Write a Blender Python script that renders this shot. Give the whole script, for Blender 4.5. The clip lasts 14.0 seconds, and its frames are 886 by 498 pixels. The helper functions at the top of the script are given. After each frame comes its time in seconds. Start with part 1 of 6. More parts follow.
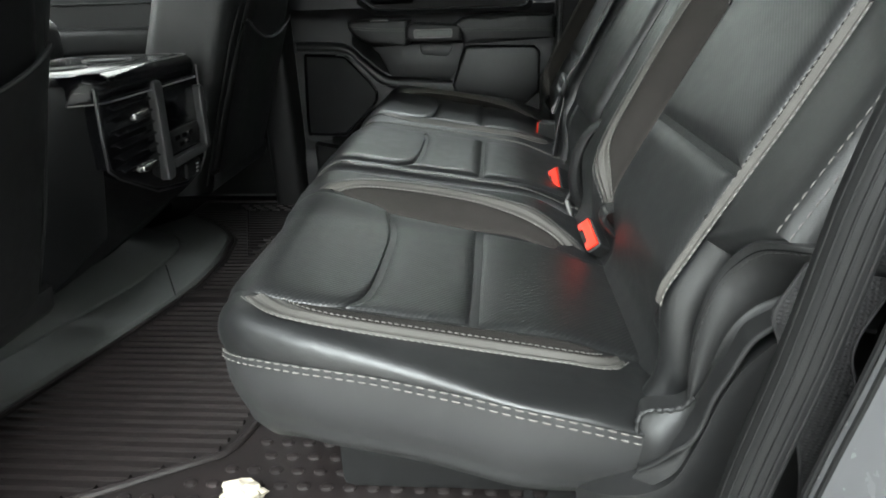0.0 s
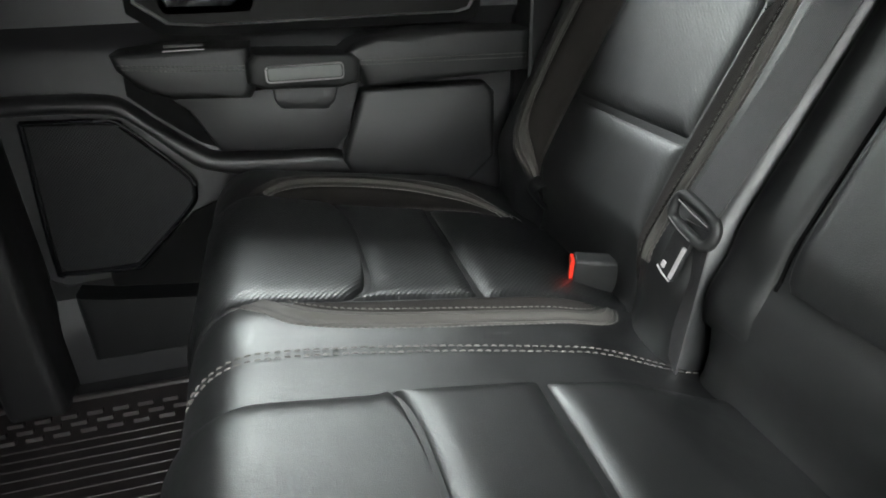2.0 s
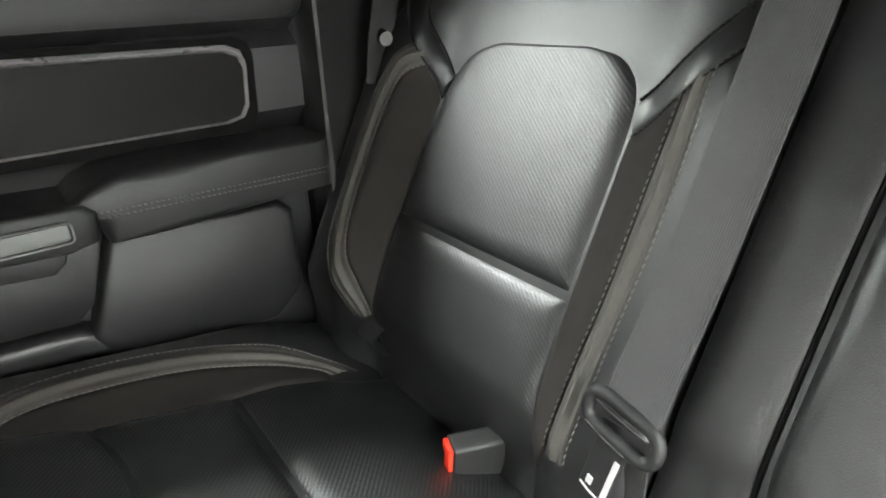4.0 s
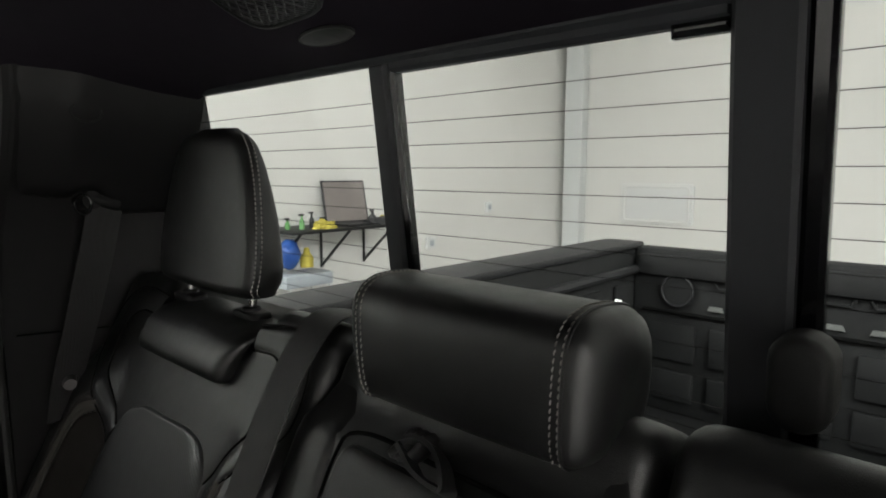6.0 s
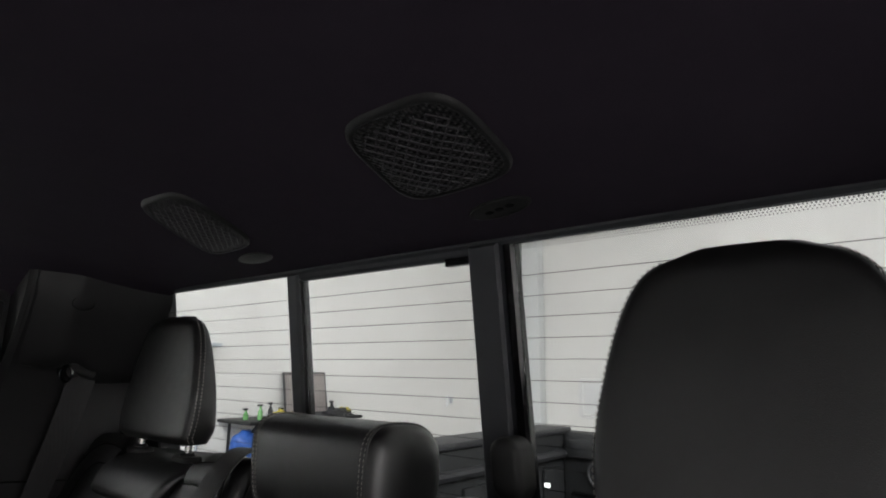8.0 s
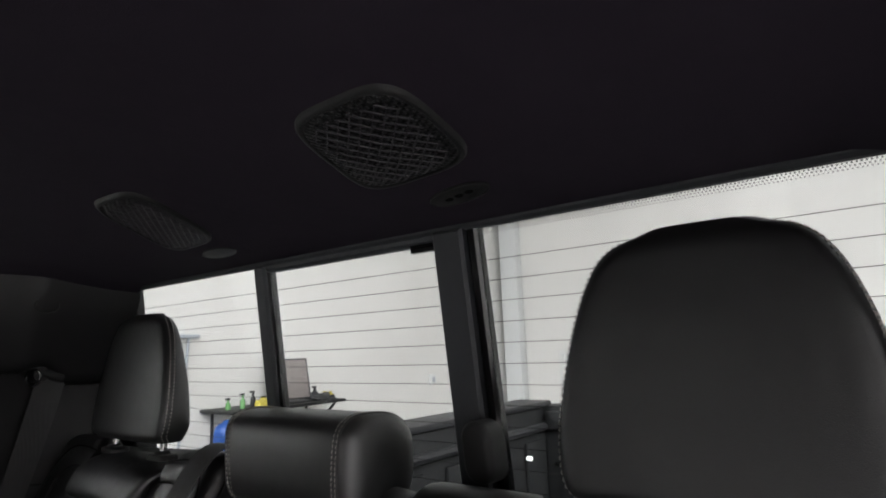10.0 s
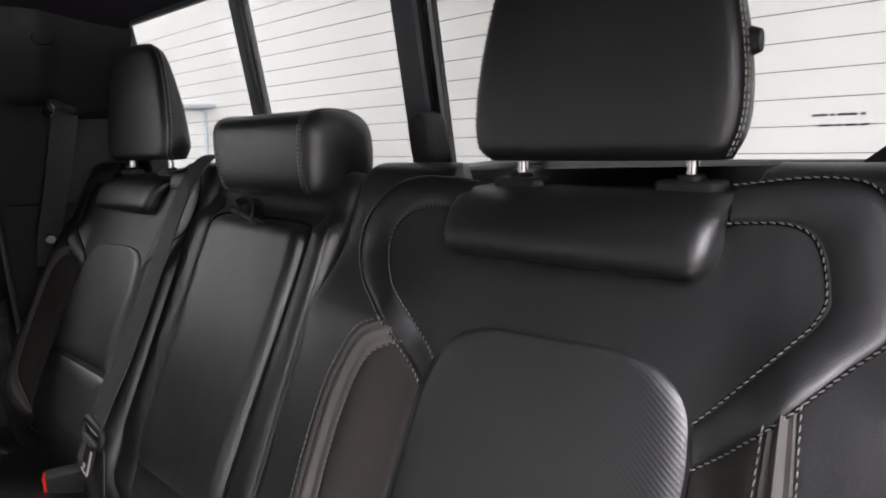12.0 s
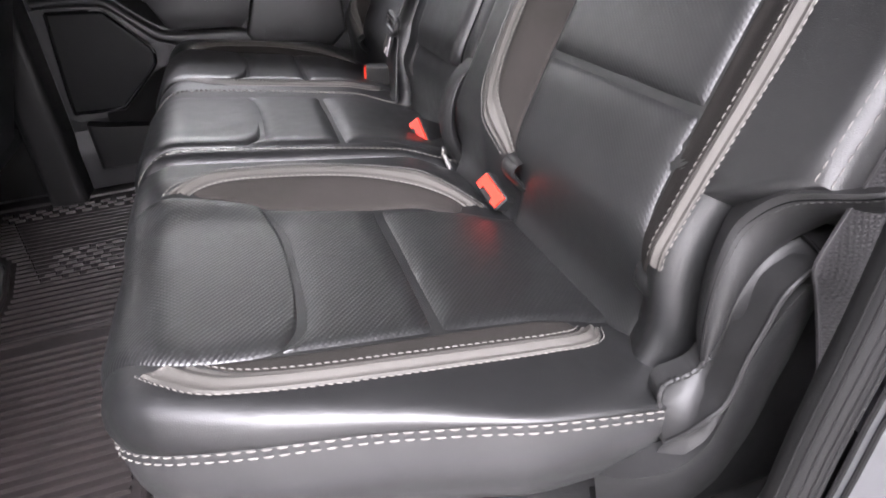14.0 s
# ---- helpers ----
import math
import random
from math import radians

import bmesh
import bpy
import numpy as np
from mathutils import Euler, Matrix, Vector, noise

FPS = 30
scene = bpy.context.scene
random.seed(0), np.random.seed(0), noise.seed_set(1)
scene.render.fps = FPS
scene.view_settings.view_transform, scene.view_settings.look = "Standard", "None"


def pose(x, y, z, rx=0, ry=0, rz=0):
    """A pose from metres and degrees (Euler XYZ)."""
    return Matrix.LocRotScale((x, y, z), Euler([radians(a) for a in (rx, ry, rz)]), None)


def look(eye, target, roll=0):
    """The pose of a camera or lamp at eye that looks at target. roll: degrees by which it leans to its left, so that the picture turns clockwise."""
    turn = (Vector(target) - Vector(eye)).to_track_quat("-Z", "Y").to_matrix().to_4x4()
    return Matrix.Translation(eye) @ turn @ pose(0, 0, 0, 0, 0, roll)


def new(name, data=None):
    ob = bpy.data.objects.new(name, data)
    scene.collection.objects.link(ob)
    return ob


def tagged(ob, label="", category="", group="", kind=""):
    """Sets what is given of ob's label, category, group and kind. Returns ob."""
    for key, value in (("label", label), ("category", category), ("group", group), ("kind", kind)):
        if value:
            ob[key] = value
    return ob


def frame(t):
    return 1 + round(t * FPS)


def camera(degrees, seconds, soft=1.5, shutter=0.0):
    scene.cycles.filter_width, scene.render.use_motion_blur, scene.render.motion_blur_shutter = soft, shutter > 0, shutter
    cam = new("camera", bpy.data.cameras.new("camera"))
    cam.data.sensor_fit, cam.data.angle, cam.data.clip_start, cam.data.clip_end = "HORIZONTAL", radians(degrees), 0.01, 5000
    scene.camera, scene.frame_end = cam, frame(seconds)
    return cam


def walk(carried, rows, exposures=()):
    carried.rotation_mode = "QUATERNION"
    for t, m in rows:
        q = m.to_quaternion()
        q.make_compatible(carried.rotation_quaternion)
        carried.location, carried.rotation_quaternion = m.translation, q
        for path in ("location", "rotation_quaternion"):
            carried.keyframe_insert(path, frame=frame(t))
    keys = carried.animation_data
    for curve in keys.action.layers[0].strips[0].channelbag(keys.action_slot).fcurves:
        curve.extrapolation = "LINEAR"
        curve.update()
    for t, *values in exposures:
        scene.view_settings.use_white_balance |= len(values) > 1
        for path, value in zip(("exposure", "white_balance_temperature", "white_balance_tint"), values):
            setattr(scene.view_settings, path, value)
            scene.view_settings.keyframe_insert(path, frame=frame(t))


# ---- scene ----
cam = camera(72.9, 14.0, soft=1.9)
PATH = [
    (0, (0.05, 0.079, 1.0), (-0.099, 1.91, 0.207), -1.9),
    (0.5, (-0.014, 0.283, 0.993), (-0.034, 2.116, 0.195), -2.0),
    (1, (-0.068, 0.535, 1.008), (0.048, 2.359, 0.196), -2.2),
    (1.5, (-0.138, 0.764, 1.047), (0.147, 2.549, 0.189), -2.1),
    (2, (-0.152, 1.024, 1.033), (0.304, 2.761, 0.152), -1.6),
    (2.2, (-0.159, 1.109, 1.038), (0.345, 2.825, 0.143), -1.6),
    (4.5, (-0.043, 1.274, 1.169), (1.202, 2.653, 0.43), -0.4),
    (5, (0.027, 1.164, 1.256), (1.355, 2.589, 0.802), 0.6),
    (5.5, (0.07, 1.053, 1.324), (1.481, 2.432, 0.997), 0.1),
    (6, (0.073, 0.954, 1.356), (1.541, 2.287, 1.1), 0.1),
    (6.5, (0.043, 0.855, 1.354), (1.537, 2.163, 1.117), 0.0),
    (7, (-0.006, 0.754, 1.35), (1.503, 2.05, 1.138), -0.1),
    (7.5, (-0.04, 0.678, 1.346), (1.482, 1.965, 1.508), -0.2),
    (7.7, (-0.053, 0.657, 1.324), (1.448, 1.929, 1.686), 1.1),
    (9.8, (-0.083, 0.626, 1.325), (1.472, 1.818, 1.725), -2.6),
    (10, (-0.052, 0.633, 1.334), (1.506, 1.846, 1.654), -2.3),
    (10.5, (-0.03, 0.66, 1.328), (1.533, 1.905, 1.421), -2.3),
    (11, (-0.019, 0.656, 1.325), (1.537, 1.911, 1.256), -2.5),
    (11.5, (-0.033, 0.599, 1.302), (1.509, 1.858, 1.117), -2.7),
    (12, (-0.064, 0.505, 1.227), (1.415, 1.793, 0.835), -2.7),
    (12.5, (-0.084, 0.402, 1.168), (1.163, 1.838, 0.548), -3.5),
    (13, (-0.097, 0.288, 1.12), (0.837, 1.864, 0.319), -4.0),
    (13.5, (-0.091, 0.228, 1.067), (0.577, 1.863, 0.129), -4.6),
    (14, (-0.086, 0.221, 1.013), (0.408, 1.874, 0.0), -4.2),
]
EXPOSURES = [(0, 0.45, 6100, 3), (0.5, 0.75, 6100, 3), (1, 1.02, 6100, 3), (2, 1.08, 6200, 6), (4.5, 2.15, 6400, 6), (5, 1.35, 6400, 10), (5.5, 0.05, 6700, 8), (6.5, -0.4, 6400, 13), (10, -0.15, 6300, 16), (11.5, -0.05, 6300, 18), (12, 0.1, 6300, 20), (12.5, 0.43, 6200, 26), (13, 1.0, 6200, 25), (14, 1.2, 6200, 22)]
walk(cam, [(t, look(eye, target, roll)) for t, eye, target, roll in PATH], EXPOSURES)

# ---- light: a closed white garage with rows of ceiling tubes ----
world = bpy.data.worlds.new("garage_air")
scene.world = world
world.use_nodes = True
world.node_tree.nodes["Background"].inputs[0].default_value = (0.9, 0.95, 1.0, 1)
world.node_tree.nodes["Background"].inputs[1].default_value = 0.02


LAMPS = [(-6.6, 1.3, 150), (-3.9, 1.3, 80), (-3.6, -1.7, 130), (-0.8, -1.7, 300), (-0.6, -3.4, 470), (3.4, -1.7, 20), (-3.4, 4.3, 70), (-0.6, 4.25, 195), (3.6, 4.1, 8), (5.6, 1.3, 14)]


def ceiling_lamp(x, y, sx, sy, watts):
    data = bpy.data.lights.new("tube_light", "AREA")
    data.shape, data.size, data.size_y, data.energy = "RECTANGLE", sx, sy, watts
    data.color = (1.0, 1.0, 0.985)
    ob = new("tube_light", data)
    ob.matrix_world = pose(x, y, 3.72)


for lx, ly, watts in LAMPS:
    ceiling_lamp(lx, ly, 3.2, 1.5, watts)

# ---- helpers of this scene ----
def thing(name, at, label="", category="", group="", kind=""):
    ob = new(name)
    ob.location = at
    ob.empty_display_size = 0.05
    return tagged(ob, label, category, group, kind)


def part(name, bm, material, parent=None, label=""):
    data = bpy.data.meshes.new(name)
    bmesh.ops.recalc_face_normals(bm, faces=bm.faces[:])
    for face in bm.faces:
        face.smooth = True
    bm.to_mesh(data)
    bm.free()
    data.materials.append(material)
    data.set_sharp_from_angle(angle=radians(40))
    ob = new(name, data)
    if parent is not None:
        ob.parent = parent
        if parent.type == "EMPTY":
            ob.matrix_parent_inverse = Matrix.Translation(-parent.location)
    if label:
        ob["label"] = label
    return ob


def sm(a, b, v):
    v = min(1.0, max(0.0, (v - a) / (b - a)))
    return v * v * (3 - 2 * v)


def curve(points, n):
    """n points evenly spaced along a smooth line through the given ones."""
    p = [Vector(q) for q in points]
    p = [2 * p[0] - p[1], *p, 2 * p[-1] - p[-2]]
    fine = []
    for a, b, c, d in zip(p, p[1:], p[2:], p[3:]):
        for k in range(24):
            t = k / 24
            fine.append(0.5 * (2 * b + (c - a) * t + (2 * a - 5 * b + 4 * c - d) * t * t + (3 * b - a - 3 * c + d) * t ** 3))
    fine.append(p[-2])
    run = [0.0]
    for a, b in zip(fine, fine[1:]):
        run.append(run[-1] + (b - a).length)
    out, j = [], 0
    for k in range(n):
        s = run[-1] * k / (n - 1)
        while j < len(run) - 2 and run[j + 1] < s:
            j += 1
        t = (s - run[j]) / max(run[j + 1] - run[j], 1e-9)
        out.append(fine[j].lerp(fine[j + 1], min(1, max(0, t))))
    return out


def grid(bm, rows, wrap=False):
    vs = [[bm.verts.new(p) for p in row] for row in rows]
    for a, b in zip(vs, vs[1:]):
        n = len(a)
        for k in range(n if wrap else n - 1):
            try:
                bm.faces.new((a[k], a[(k + 1) % n], b[(k + 1) % n], b[k]))
            except ValueError:
                pass
    return vs


def loft(bm, rings, caps=True):
    vs = grid(bm, rings, True)
    if caps:
        bm.faces.new(vs[0])
        bm.faces.new(vs[-1])


def box(bm, x0, x1, y0, y1, z0, z1, bevel=0.0, seg=2, m=None):
    made = bmesh.ops.create_cube(bm, size=1)["verts"]
    bmesh.ops.scale(bm, vec=(x1 - x0, y1 - y0, z1 - z0), verts=made)
    bmesh.ops.translate(bm, vec=((x0 + x1) / 2, (y0 + y1) / 2, (z0 + z1) / 2), verts=made)
    if bevel:
        edges = list({e for v in made for e in v.link_edges})
        made = list({v for f in bmesh.ops.bevel(bm, geom=edges, offset=bevel, segments=seg, profile=0.6, affect="EDGES")["faces"] for v in f.verts} | {v for v in made if v.is_valid})
    if m is not None:
        bmesh.ops.transform(bm, matrix=m, verts=made)
    return made


def boxed(name, dims, material, parent=None, bevel=0.004, label="", seg=2, m=None):
    bm = bmesh.new()
    box(bm, *dims, bevel=bevel, seg=seg, m=m)
    return part(name, bm, material, parent, label)


def tube(bm, points, r, n=8):
    rows, side = [], None
    p = [Vector(q) for q in points]
    for k, q in enumerate(p):
        d = (p[min(k + 1, len(p) - 1)] - p[max(k - 1, 0)]).normalized()
        if side is None:
            side = d.orthogonal().normalized()
        side = (side - d * side.dot(d)).normalized()
        up = d.cross(side)
        rr = r[k] if isinstance(r, (list, tuple)) else r
        rows.append([q + rr * (math.cos(a) * side + math.sin(a) * up) for a in (2 * math.pi * i / n for i in range(n))])
    loft(bm, rows)


def prism(bm, outline, put, h0, h1, round_by=0.0):
    """A flat piece with the outline [(a, b)...], from depth h0 to h1; put(a, b, h) gives the place."""
    if not round_by:
        loft(bm, [[put(a, b, h) for a, b in outline] for h in (h0, h1)])
        return
    ca = sum(a for a, b in outline) / len(outline)
    cb = sum(b for a, b in outline) / len(outline)
    rings = [[put(a, b, h0) for a, b in outline]]
    for k in range(4):
        ang = math.pi / 2 * k / 3
        sink = round_by * (1 - math.cos(ang))
        hh = h1 - (round_by * (1 - math.sin(ang))) * (1 if h1 > h0 else -1)
        ring = []
        for a, b in outline:
            d = math.hypot(a - ca, b - cb)
            f = max(0.0, 1 - sink / max(d, 1e-6))
            ring.append(put(ca + (a - ca) * f, cb + (b - cb) * f, hh))
        rings.append(ring)
    loft(bm, rings)


def rounded(a0, a1, b0, b1, r, n=5):
    out = []
    for ca, cb, s in ((a1 - r, b1 - r, 0), (a0 + r, b1 - r, 90), (a0 + r, b0 + r, 180), (a1 - r, b0 + r, 270)):
        for k in range(n + 1):
            g = radians(s + 90 * k / n)
            out.append((ca + r * math.cos(g), cb + r * math.sin(g)))
    return out


def pad(bm, put, left, right, nu=18, nv=28, puff=0.006, edge=0.014, tuck=0.005, base=0.0):
    """A stuffed panel between two lines, its rim tucked in. put(a, b, h) gives the place."""
    ls, rs = curve(left, nv), curve(right, nv)
    run = [0.0]
    for a, b, c, d in zip(ls, ls[1:], rs, rs[1:]):
        run.append(run[-1] + ((b - a).length + (d - c).length) / 2)
    rows = []
    for j, (a, b) in enumerate(zip(ls, rs)):
        row, wide = [], (b - a).length
        for i in range(nu):
            s = 0.5 - 0.5 * math.cos(math.pi * i / (nu - 1))
            d = min(s * wide, (1 - s) * wide, run[j] + 0.0, run[-1] - run[j])
            t = min(1.0, max(0.0, d / edge))
            q = a.lerp(b, s)
            row.append(put(q.x, q.y, base - tuck + (puff + tuck) * math.sqrt(1 - (1 - t) ** 2)))
        rows.append(row)
    grid(bm, rows)


def band(bm, put, one, two, n=70, high=0.0025, relief=0.002):
    rows = []
    for a, b in zip(curve(one, n), curve(two, n)):
        row = []
        for i in range(13):
            s = i / 12
            q = a.lerp(b, s)
            row.append(put(q.x, q.y, -0.002 + (high + 0.002) * (1 - (2 * s - 1) ** 4) + relief * math.cos(s * 4 * math.pi)))
        rows.append(row)
    grid(bm, rows)


def stitches(bm, places, normals, long=0.0045, pitch=0.0061, thick=0.00075, proud=0.0006, slant=0.0):
    """A row of short threads along the dense line of places."""
    run = 0.0
    nxt = 0.0
    for k in range(len(places) - 1):
        a, b = places[k], places[k + 1]
        step = (b - a).length
        while nxt <= run + step and step > 1e-9:
            q = a.lerp(b, (nxt - run) / step)
            d = (b - a).normalized()
            n = normals[k]
            n = (n - d * n.dot(d)).normalized()
            s = d.cross(n)
            d2 = (d + slant * s).normalized()
            s = d2.cross(n)
            q = q + n * proud
            ends = []
            for f, w in ((-0.5, 0.45), (-0.25, 1), (0.25, 1), (0.5, 0.45)):
                lift = 0 if abs(f) < 0.4 else -0.6 * thick
                c = q + d2 * long * f + n * lift
                ends.append([c + s * thick * w, c + n * thick * w, c - s * thick * w, c - n * thick * w])
            loft(bm, ends)
            nxt += pitch
        run += step


def line_on(put, pts, h=0.001, n=240):
    """Places and normals along a line drawn on a surface."""
    c = curve(pts, n)
    places = [put(q.x, q.y, h) for q in c]
    normals = [(put(q.x, q.y, h + 0.01) - put(q.x, q.y, h)).normalized() for q in c]
    return places, normals

# ---- materials ----
def material(name, colour, rough=0.5, metal=0.0, grain=0.0, grain_scale=600.0, vary=0.12, vary_scale=9.0, coat=0.0, emit=0.0, cells=True, rough_vary=0.08, spec=0.5, tint=None, slack=0.0):
    m = bpy.data.materials.new(name)
    m.use_nodes = True
    t = m.node_tree
    b = t.nodes["Principled BSDF"]
    b.inputs["Metallic"].default_value = metal
    b.inputs["Coat Weight"].default_value = coat
    b.inputs["Specular IOR Level"].default_value = spec
    where = t.nodes.new("ShaderNodeTexCoord")
    big = t.nodes.new("ShaderNodeTexNoise")
    big.inputs["Scale"].default_value, big.inputs["Detail"].default_value = vary_scale, 6
    t.links.new(where.outputs["Object"], big.inputs["Vector"])
    ramp = t.nodes.new("ShaderNodeMix")
    ramp.data_type = "RGBA"
    dark = [max(0, c * (1 - vary)) for c in colour]
    light = [min(1, c * (1 + vary)) for c in (tint or colour)]
    ramp.inputs["A"].default_value, ramp.inputs["B"].default_value = (*dark, 1), (*light, 1)
    t.links.new(big.outputs["Fac"], ramp.inputs["Factor"])
    t.links.new(ramp.outputs["Result"], b.inputs["Base Color"])
    mid = t.nodes.new("ShaderNodeTexNoise")
    mid.inputs["Scale"].default_value, mid.inputs["Detail"].default_value = 60, 4
    t.links.new(where.outputs["Object"], mid.inputs["Vector"])
    span = t.nodes.new("ShaderNodeMapRange")
    span.inputs["To Min"].default_value, span.inputs["To Max"].default_value = rough - rough_vary, rough + rough_vary
    t.links.new(mid.outputs["Fac"], span.inputs["Value"])
    t.links.new(span.outputs["Result"], b.inputs["Roughness"])
    if grain:
        if cells:
            fine = t.nodes.new("ShaderNodeTexVoronoi")
            fine.feature = "DISTANCE_TO_EDGE"
            fine.inputs["Scale"].default_value = grain_scale
            out = fine.outputs["Distance"]
        else:
            fine = t.nodes.new("ShaderNodeTexNoise")
            fine.inputs["Scale"].default_value, fine.inputs["Detail"].default_value = grain_scale, 5
            out = fine.outputs["Fac"]
        t.links.new(where.outputs["Object"], fine.inputs["Vector"])
        bump = t.nodes.new("ShaderNodeBump")
        bump.inputs["Strength"].default_value, bump.inputs["Distance"].default_value = grain, 0.001
        t.links.new(out, bump.inputs["Height"])
        t.links.new(bump.outputs["Normal"], b.inputs["Normal"])
        if slack:
            soft = t.nodes.new("ShaderNodeTexNoise")
            soft.inputs["Scale"].default_value, soft.inputs["Detail"].default_value = 17, 3
            t.links.new(where.outputs["Object"], soft.inputs["Vector"])
            sag = t.nodes.new("ShaderNodeBump")
            sag.inputs["Strength"].default_value, sag.inputs["Distance"].default_value = slack, 0.004
            t.links.new(soft.outputs["Fac"], sag.inputs["Height"])
            t.links.new(sag.outputs["Normal"], bump.inputs["Normal"])
    if emit:
        b.inputs["Emission Color"].default_value = (*colour, 1)
        b.inputs["Emission Strength"].default_value = emit
    return m


def weave(name, colour, rough, period, deep, turn=(0, 0, 0), amount=0.5, dots=True, pits=0.0, spec=0.5, cross=1.0):
    """A surface with fine crossing ridges: pierced leather, webbing, mesh grilles."""
    m = material(name, colour, rough, vary=0.1, spec=spec)
    t = m.node_tree
    b = t.nodes["Principled BSDF"]
    where = next(n for n in t.nodes if n.bl_idname == "ShaderNodeTexCoord")
    spin = t.nodes.new("ShaderNodeMapping")
    spin.inputs["Rotation"].default_value = [radians(a) for a in turn]
    t.links.new(where.outputs["Object"], spin.inputs["Vector"])
    waves = []
    for axis in ("X", "Y") if dots else ("X",):
        w = t.nodes.new("ShaderNodeTexWave")
        w.bands_direction = axis
        w.inputs["Scale"].default_value = 0.314 / period
        w.inputs["Distortion"].default_value = 0.15
        t.links.new(spin.outputs["Vector"], w.inputs["Vector"])
        waves.append(w)
    high = waves[0].outputs["Fac"]
    if dots:
        mul = t.nodes.new("ShaderNodeMath")
        mul.operation = "MULTIPLY"
        t.links.new(waves[0].outputs["Fac"], mul.inputs[0])
        notch = t.nodes.new("ShaderNodeMath")
        notch.operation, notch.inputs[1].default_value, notch.inputs[2].default_value = "MULTIPLY_ADD", cross, 1 - cross
        t.links.new(waves[1].outputs["Fac"], notch.inputs[0])
        t.links.new(notch.outputs[0], mul.inputs[1])
        high = mul.outputs[0]
    if pits:
        ramp = next(n for n in t.nodes if n.bl_idname == "ShaderNodeMix")
        hole = t.nodes.new("ShaderNodeMix")
        hole.data_type = "RGBA"
        hole.inputs["A"].default_value = (*[c * (1 - pits) for c in colour], 1)
        t.links.new(ramp.outputs["Result"], hole.inputs["B"])
        t.links.new(high, hole.inputs["Factor"])
        t.links.new(hole.outputs["Result"], b.inputs["Base Color"])
    bump = t.nodes.new("ShaderNodeBump")
    bump.inputs["Strength"].default_value, bump.inputs["Distance"].default_value = amount, deep
    t.links.new(high, bump.inputs["Height"])
    t.links.new(bump.outputs["Normal"], b.inputs["Normal"])
    return m


LEATHER = material("black_leather", (0.0088, 0.009, 0.0091), 0.4, spec=0.8, grain=0.24, grain_scale=620, vary=0.15, slack=0.3)
SEAT_LEATHER = material("black_seat_leather", (0.0088, 0.009, 0.0091), 0.35, spec=0.8, grain=0.24, grain_scale=620, vary=0.15, slack=0.3)
# near cushion copies: the same leather, darker and duller to tame its highlights
NEAR_LEATHER = material("near_black_leather", (0.0078, 0.008, 0.0081), 0.43, spec=0.75, grain=0.24, grain_scale=620, vary=0.15, slack=0.3)
PIERCED = weave("ribbed_black_leather", (0.0095, 0.0099, 0.0099), 0.36, 0.0042, 0.0009, turn=(0, 0, 42), amount=0.4, cross=0.4, pits=0.35, spec=0.95)
PIERCED_NEAR = weave("near_ribbed_black_leather", (0.0082, 0.0085, 0.0085), 0.41, 0.0042, 0.0009, turn=(0, 0, 42), amount=0.4, cross=0.4, pits=0.35, spec=1.0)
# same ribbed leather, base lightened to make up for weak light on the backs
PIERCED_BACK = weave("ribbed_black_leather_back", (0.0125, 0.0128, 0.0129), 0.44, 0.0038, 0.0006, turn=(0, 63.4, 38), amount=0.22, cross=0.3, pits=0.35, spec=0.9)
SUEDE = material("charcoal_suede", (0.022, 0.0195, 0.0175), 0.9, grain=0.5, grain_scale=900, cells=False, vary=0.3, vary_scale=14, spec=0.2)
GREY_TRIM = material("grey_leather_trim", (0.072, 0.068, 0.062), 0.55, spec=0.2, grain=0.25, grain_scale=900, vary=0.08)
THREAD = material("pale_thread", (0.118, 0.112, 0.103), 0.75, vary=0.1, vary_scale=80)
THREAD_DARK = material("dark_grey_thread", (0.034, 0.033, 0.032), 0.75, vary=0.1, vary_scale=80)
THREAD_PALE = material("light_grey_thread", (0.3, 0.285, 0.265), 0.75, vary=0.1, vary_scale=80)
THREAD_DIM = material("grey_thread", (0.15, 0.144, 0.138), 0.75, vary=0.1, vary_scale=80)
SEAL = material("black_rubber_seal", (0.006, 0.006, 0.006), 0.6, spec=0.3, vary=0.1)
VINYL = material("grey_black_vinyl", (0.0115, 0.0115, 0.0115), 0.5, grain=0.3, grain_scale=800, vary=0.12)
PLASTIC = material("black_moulded_plastic", (0.0125, 0.0125, 0.0125), 0.52, spec=0.38, grain=0.35, grain_scale=900, cells=False, vary=0.12)
DOOR_PLASTIC = material("charcoal_door_plastic", (0.0135, 0.013, 0.014), 0.42, spec=0.55, grain=0.3, grain_scale=900, cells=False, vary=0.15)
DOOR_VINYL = material("charcoal_door_vinyl", (0.0105, 0.0102, 0.011), 0.4, spec=0.45, grain=0.3, grain_scale=800, vary=0.12)
TRIM_PLASTIC = material("charcoal_pillar_plastic", (0.0105, 0.01, 0.0105), 0.5, spec=0.4, grain=0.3, grain_scale=900, cells=False, vary=0.12)
CONSOLE_GREY = material("dark_grey_console_plastic", (0.05, 0.05, 0.051), 0.35, vary=0.1)
BLACK_TRIM = material("deep_black_plastic", (0.0055, 0.0055, 0.0058), 0.45, spec=0.35, grain=0.3, grain_scale=900, cells=False, vary=0.12)
GLOSS = material("gloss_black_plastic", (0.008, 0.008, 0.009), 0.12, vary=0.1, rough_vary=0.04)
CHROME = material("satin_chrome", (0.62, 0.61, 0.6), 0.22, metal=1.0, vary=0.05, rough_vary=0.06)
SATIN = material("dark_satin_metal", (0.25, 0.24, 0.24), 0.35, metal=1.0, vary=0.08)
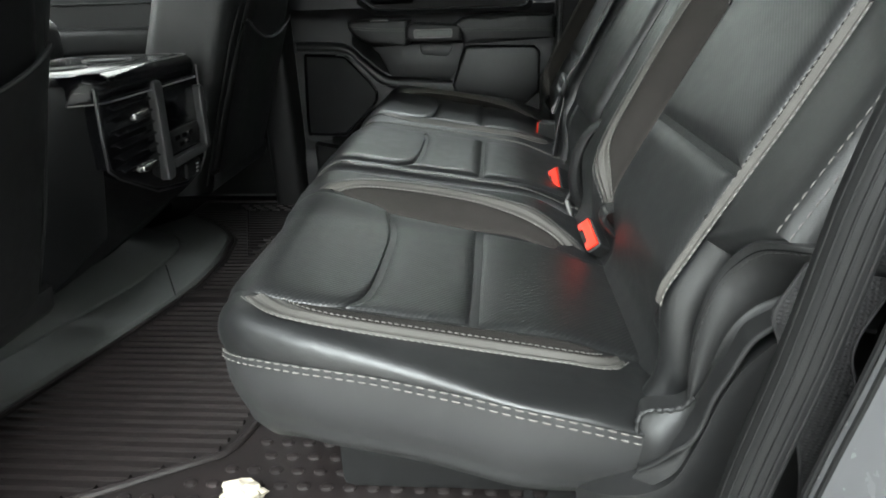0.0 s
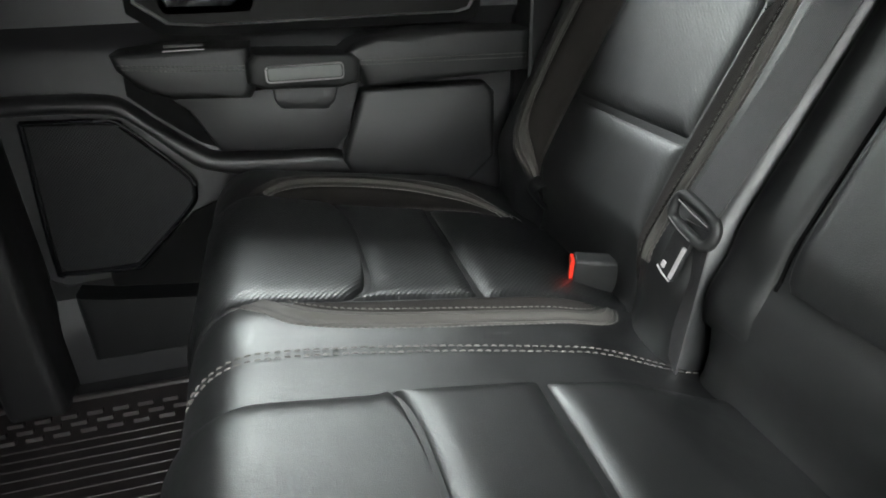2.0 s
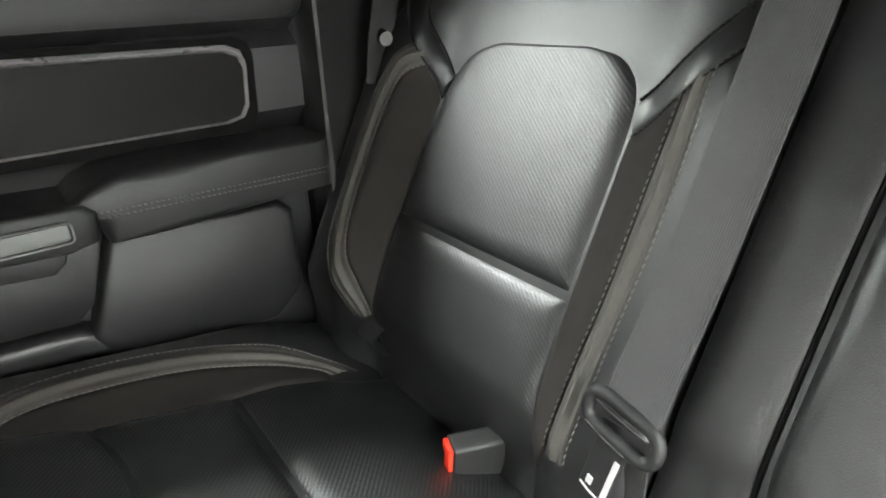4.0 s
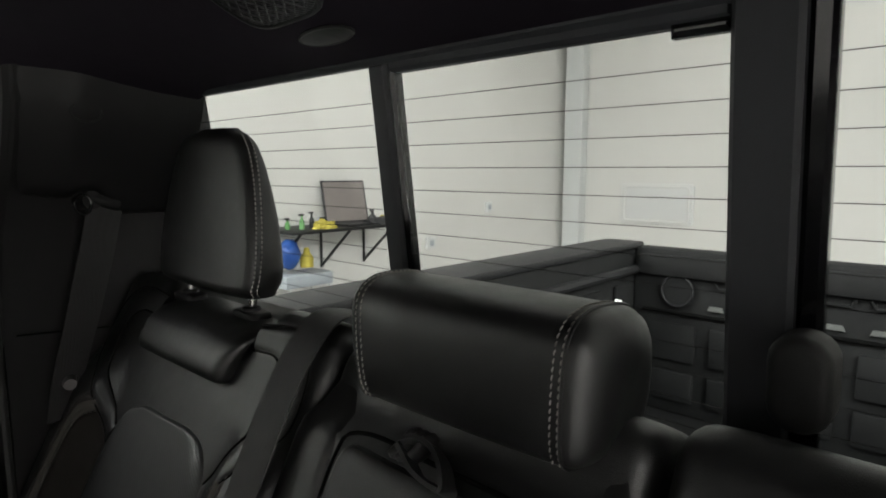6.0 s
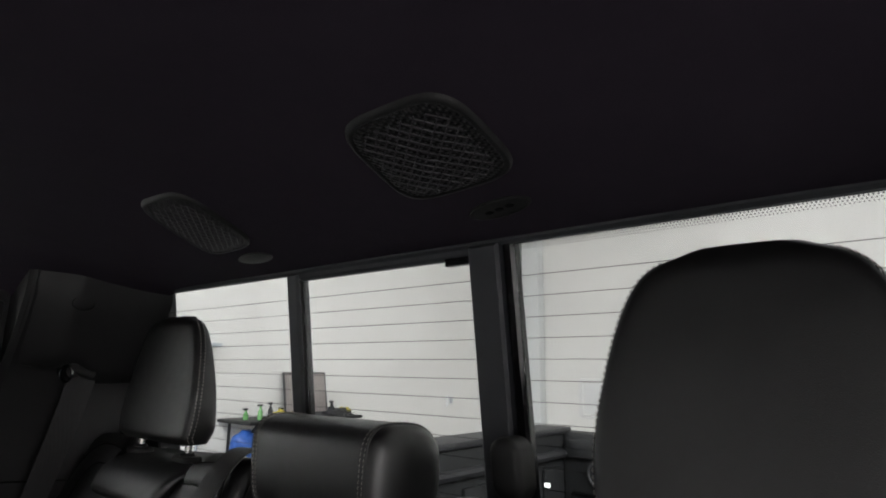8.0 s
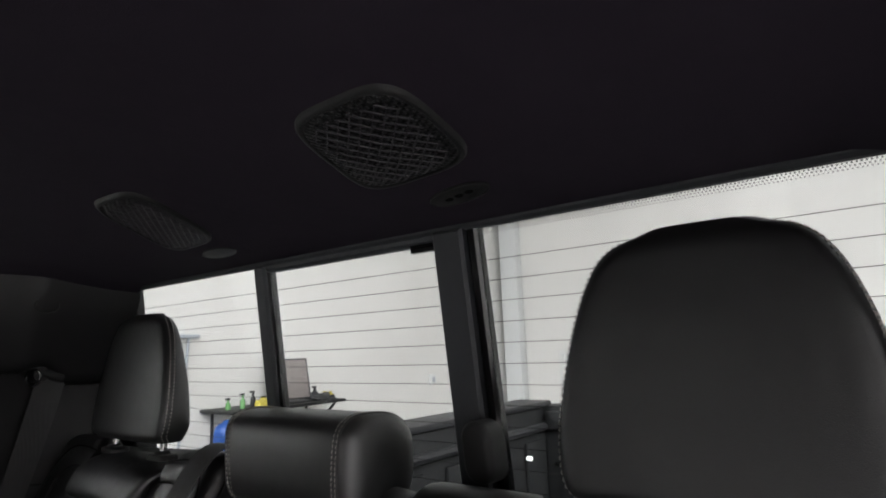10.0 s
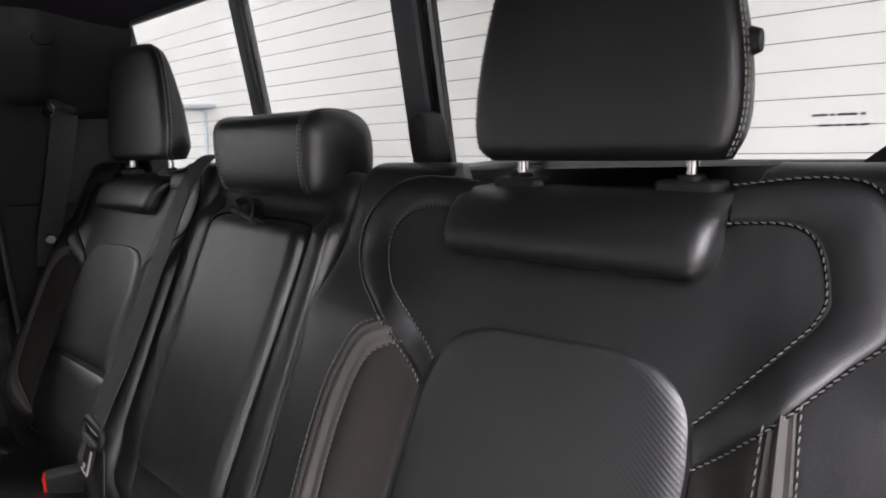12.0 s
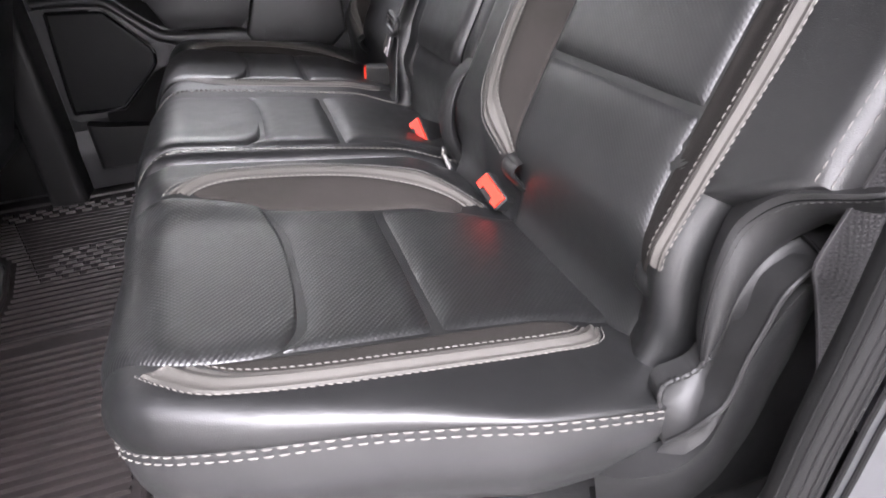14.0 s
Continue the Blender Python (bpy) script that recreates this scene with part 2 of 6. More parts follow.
RED = material("red_button_plastic", (0.75, 0.03, 0.012), 0.4, vary=0.05)
WEB = weave("black_webbing", (0.034, 0.033, 0.034), 0.55, 0.0022, 0.0006, turn=(0, 0, 90), amount=0.5, dots=False)
WEB_COARSE = weave("black_belt_webbing", (0.025, 0.024, 0.025), 0.55, 0.0034, 0.0012, turn=(90, 20, 0), amount=0.45, pits=0.4)
INSERT = material("dark_door_insert", (0.005, 0.0045, 0.004), 0.5, vary=0.15, vary_scale=40, grain=0.15, grain_scale=500, cells=False, spec=0.12)
BRIGHT = material("bright_satin_metal", (0.6, 0.57, 0.58), 0.3, metal=0.4, vary=0.05)
DULL = material("dull_grey_steel", (0.2, 0.195, 0.19), 0.5, metal=1.0, vary=0.15, vary_scale=60)
# matt black for painted shade on the door, and for seams, slots and joints
SHADE_BLACK = material("matt_black_shade_and_joints", (0.004, 0.004, 0.004), 0.8, spec=0.1)
PAPER = material("beige_paper", (0.45, 0.4, 0.32), 0.8, vary=0.1, vary_scale=30)
SKIRT = material("grey_vinyl_skirt", (0.027, 0.027, 0.027), 0.42, grain=0.2, grain_scale=800, vary=0.12)
RUBBER = material("black_ribbed_rubber", (0.0135, 0.0125, 0.0123), 0.34, grain=0.3, grain_scale=500, cells=False, vary=0.3, vary_scale=16, tint=(0.019, 0.0145, 0.014))
CARPET = material("charcoal_carpet", (0.03, 0.03, 0.03), 0.95, grain=1.0, grain_scale=420, cells=False, vary=0.3, vary_scale=40, spec=0.1)
DUCT = material("slate_grey_vinyl_floor", (0.12, 0.125, 0.12), 0.55, grain=0.3, grain_scale=700, cells=False, vary=0.12)
HEADLINER = material("black_headliner_fabric", (0.027, 0.0215, 0.03), 0.95, grain=0.5, grain_scale=900, cells=False, vary=0.15, spec=0.1)
MESH = weave("black_grille_mesh", (0.006, 0.006, 0.0065), 0.5, 0.0055, 0.002, turn=(0, 0, 30), amount=1.0, pits=0.85)
MESH_SIDE = weave("black_speaker_mesh", (0.009, 0.009, 0.0095), 0.5, 0.0036, 0.0016, turn=(90, 0, 45), amount=1.0)
FRAME = material("window_frame_black", (0.02, 0.02, 0.022), 0.5, grain=0.2, grain_scale=900, cells=False, vary=0.1)
PAINTED = material("grey_car_paint", (0.15, 0.15, 0.155), 0.25, coat=0.6, vary=0.1, vary_scale=30)
LINER = material("black_bed_liner", (0.0095, 0.01, 0.0105), 0.7, grain=0.6, grain_scale=300, cells=False, vary=0.2)
WALL = material("white_garage_wall", (0.78, 0.775, 0.75), 0.7, grain=0.15, grain_scale=60, cells=False, vary=0.03, vary_scale=1.5)
SLIDER = material("charcoal_window_post", (0.034, 0.036, 0.041), 0.55, grain=0.25, grain_scale=900, cells=False, vary=0.1)
POST = material("pale_blue_grey_steel", (0.68, 0.7, 0.7), 0.5, vary=0.05)
CONCRETE = material("grey_concrete", (0.3, 0.29, 0.28), 0.75, grain=0.4, grain_scale=90, cells=False, vary=0.2, vary_scale=3)
PALE_MARK = material("faint_grey_print", (0.3, 0.31, 0.31), 0.6, vary=0.1)
SCREEN = material("laptop_screen", (0.17, 0.15, 0.14), 0.3, vary=0.3, vary_scale=20, emit=0.35)
BEIGE = material("beige_plastic", (0.55, 0.5, 0.4), 0.5, vary=0.05)
BLUE = material("blue_plastic", (0.02, 0.08, 0.32), 0.4, vary=0.1)
YELLOW = material("yellow_cloth", (0.5, 0.42, 0.07), 0.8, vary=0.2, vary_scale=40)
GREEN = material("green_plastic", (0.14, 0.35, 0.12), 0.4, vary=0.1)
BIN = material("pale_plastic", (0.42, 0.46, 0.5), 0.4, vary=0.15, vary_scale=12)
WHITE = material("white_plastic", (0.75, 0.76, 0.76), 0.4, vary=0.04)
LAMP_GREY = material("grey_lamp_lens", (0.009, 0.0094, 0.008), 0.5, vary=0.08, spec=0.3)
WIRE = material("dark_grey_wire", (0.05, 0.048, 0.052), 0.45, vary=0.1)


def glass(name, tint=(1, 1, 1)):
    m = bpy.data.materials.new(name)
    m.use_nodes = True
    t = m.node_tree
    t.nodes.remove(t.nodes["Principled BSDF"])
    clear = t.nodes.new("ShaderNodeBsdfTransparent")
    clear.inputs[0].default_value = (*tint, 1)
    shine = t.nodes.new("ShaderNodeBsdfGlossy")
    shine.inputs["Roughness"].default_value = 0.02
    mix = t.nodes.new("ShaderNodeMixShader")
    edge = t.nodes.new("ShaderNodeLayerWeight")
    power = t.nodes.new("ShaderNodeMath")
    power.operation, power.inputs[1].default_value = "POWER", 4.0
    t.links.new(edge.outputs["Facing"], power.inputs[0])
    weak = t.nodes.new("ShaderNodeMath")
    weak.operation, weak.inputs[1].default_value, weak.inputs[2].default_value = "MULTIPLY_ADD", 0.5, 0.02
    t.links.new(power.outputs[0], weak.inputs[0])
    t.links.new(weak.outputs[0], mix.inputs[0])
    t.links.new(clear.outputs[0], mix.inputs[1])
    t.links.new(shine.outputs[0], mix.inputs[2])
    t.links.new(mix.outputs[0], t.nodes["Material Output"].inputs[0])
    return m


GLASS = glass("window_glass", (0.93, 0.95, 0.94))
FLOOR = 0.34

# ---- rear bench ----
NX, NZ = -0.8944, 0.4472


def back_x(z):
    return 0.283 + 0.5 * (z - 0.835)


def tuck_h(z):
    """The lower end of the backs rolls away behind the cushions."""
    return -0.045 * sm(0.74, 0.65, z)


def outer_h(u, z):
    return 0.026 * sm(0.14, 0.2, abs(u)) * (1 - sm(1.0, 1.1, z)) + tuck_h(z)


def back_surface(yc, shape, u_map=lambda u: u):
    def put(u, z, h):
        k = shape(u, z) + h
        return Vector((back_x(z) + NX * k, yc + u_map(u), z + NZ * k))
    return put


def back_body(bm, put, u0, u1, ztop=1.186, zbot=0.6, deep=0.1, r=0.03, n=70, slim=0.0, rim=lambda u: 0.0):
    levels = [(zbot + (ztop - r - zbot) * k / 30, 0.0) for k in range(31)]
    levels += [(ztop - r + r * math.sin(a), r * (1 - math.cos(a))) for a in (math.pi / 2 * k / 6 for k in range(1, 7))]
    rings = []
    for z, cut in levels:
        a, b = u0 + 0.6 * cut + slim * (1 - sm(0.78, 0.822, z)), u1 - 0.6 * cut
        lift = sm(1.08, 1.17, z)
        front = []
        for k in range(n):
            s = 0.5 - 0.5 * math.cos(math.pi * k / (n - 1))
            u = a + (b - a) * s
            d = min(u - a, b - u, r)
            front.append(put(u, z + lift * rim(u), -cut - r + math.sqrt(max(0, r * r - (r - d) ** 2))))
        rear = [put(u, z + lift * rim(u), -deep + 0.4 * cut) for u in (b + (a - b) * k / 19 for k in range(20))]
        rings.append(front + rear)
    loft(bm, rings)


ROLL = [(0.44, 1.1), (0.42, 1.0985), (0.406, 1.1012), (0.3995, 1.1085), (0.4, 1.119), (0.407, 1.134), (0.418, 1.1475), (0.434, 1.1575), (0.456, 1.1632), (0.482, 1.165), (0.512, 1.163), (0.53, 1.155)]
TRIM_ARC_OUT = [(0.186, 1.022), (0.2175, 1.006), (0.2325, 0.978), (0.2425, 0.939), (0.2445, 0.886), (0.243, 0.833), (0.239, 0.79), (0.227, 0.762), (0.2, 0.739), (0.178, 0.722), (0.163, 0.706)]
TRIM_ARC_IN = [(0.1665, 1.006), (0.189, 0.99), (0.2, 0.967), (0.2075, 0.927), (0.2095, 0.882), (0.2075, 0.831), (0.2015, 0.796), (0.188, 0.768), (0.167, 0.746), (0.15, 0.729), (0.138, 0.714)]
TRIM_ST_IN = [(-0.1855, 1.012), (-0.1855, 0.95), (-0.1865, 0.9), (-0.186, 0.853), (-0.182, 0.79), (-0.181, 0.72)]
TRIM_ST_OUT = [(-0.2015, 1.026), (-0.2065, 0.98), (-0.2085, 0.93), (-0.2085, 0.88), (-0.2045, 0.80), (-0.203, 0.72)]
YOKE_A_IN = [(0.125, 1.17), (0.16, 1.1735), (0.195, 1.1745), (0.228, 1.17), (0.254, 1.157), (0.2725, 1.136), (0.28, 1.11), (0.2735, 1.085), (0.248, 1.058), (0.187, 1.017), (0.133, 0.972)]
YOKE_B_IN = [(0.135, 1.142), (0.165, 1.1425), (0.188, 1.1415), (0.2125, 1.132), (0.2275, 1.115), (0.2265, 1.092), (0.206, 1.064), (0.168, 1.0345), (0.124, 0.998)]
YOKE_A_OUT = [(-0.1335, 1.172), (-0.1815, 1.178), (-0.2135, 1.177), (-0.2295, 1.168), (-0.2435, 1.146), (-0.2505, 1.119), (-0.2495, 1.089), (-0.2435, 1.075), (-0.2255, 1.055), (-0.1935, 1.017), (-0.1685, 0.995), (-0.139, 0.973)]
YOKE_B_OUT = [(-0.1335, 1.143), (-0.1705, 1.145), (-0.1895, 1.139), (-0.1995, 1.124), (-0.2055, 1.098), (-0.2005, 1.08), (-0.1875, 1.062), (-0.1685, 1.039), (-0.134, 1.002)]


def beside(line, other, by):
    """The line moved away from the other one."""
    out = []
    for p, q in zip(line, other):
        d = math.hypot(p[0] - q[0], p[1] - q[1])
        out.append((p[0] + (p[0] - q[0]) / d * by, p[1] + (p[1] - q[1]) / d * by))
    return out


def outboard_back(ob, yc, u0, u1, u_map, pale, rolls, slant=0.0):
    put = back_surface(yc, outer_h, u_map)
    bm = bmesh.new()
    a, b = rolls
    back_body(bm, put, u0, u1, slim=0.085 if yc < 1 else 0.0, rim=lambda u: 0.013 - 0.044 * sm(a - 0.024, a + 0.004, u) * (1 - sm(b - 0.004, b + 0.024, u)))
    body = part("backrest", bm, LEATHER, ob)
    bm = bmesh.new()
    pad(bm, put, [(-0.1365, 0.8365), (-0.1365, 0.93), (-0.1355, 0.982), (-0.126, 1.014), (-0.1, 1.034), (-0.06, 1.041)],
        [(0.139, 0.8365), (0.136, 0.91), (0.131, 0.972), (0.121, 1.004), (0.1, 1.026), (0.06, 1.038)], 30, 60, puff=0.006, edge=0.026, tuck=0.004)
    part("upper_insert", bm, PIERCED_BACK, body, "ribbed black leather insert")
    bm = bmesh.new()
    pad(bm, put, [(-0.138, 0.8345), (-0.139, 0.8), (-0.142, 0.764), (-0.15, 0.72), (-0.155, 0.66), (-0.157, 0.6)],
        [(0.139, 0.8345), (0.14, 0.79), (0.137, 0.74), (0.13, 0.7), (0.13, 0.66), (0.13, 0.6)], 30, 50, puff=0.006, edge=0.026, tuck=0.004)
    part("lower_insert", bm, PIERCED_BACK, body, "ribbed black leather insert")
    bm = bmesh.new()
    pad(bm, put, [(0.134, 0.973), (0.137, 0.93), (0.14, 0.85), (0.141, 0.78), (0.136, 0.72)], TRIM_ARC_IN, 14, 40, puff=0.003, edge=0.008, tuck=0.002)
    part("suede_inlay", bm, SUEDE, body, "charcoal suede inlay")
    bm = bmesh.new()
    pad(bm, put, [(-0.1365, 0.975), (-0.1375, 0.9), (-0.1385, 0.82), (-0.145, 0.74), (-0.155, 0.68)], TRIM_ST_IN, 12, 36, puff=0.003, edge=0.008, tuck=0.002)
    part("suede_inlay", bm, SUEDE, body, "charcoal suede inlay")
    for one, two in ((TRIM_ARC_OUT, TRIM_ARC_IN), (TRIM_ST_IN, TRIM_ST_OUT)):
        bm = bmesh.new()
        band(bm, put, one, two, 90)
        part("trim_strip", bm, GREY_TRIM, body, "grey leather trim strip")
    for one, two in ((YOKE_A_IN, YOKE_B_IN), (YOKE_A_OUT, YOKE_B_OUT)):
        bm = bmesh.new()
        band(bm, put, one, two, 90, high=0.0032, relief=0.0002)
        strap = part("yoke_strap", bm, LEATHER, body)
        for line in (one, two):
            bm = bmesh.new()
            tube(bm, line_on(put, line, 0.0004, 90)[0], 0.0014, 6)
            part("seam", bm, SHADE_BLACK, strap, "dark seam")
    bm = bmesh.new()
    profile = curve([(x, z, 0.0) for x, z in ROLL], 34)
    rows = []
    for k in range(41):
        t = 0.5 - 0.5 * math.cos(math.pi * k / 40)
        d = min(t, 1 - t) * (b - a) / 0.02
        f = 0.45 + 0.55 * math.sqrt(max(0.0, 1 - max(0.0, 1 - d) ** 2))
        row = []
        for p in profile:
            low = sm(1.17, 1.1, p.y)
            u = a + (b - a) * t + slant * low * (1 - t)
            row.append(Vector((0.456 + (p.x - 0.456) * f, yc + u_map(u), 1.15 + (p.y - 1.15) * (0.25 + 0.75 * f))))
        rows.append(row)
    grid(bm, rows)
    part("headrest_roll", bm, LEATHER, body, "black leather shoulder roll")
    bm = bmesh.new()
    for one, two in ((TRIM_ARC_OUT, TRIM_ARC_IN), (TRIM_ARC_IN, TRIM_ARC_OUT), (TRIM_ST_IN, TRIM_ST_OUT), (TRIM_ST_OUT, TRIM_ST_IN)):
        stitches(bm, *line_on(put, beside(one, two, 0.0028), 0.0012 if one in (TRIM_ARC_OUT, TRIM_ST_OUT) else 0.0025), long=0.005, pitch=0.0071, thick=0.00075, slant=0.12)
    mid = [((p[0] + q[0]) / 2, (p[1] + q[1]) / 2) for p, q in zip(TRIM_ARC_OUT, TRIM_ARC_IN)]
    stitches(bm, *line_on(put, mid, 0.0028), long=0.005, pitch=0.007)
    mid = [((p[0] + q[0]) / 2, (p[1] + q[1]) / 2) for p, q in zip(TRIM_ST_OUT, TRIM_ST_IN)]
    stitches(bm, *line_on(put, mid, 0.0028), long=0.005, pitch=0.007)
    tagged(part("trim_stitching", bm, THREAD if pale else THREAD_DIM, body, "pale stitching along the trim"), kind="stuff")
    bm = bmesh.new()
    for line in (YOKE_A_IN, YOKE_B_IN, YOKE_A_OUT, YOKE_B_OUT):
        stitches(bm, *line_on(put, line, 0.0016), slant=0.25, thick=0.0007)
    edge = [(u1 - 0.012, 0.75), (u1 - 0.012, 0.9), (u1 - 0.012, 1.05), (u1 - 0.014, 1.15)]
    stitches(bm, *line_on(put, edge, -0.006))
    tagged(part("yoke_stitching", bm, THREAD_DIM if yc < 1 else THREAD_DARK, body, "grey stitching along the yoke seams"), kind="stuff")
    if yc > 1:
        return ob, put
    bm = bmesh.new()
    for d in (0.008, 0.0165):
        edge = [(u0 + d, z) for z in (0.826 + 0.011 * k for k in range(24))] + [(u0 + d + 0.012, 1.085), (u0 + d + 0.03, 1.105)]
        stitches(bm, *line_on(put, edge, 0.0006 - 0.03 + math.sqrt(0.03 ** 2 - (0.03 - d) ** 2)), thick=0.0007, long=0.0062, pitch=0.0092)
    tagged(part("edge_stitching", bm, THREAD, body, "double grey stitching along the outer edge"), kind="stuff")
    return ob, put


def far_squeeze(u):
    return u if u < 0.2 else 0.2 + (u - 0.2) * 0.9


NEAR_Y, FAR_Y = 0.7735, 1.7235
near_seat = thing("rear_seat", (0.0, NEAR_Y, FLOOR), "black leather rear seat with grey trim strips and suede inlays", "car seat", "rear seats")
wide_seat = thing("rear_seat", (0.0, 1.53, FLOOR), "wide black leather rear seat of two places with armrest", "car seat", "rear seats")
near_back, NEAR_PUT = outboard_back(near_seat, NEAR_Y, -0.298, 0.325, lambda u: u, True, (-0.132, 0.146))
far_back, FAR_PUT = outboard_back(wide_seat, FAR_Y, -0.268, 0.3, far_squeeze, True, (-0.13, 0.132), 0.016)


# centre backrest with its fold-down armrest
def centre_h(u, z):
    return 0.012 - 0.008 * sm(0.8, 0.76, z) - 0.02 * sm(1.1, 1.13, z) + tuck_h(z)


CENTRE_Y = 1.277
CENTRE_PUT = back_surface(CENTRE_Y, centre_h)
bm = bmesh.new()
back_body(bm, CENTRE_PUT, -0.172, 0.177, ztop=1.19)
centre_back = part("centre_backrest", bm, LEATHER, wide_seat)
bm = bmesh.new()
pad(bm, CENTRE_PUT, [(-0.1, 0.764), (-0.119, 0.782), (-0.126, 0.9), (-0.133, 1.0), (-0.134, 1.082), (-0.118, 1.102)],
    [(0.09, 0.764), (0.105, 0.782), (0.107, 0.9), (0.106, 1.0), (0.104, 1.085), (0.086, 1.106)], 22, 44, puff=0.012, edge=0.016, tuck=0.012)
part("armrest", bm, LEATHER, centre_back, "smooth black leather fold-down armrest")
for left, right in (([(-0.17, 0.7), (-0.17, 0.9), (-0.17, 1.06), (-0.166, 1.12), (-0.154, 1.15)], [(-0.124, 0.7), (-0.13, 0.9), (-0.138, 1.06), (-0.138, 1.12), (-0.138, 1.15)]),
                    ([(0.11, 0.7), (0.111, 0.9), (0.11, 1.06), (0.116, 1.12), (0.13, 1.15)], [(0.176, 0.7), (0.176, 0.9), (0.176, 1.06), (0.172, 1.12), (0.158, 1.15)])):
    bm = bmesh.new()
    pad(bm, CENTRE_PUT, left, right, 10, 30, puff=0.003, edge=0.014, tuck=0.003)
    part("side_bolster", bm, LEATHER, centre_back)

for line in ([(-0.122, 0.76), (-0.1295, 0.9), (-0.1365, 1.0), (-0.138, 1.088), (-0.12, 1.108), (0.0, 1.112), (0.088, 1.112), (0.1085, 1.09), (0.1105, 1.0), (0.1115, 0.9), (0.109, 0.76)],):
    bm = bmesh.new()
    tube(bm, line_on(CENTRE_PUT, line, -0.0005, 140)[0], 0.0024, 8)
    part("seam", bm, SHADE_BLACK, centre_back, "dark gap round the armrest")

# pull loop of the armrest
loop = thing("pull_loop", (0.41, 1.3, 1.11), "black leather pull loop on the armrest", "strap")
d = Vector((NX, 0, NZ))
bm = bmesh.new()
rows = []
ring = curve([(0.014, 1.121, 0.036), (0.002, 1.1265, 0.037), (-0.012, 1.1255, 0.034), (-0.025, 1.119, 0.029), (-0.035, 1.1105, 0.023), (-0.0395, 1.1035, 0.019), (-0.036, 1.1005, 0.018), (-0.026, 1.1015, 0.021), (-0.012, 1.106, 0.027), (0.0, 1.112, 0.031), (0.012, 1.117, 0.033)], 70)
for k, q in enumerate(ring):
    c = CENTRE_PUT(q.x, q.y, q.z)
    along = (CENTRE_PUT(*ring[min(k + 1, 69)]) - CENTRE_PUT(*ring[max(k - 1, 0)])).normalized()
    wide = (d + Vector((0, 0, 0.35))).normalized()
    wide = (wide - along * wide.dot(along)).normalized()
    thick = along.cross(wide) * 0.0018
    wide = wide * 0.0105
    rows.append([c - wide - thick, c + wide - thick, c + wide + thick, c - wide + thick])
loft(bm, rows)
part("strap", bm, LEATHER, loop)
tab = None
for u0 in (0.021, 0.0125, 0.004):
    bm = bmesh.new()
    rings = []
    for t in range(9):
        z = 1.108 + 0.026 * t / 8
        f = math.sqrt(max(0.05, 1 - abs(2 * t / 8 - 1) ** 4))
        c = CENTRE_PUT(u0 - 0.003 * t / 8, z, 0.024)
        rings.append([c + d * 0.013 * f * math.cos(a) + Vector((0, 0.0046, 0)) * f * math.sin(a) for a in (2 * math.pi * i / 14 for i in range(14))])
    loft(bm, rings)
    tab = part("tab", bm, LEATHER, loop)


# cushions
def cush_line(s):
    """Place and normal of the cushion's top line; s is x, and wraps round the nose in front of -0.2."""
    if s >= -0.2:
        return s, 0.662 - 0.15 * s, 0.148, 0.989
    r = 0.062
    a = (-0.2 - s) / r
    a = min(a, 1.75)
    rest = max(0.0, (-0.2 - s) - 1.75 * r)
    b = a + 0.0
    nx, nz = 0.148 * math.cos(b) - 0.989 * math.sin(b), 0.148 * math.sin(b) + 0.989 * math.cos(b)
    cx, cz = -0.2 - r * 0.148, 0.692 - r * 0.989
    return cx + r * nx + rest * nz * -1 * 0, cz + r * nz - rest, nx, nz


def cush_surface(yc, shape, u_map=lambda u: u):
    def put(x, u, h):
        px, pz, nx, nz = cush_line(x)
        top = shape(u, x)
        return Vector((px + nx * (h + (top if nx > 0 else 0.35 * top)), yc + u_map(u), pz + nz * (top + h)))
    return put


PIPING = [(0.25, 0.53, 0.602), (0.215, 0.524, 0.614), (0.18, 0.519, 0.6255), (0.15, 0.517, 0.635), (0.116, 0.517, 0.6435), (0.07, 0.522, 0.651), (0.029, 0.535, 0.6525), (-0.014, 0.549, 0.652), (-0.057, 0.56, 0.6535), (-0.1, 0.569, 0.654), (-0.143, 0.579, 0.653), (-0.19, 0.598, 0.647), (-0.215, 0.612, 0.641), (-0.24, 0.633, 0.6325), (-0.258, 0.66, 0.622), (-0.2685, 0.705, 0.613), (-0.272, 0.8, 0.606), (-0.273, 0.92, 0.602), (-0.273, 1.093, 0.6)]


def piping_at(x):
    for (xa, ya, za), (xb, yb, zb) in zip(PIPING, PIPING[1:]):
        if xb <= x <= xa and xa > xb:
            t = (x - xa) / (xb - xa)
            return ya + (yb - ya) * t, za + (zb - za) * t
    return (0.7, 0.613) if x < 0 else (0.53, 0.602)


CORNER = [(-0.19, 0.598, 0.647), (-0.215, 0.612, 0.641), (-0.24, 0.633, 0.6325), (-0.258, 0.66, 0.622), (-0.2685, 0.705, 0.613), (-0.272, 0.8, 0.606)]


def near_edge(s):
    """The place on the piping where the cushion's cover ends, for the line s."""
    if s >= -0.19:
        y, z = piping_at(s)
        return Vector((s, y, z))
    t = min(4.999, (-0.19 - s) / 0.14 * 4.4)
    return Vector(CORNER[int(t)]).lerp(Vector(CORNER[int(t) + 1]), t - int(t))


def near_cush_h(u, x):
    return 0.028 * sm(0.13, 0.24, u) * (1 - 0.8 * sm(0.29, 0.33, u)) * (1 - 0.7 * sm(0.1, 0.22, x)) + 0.008 * sm(-0.12, -0.17, u) - 0.016 * sm(0.12, 0.24, x)


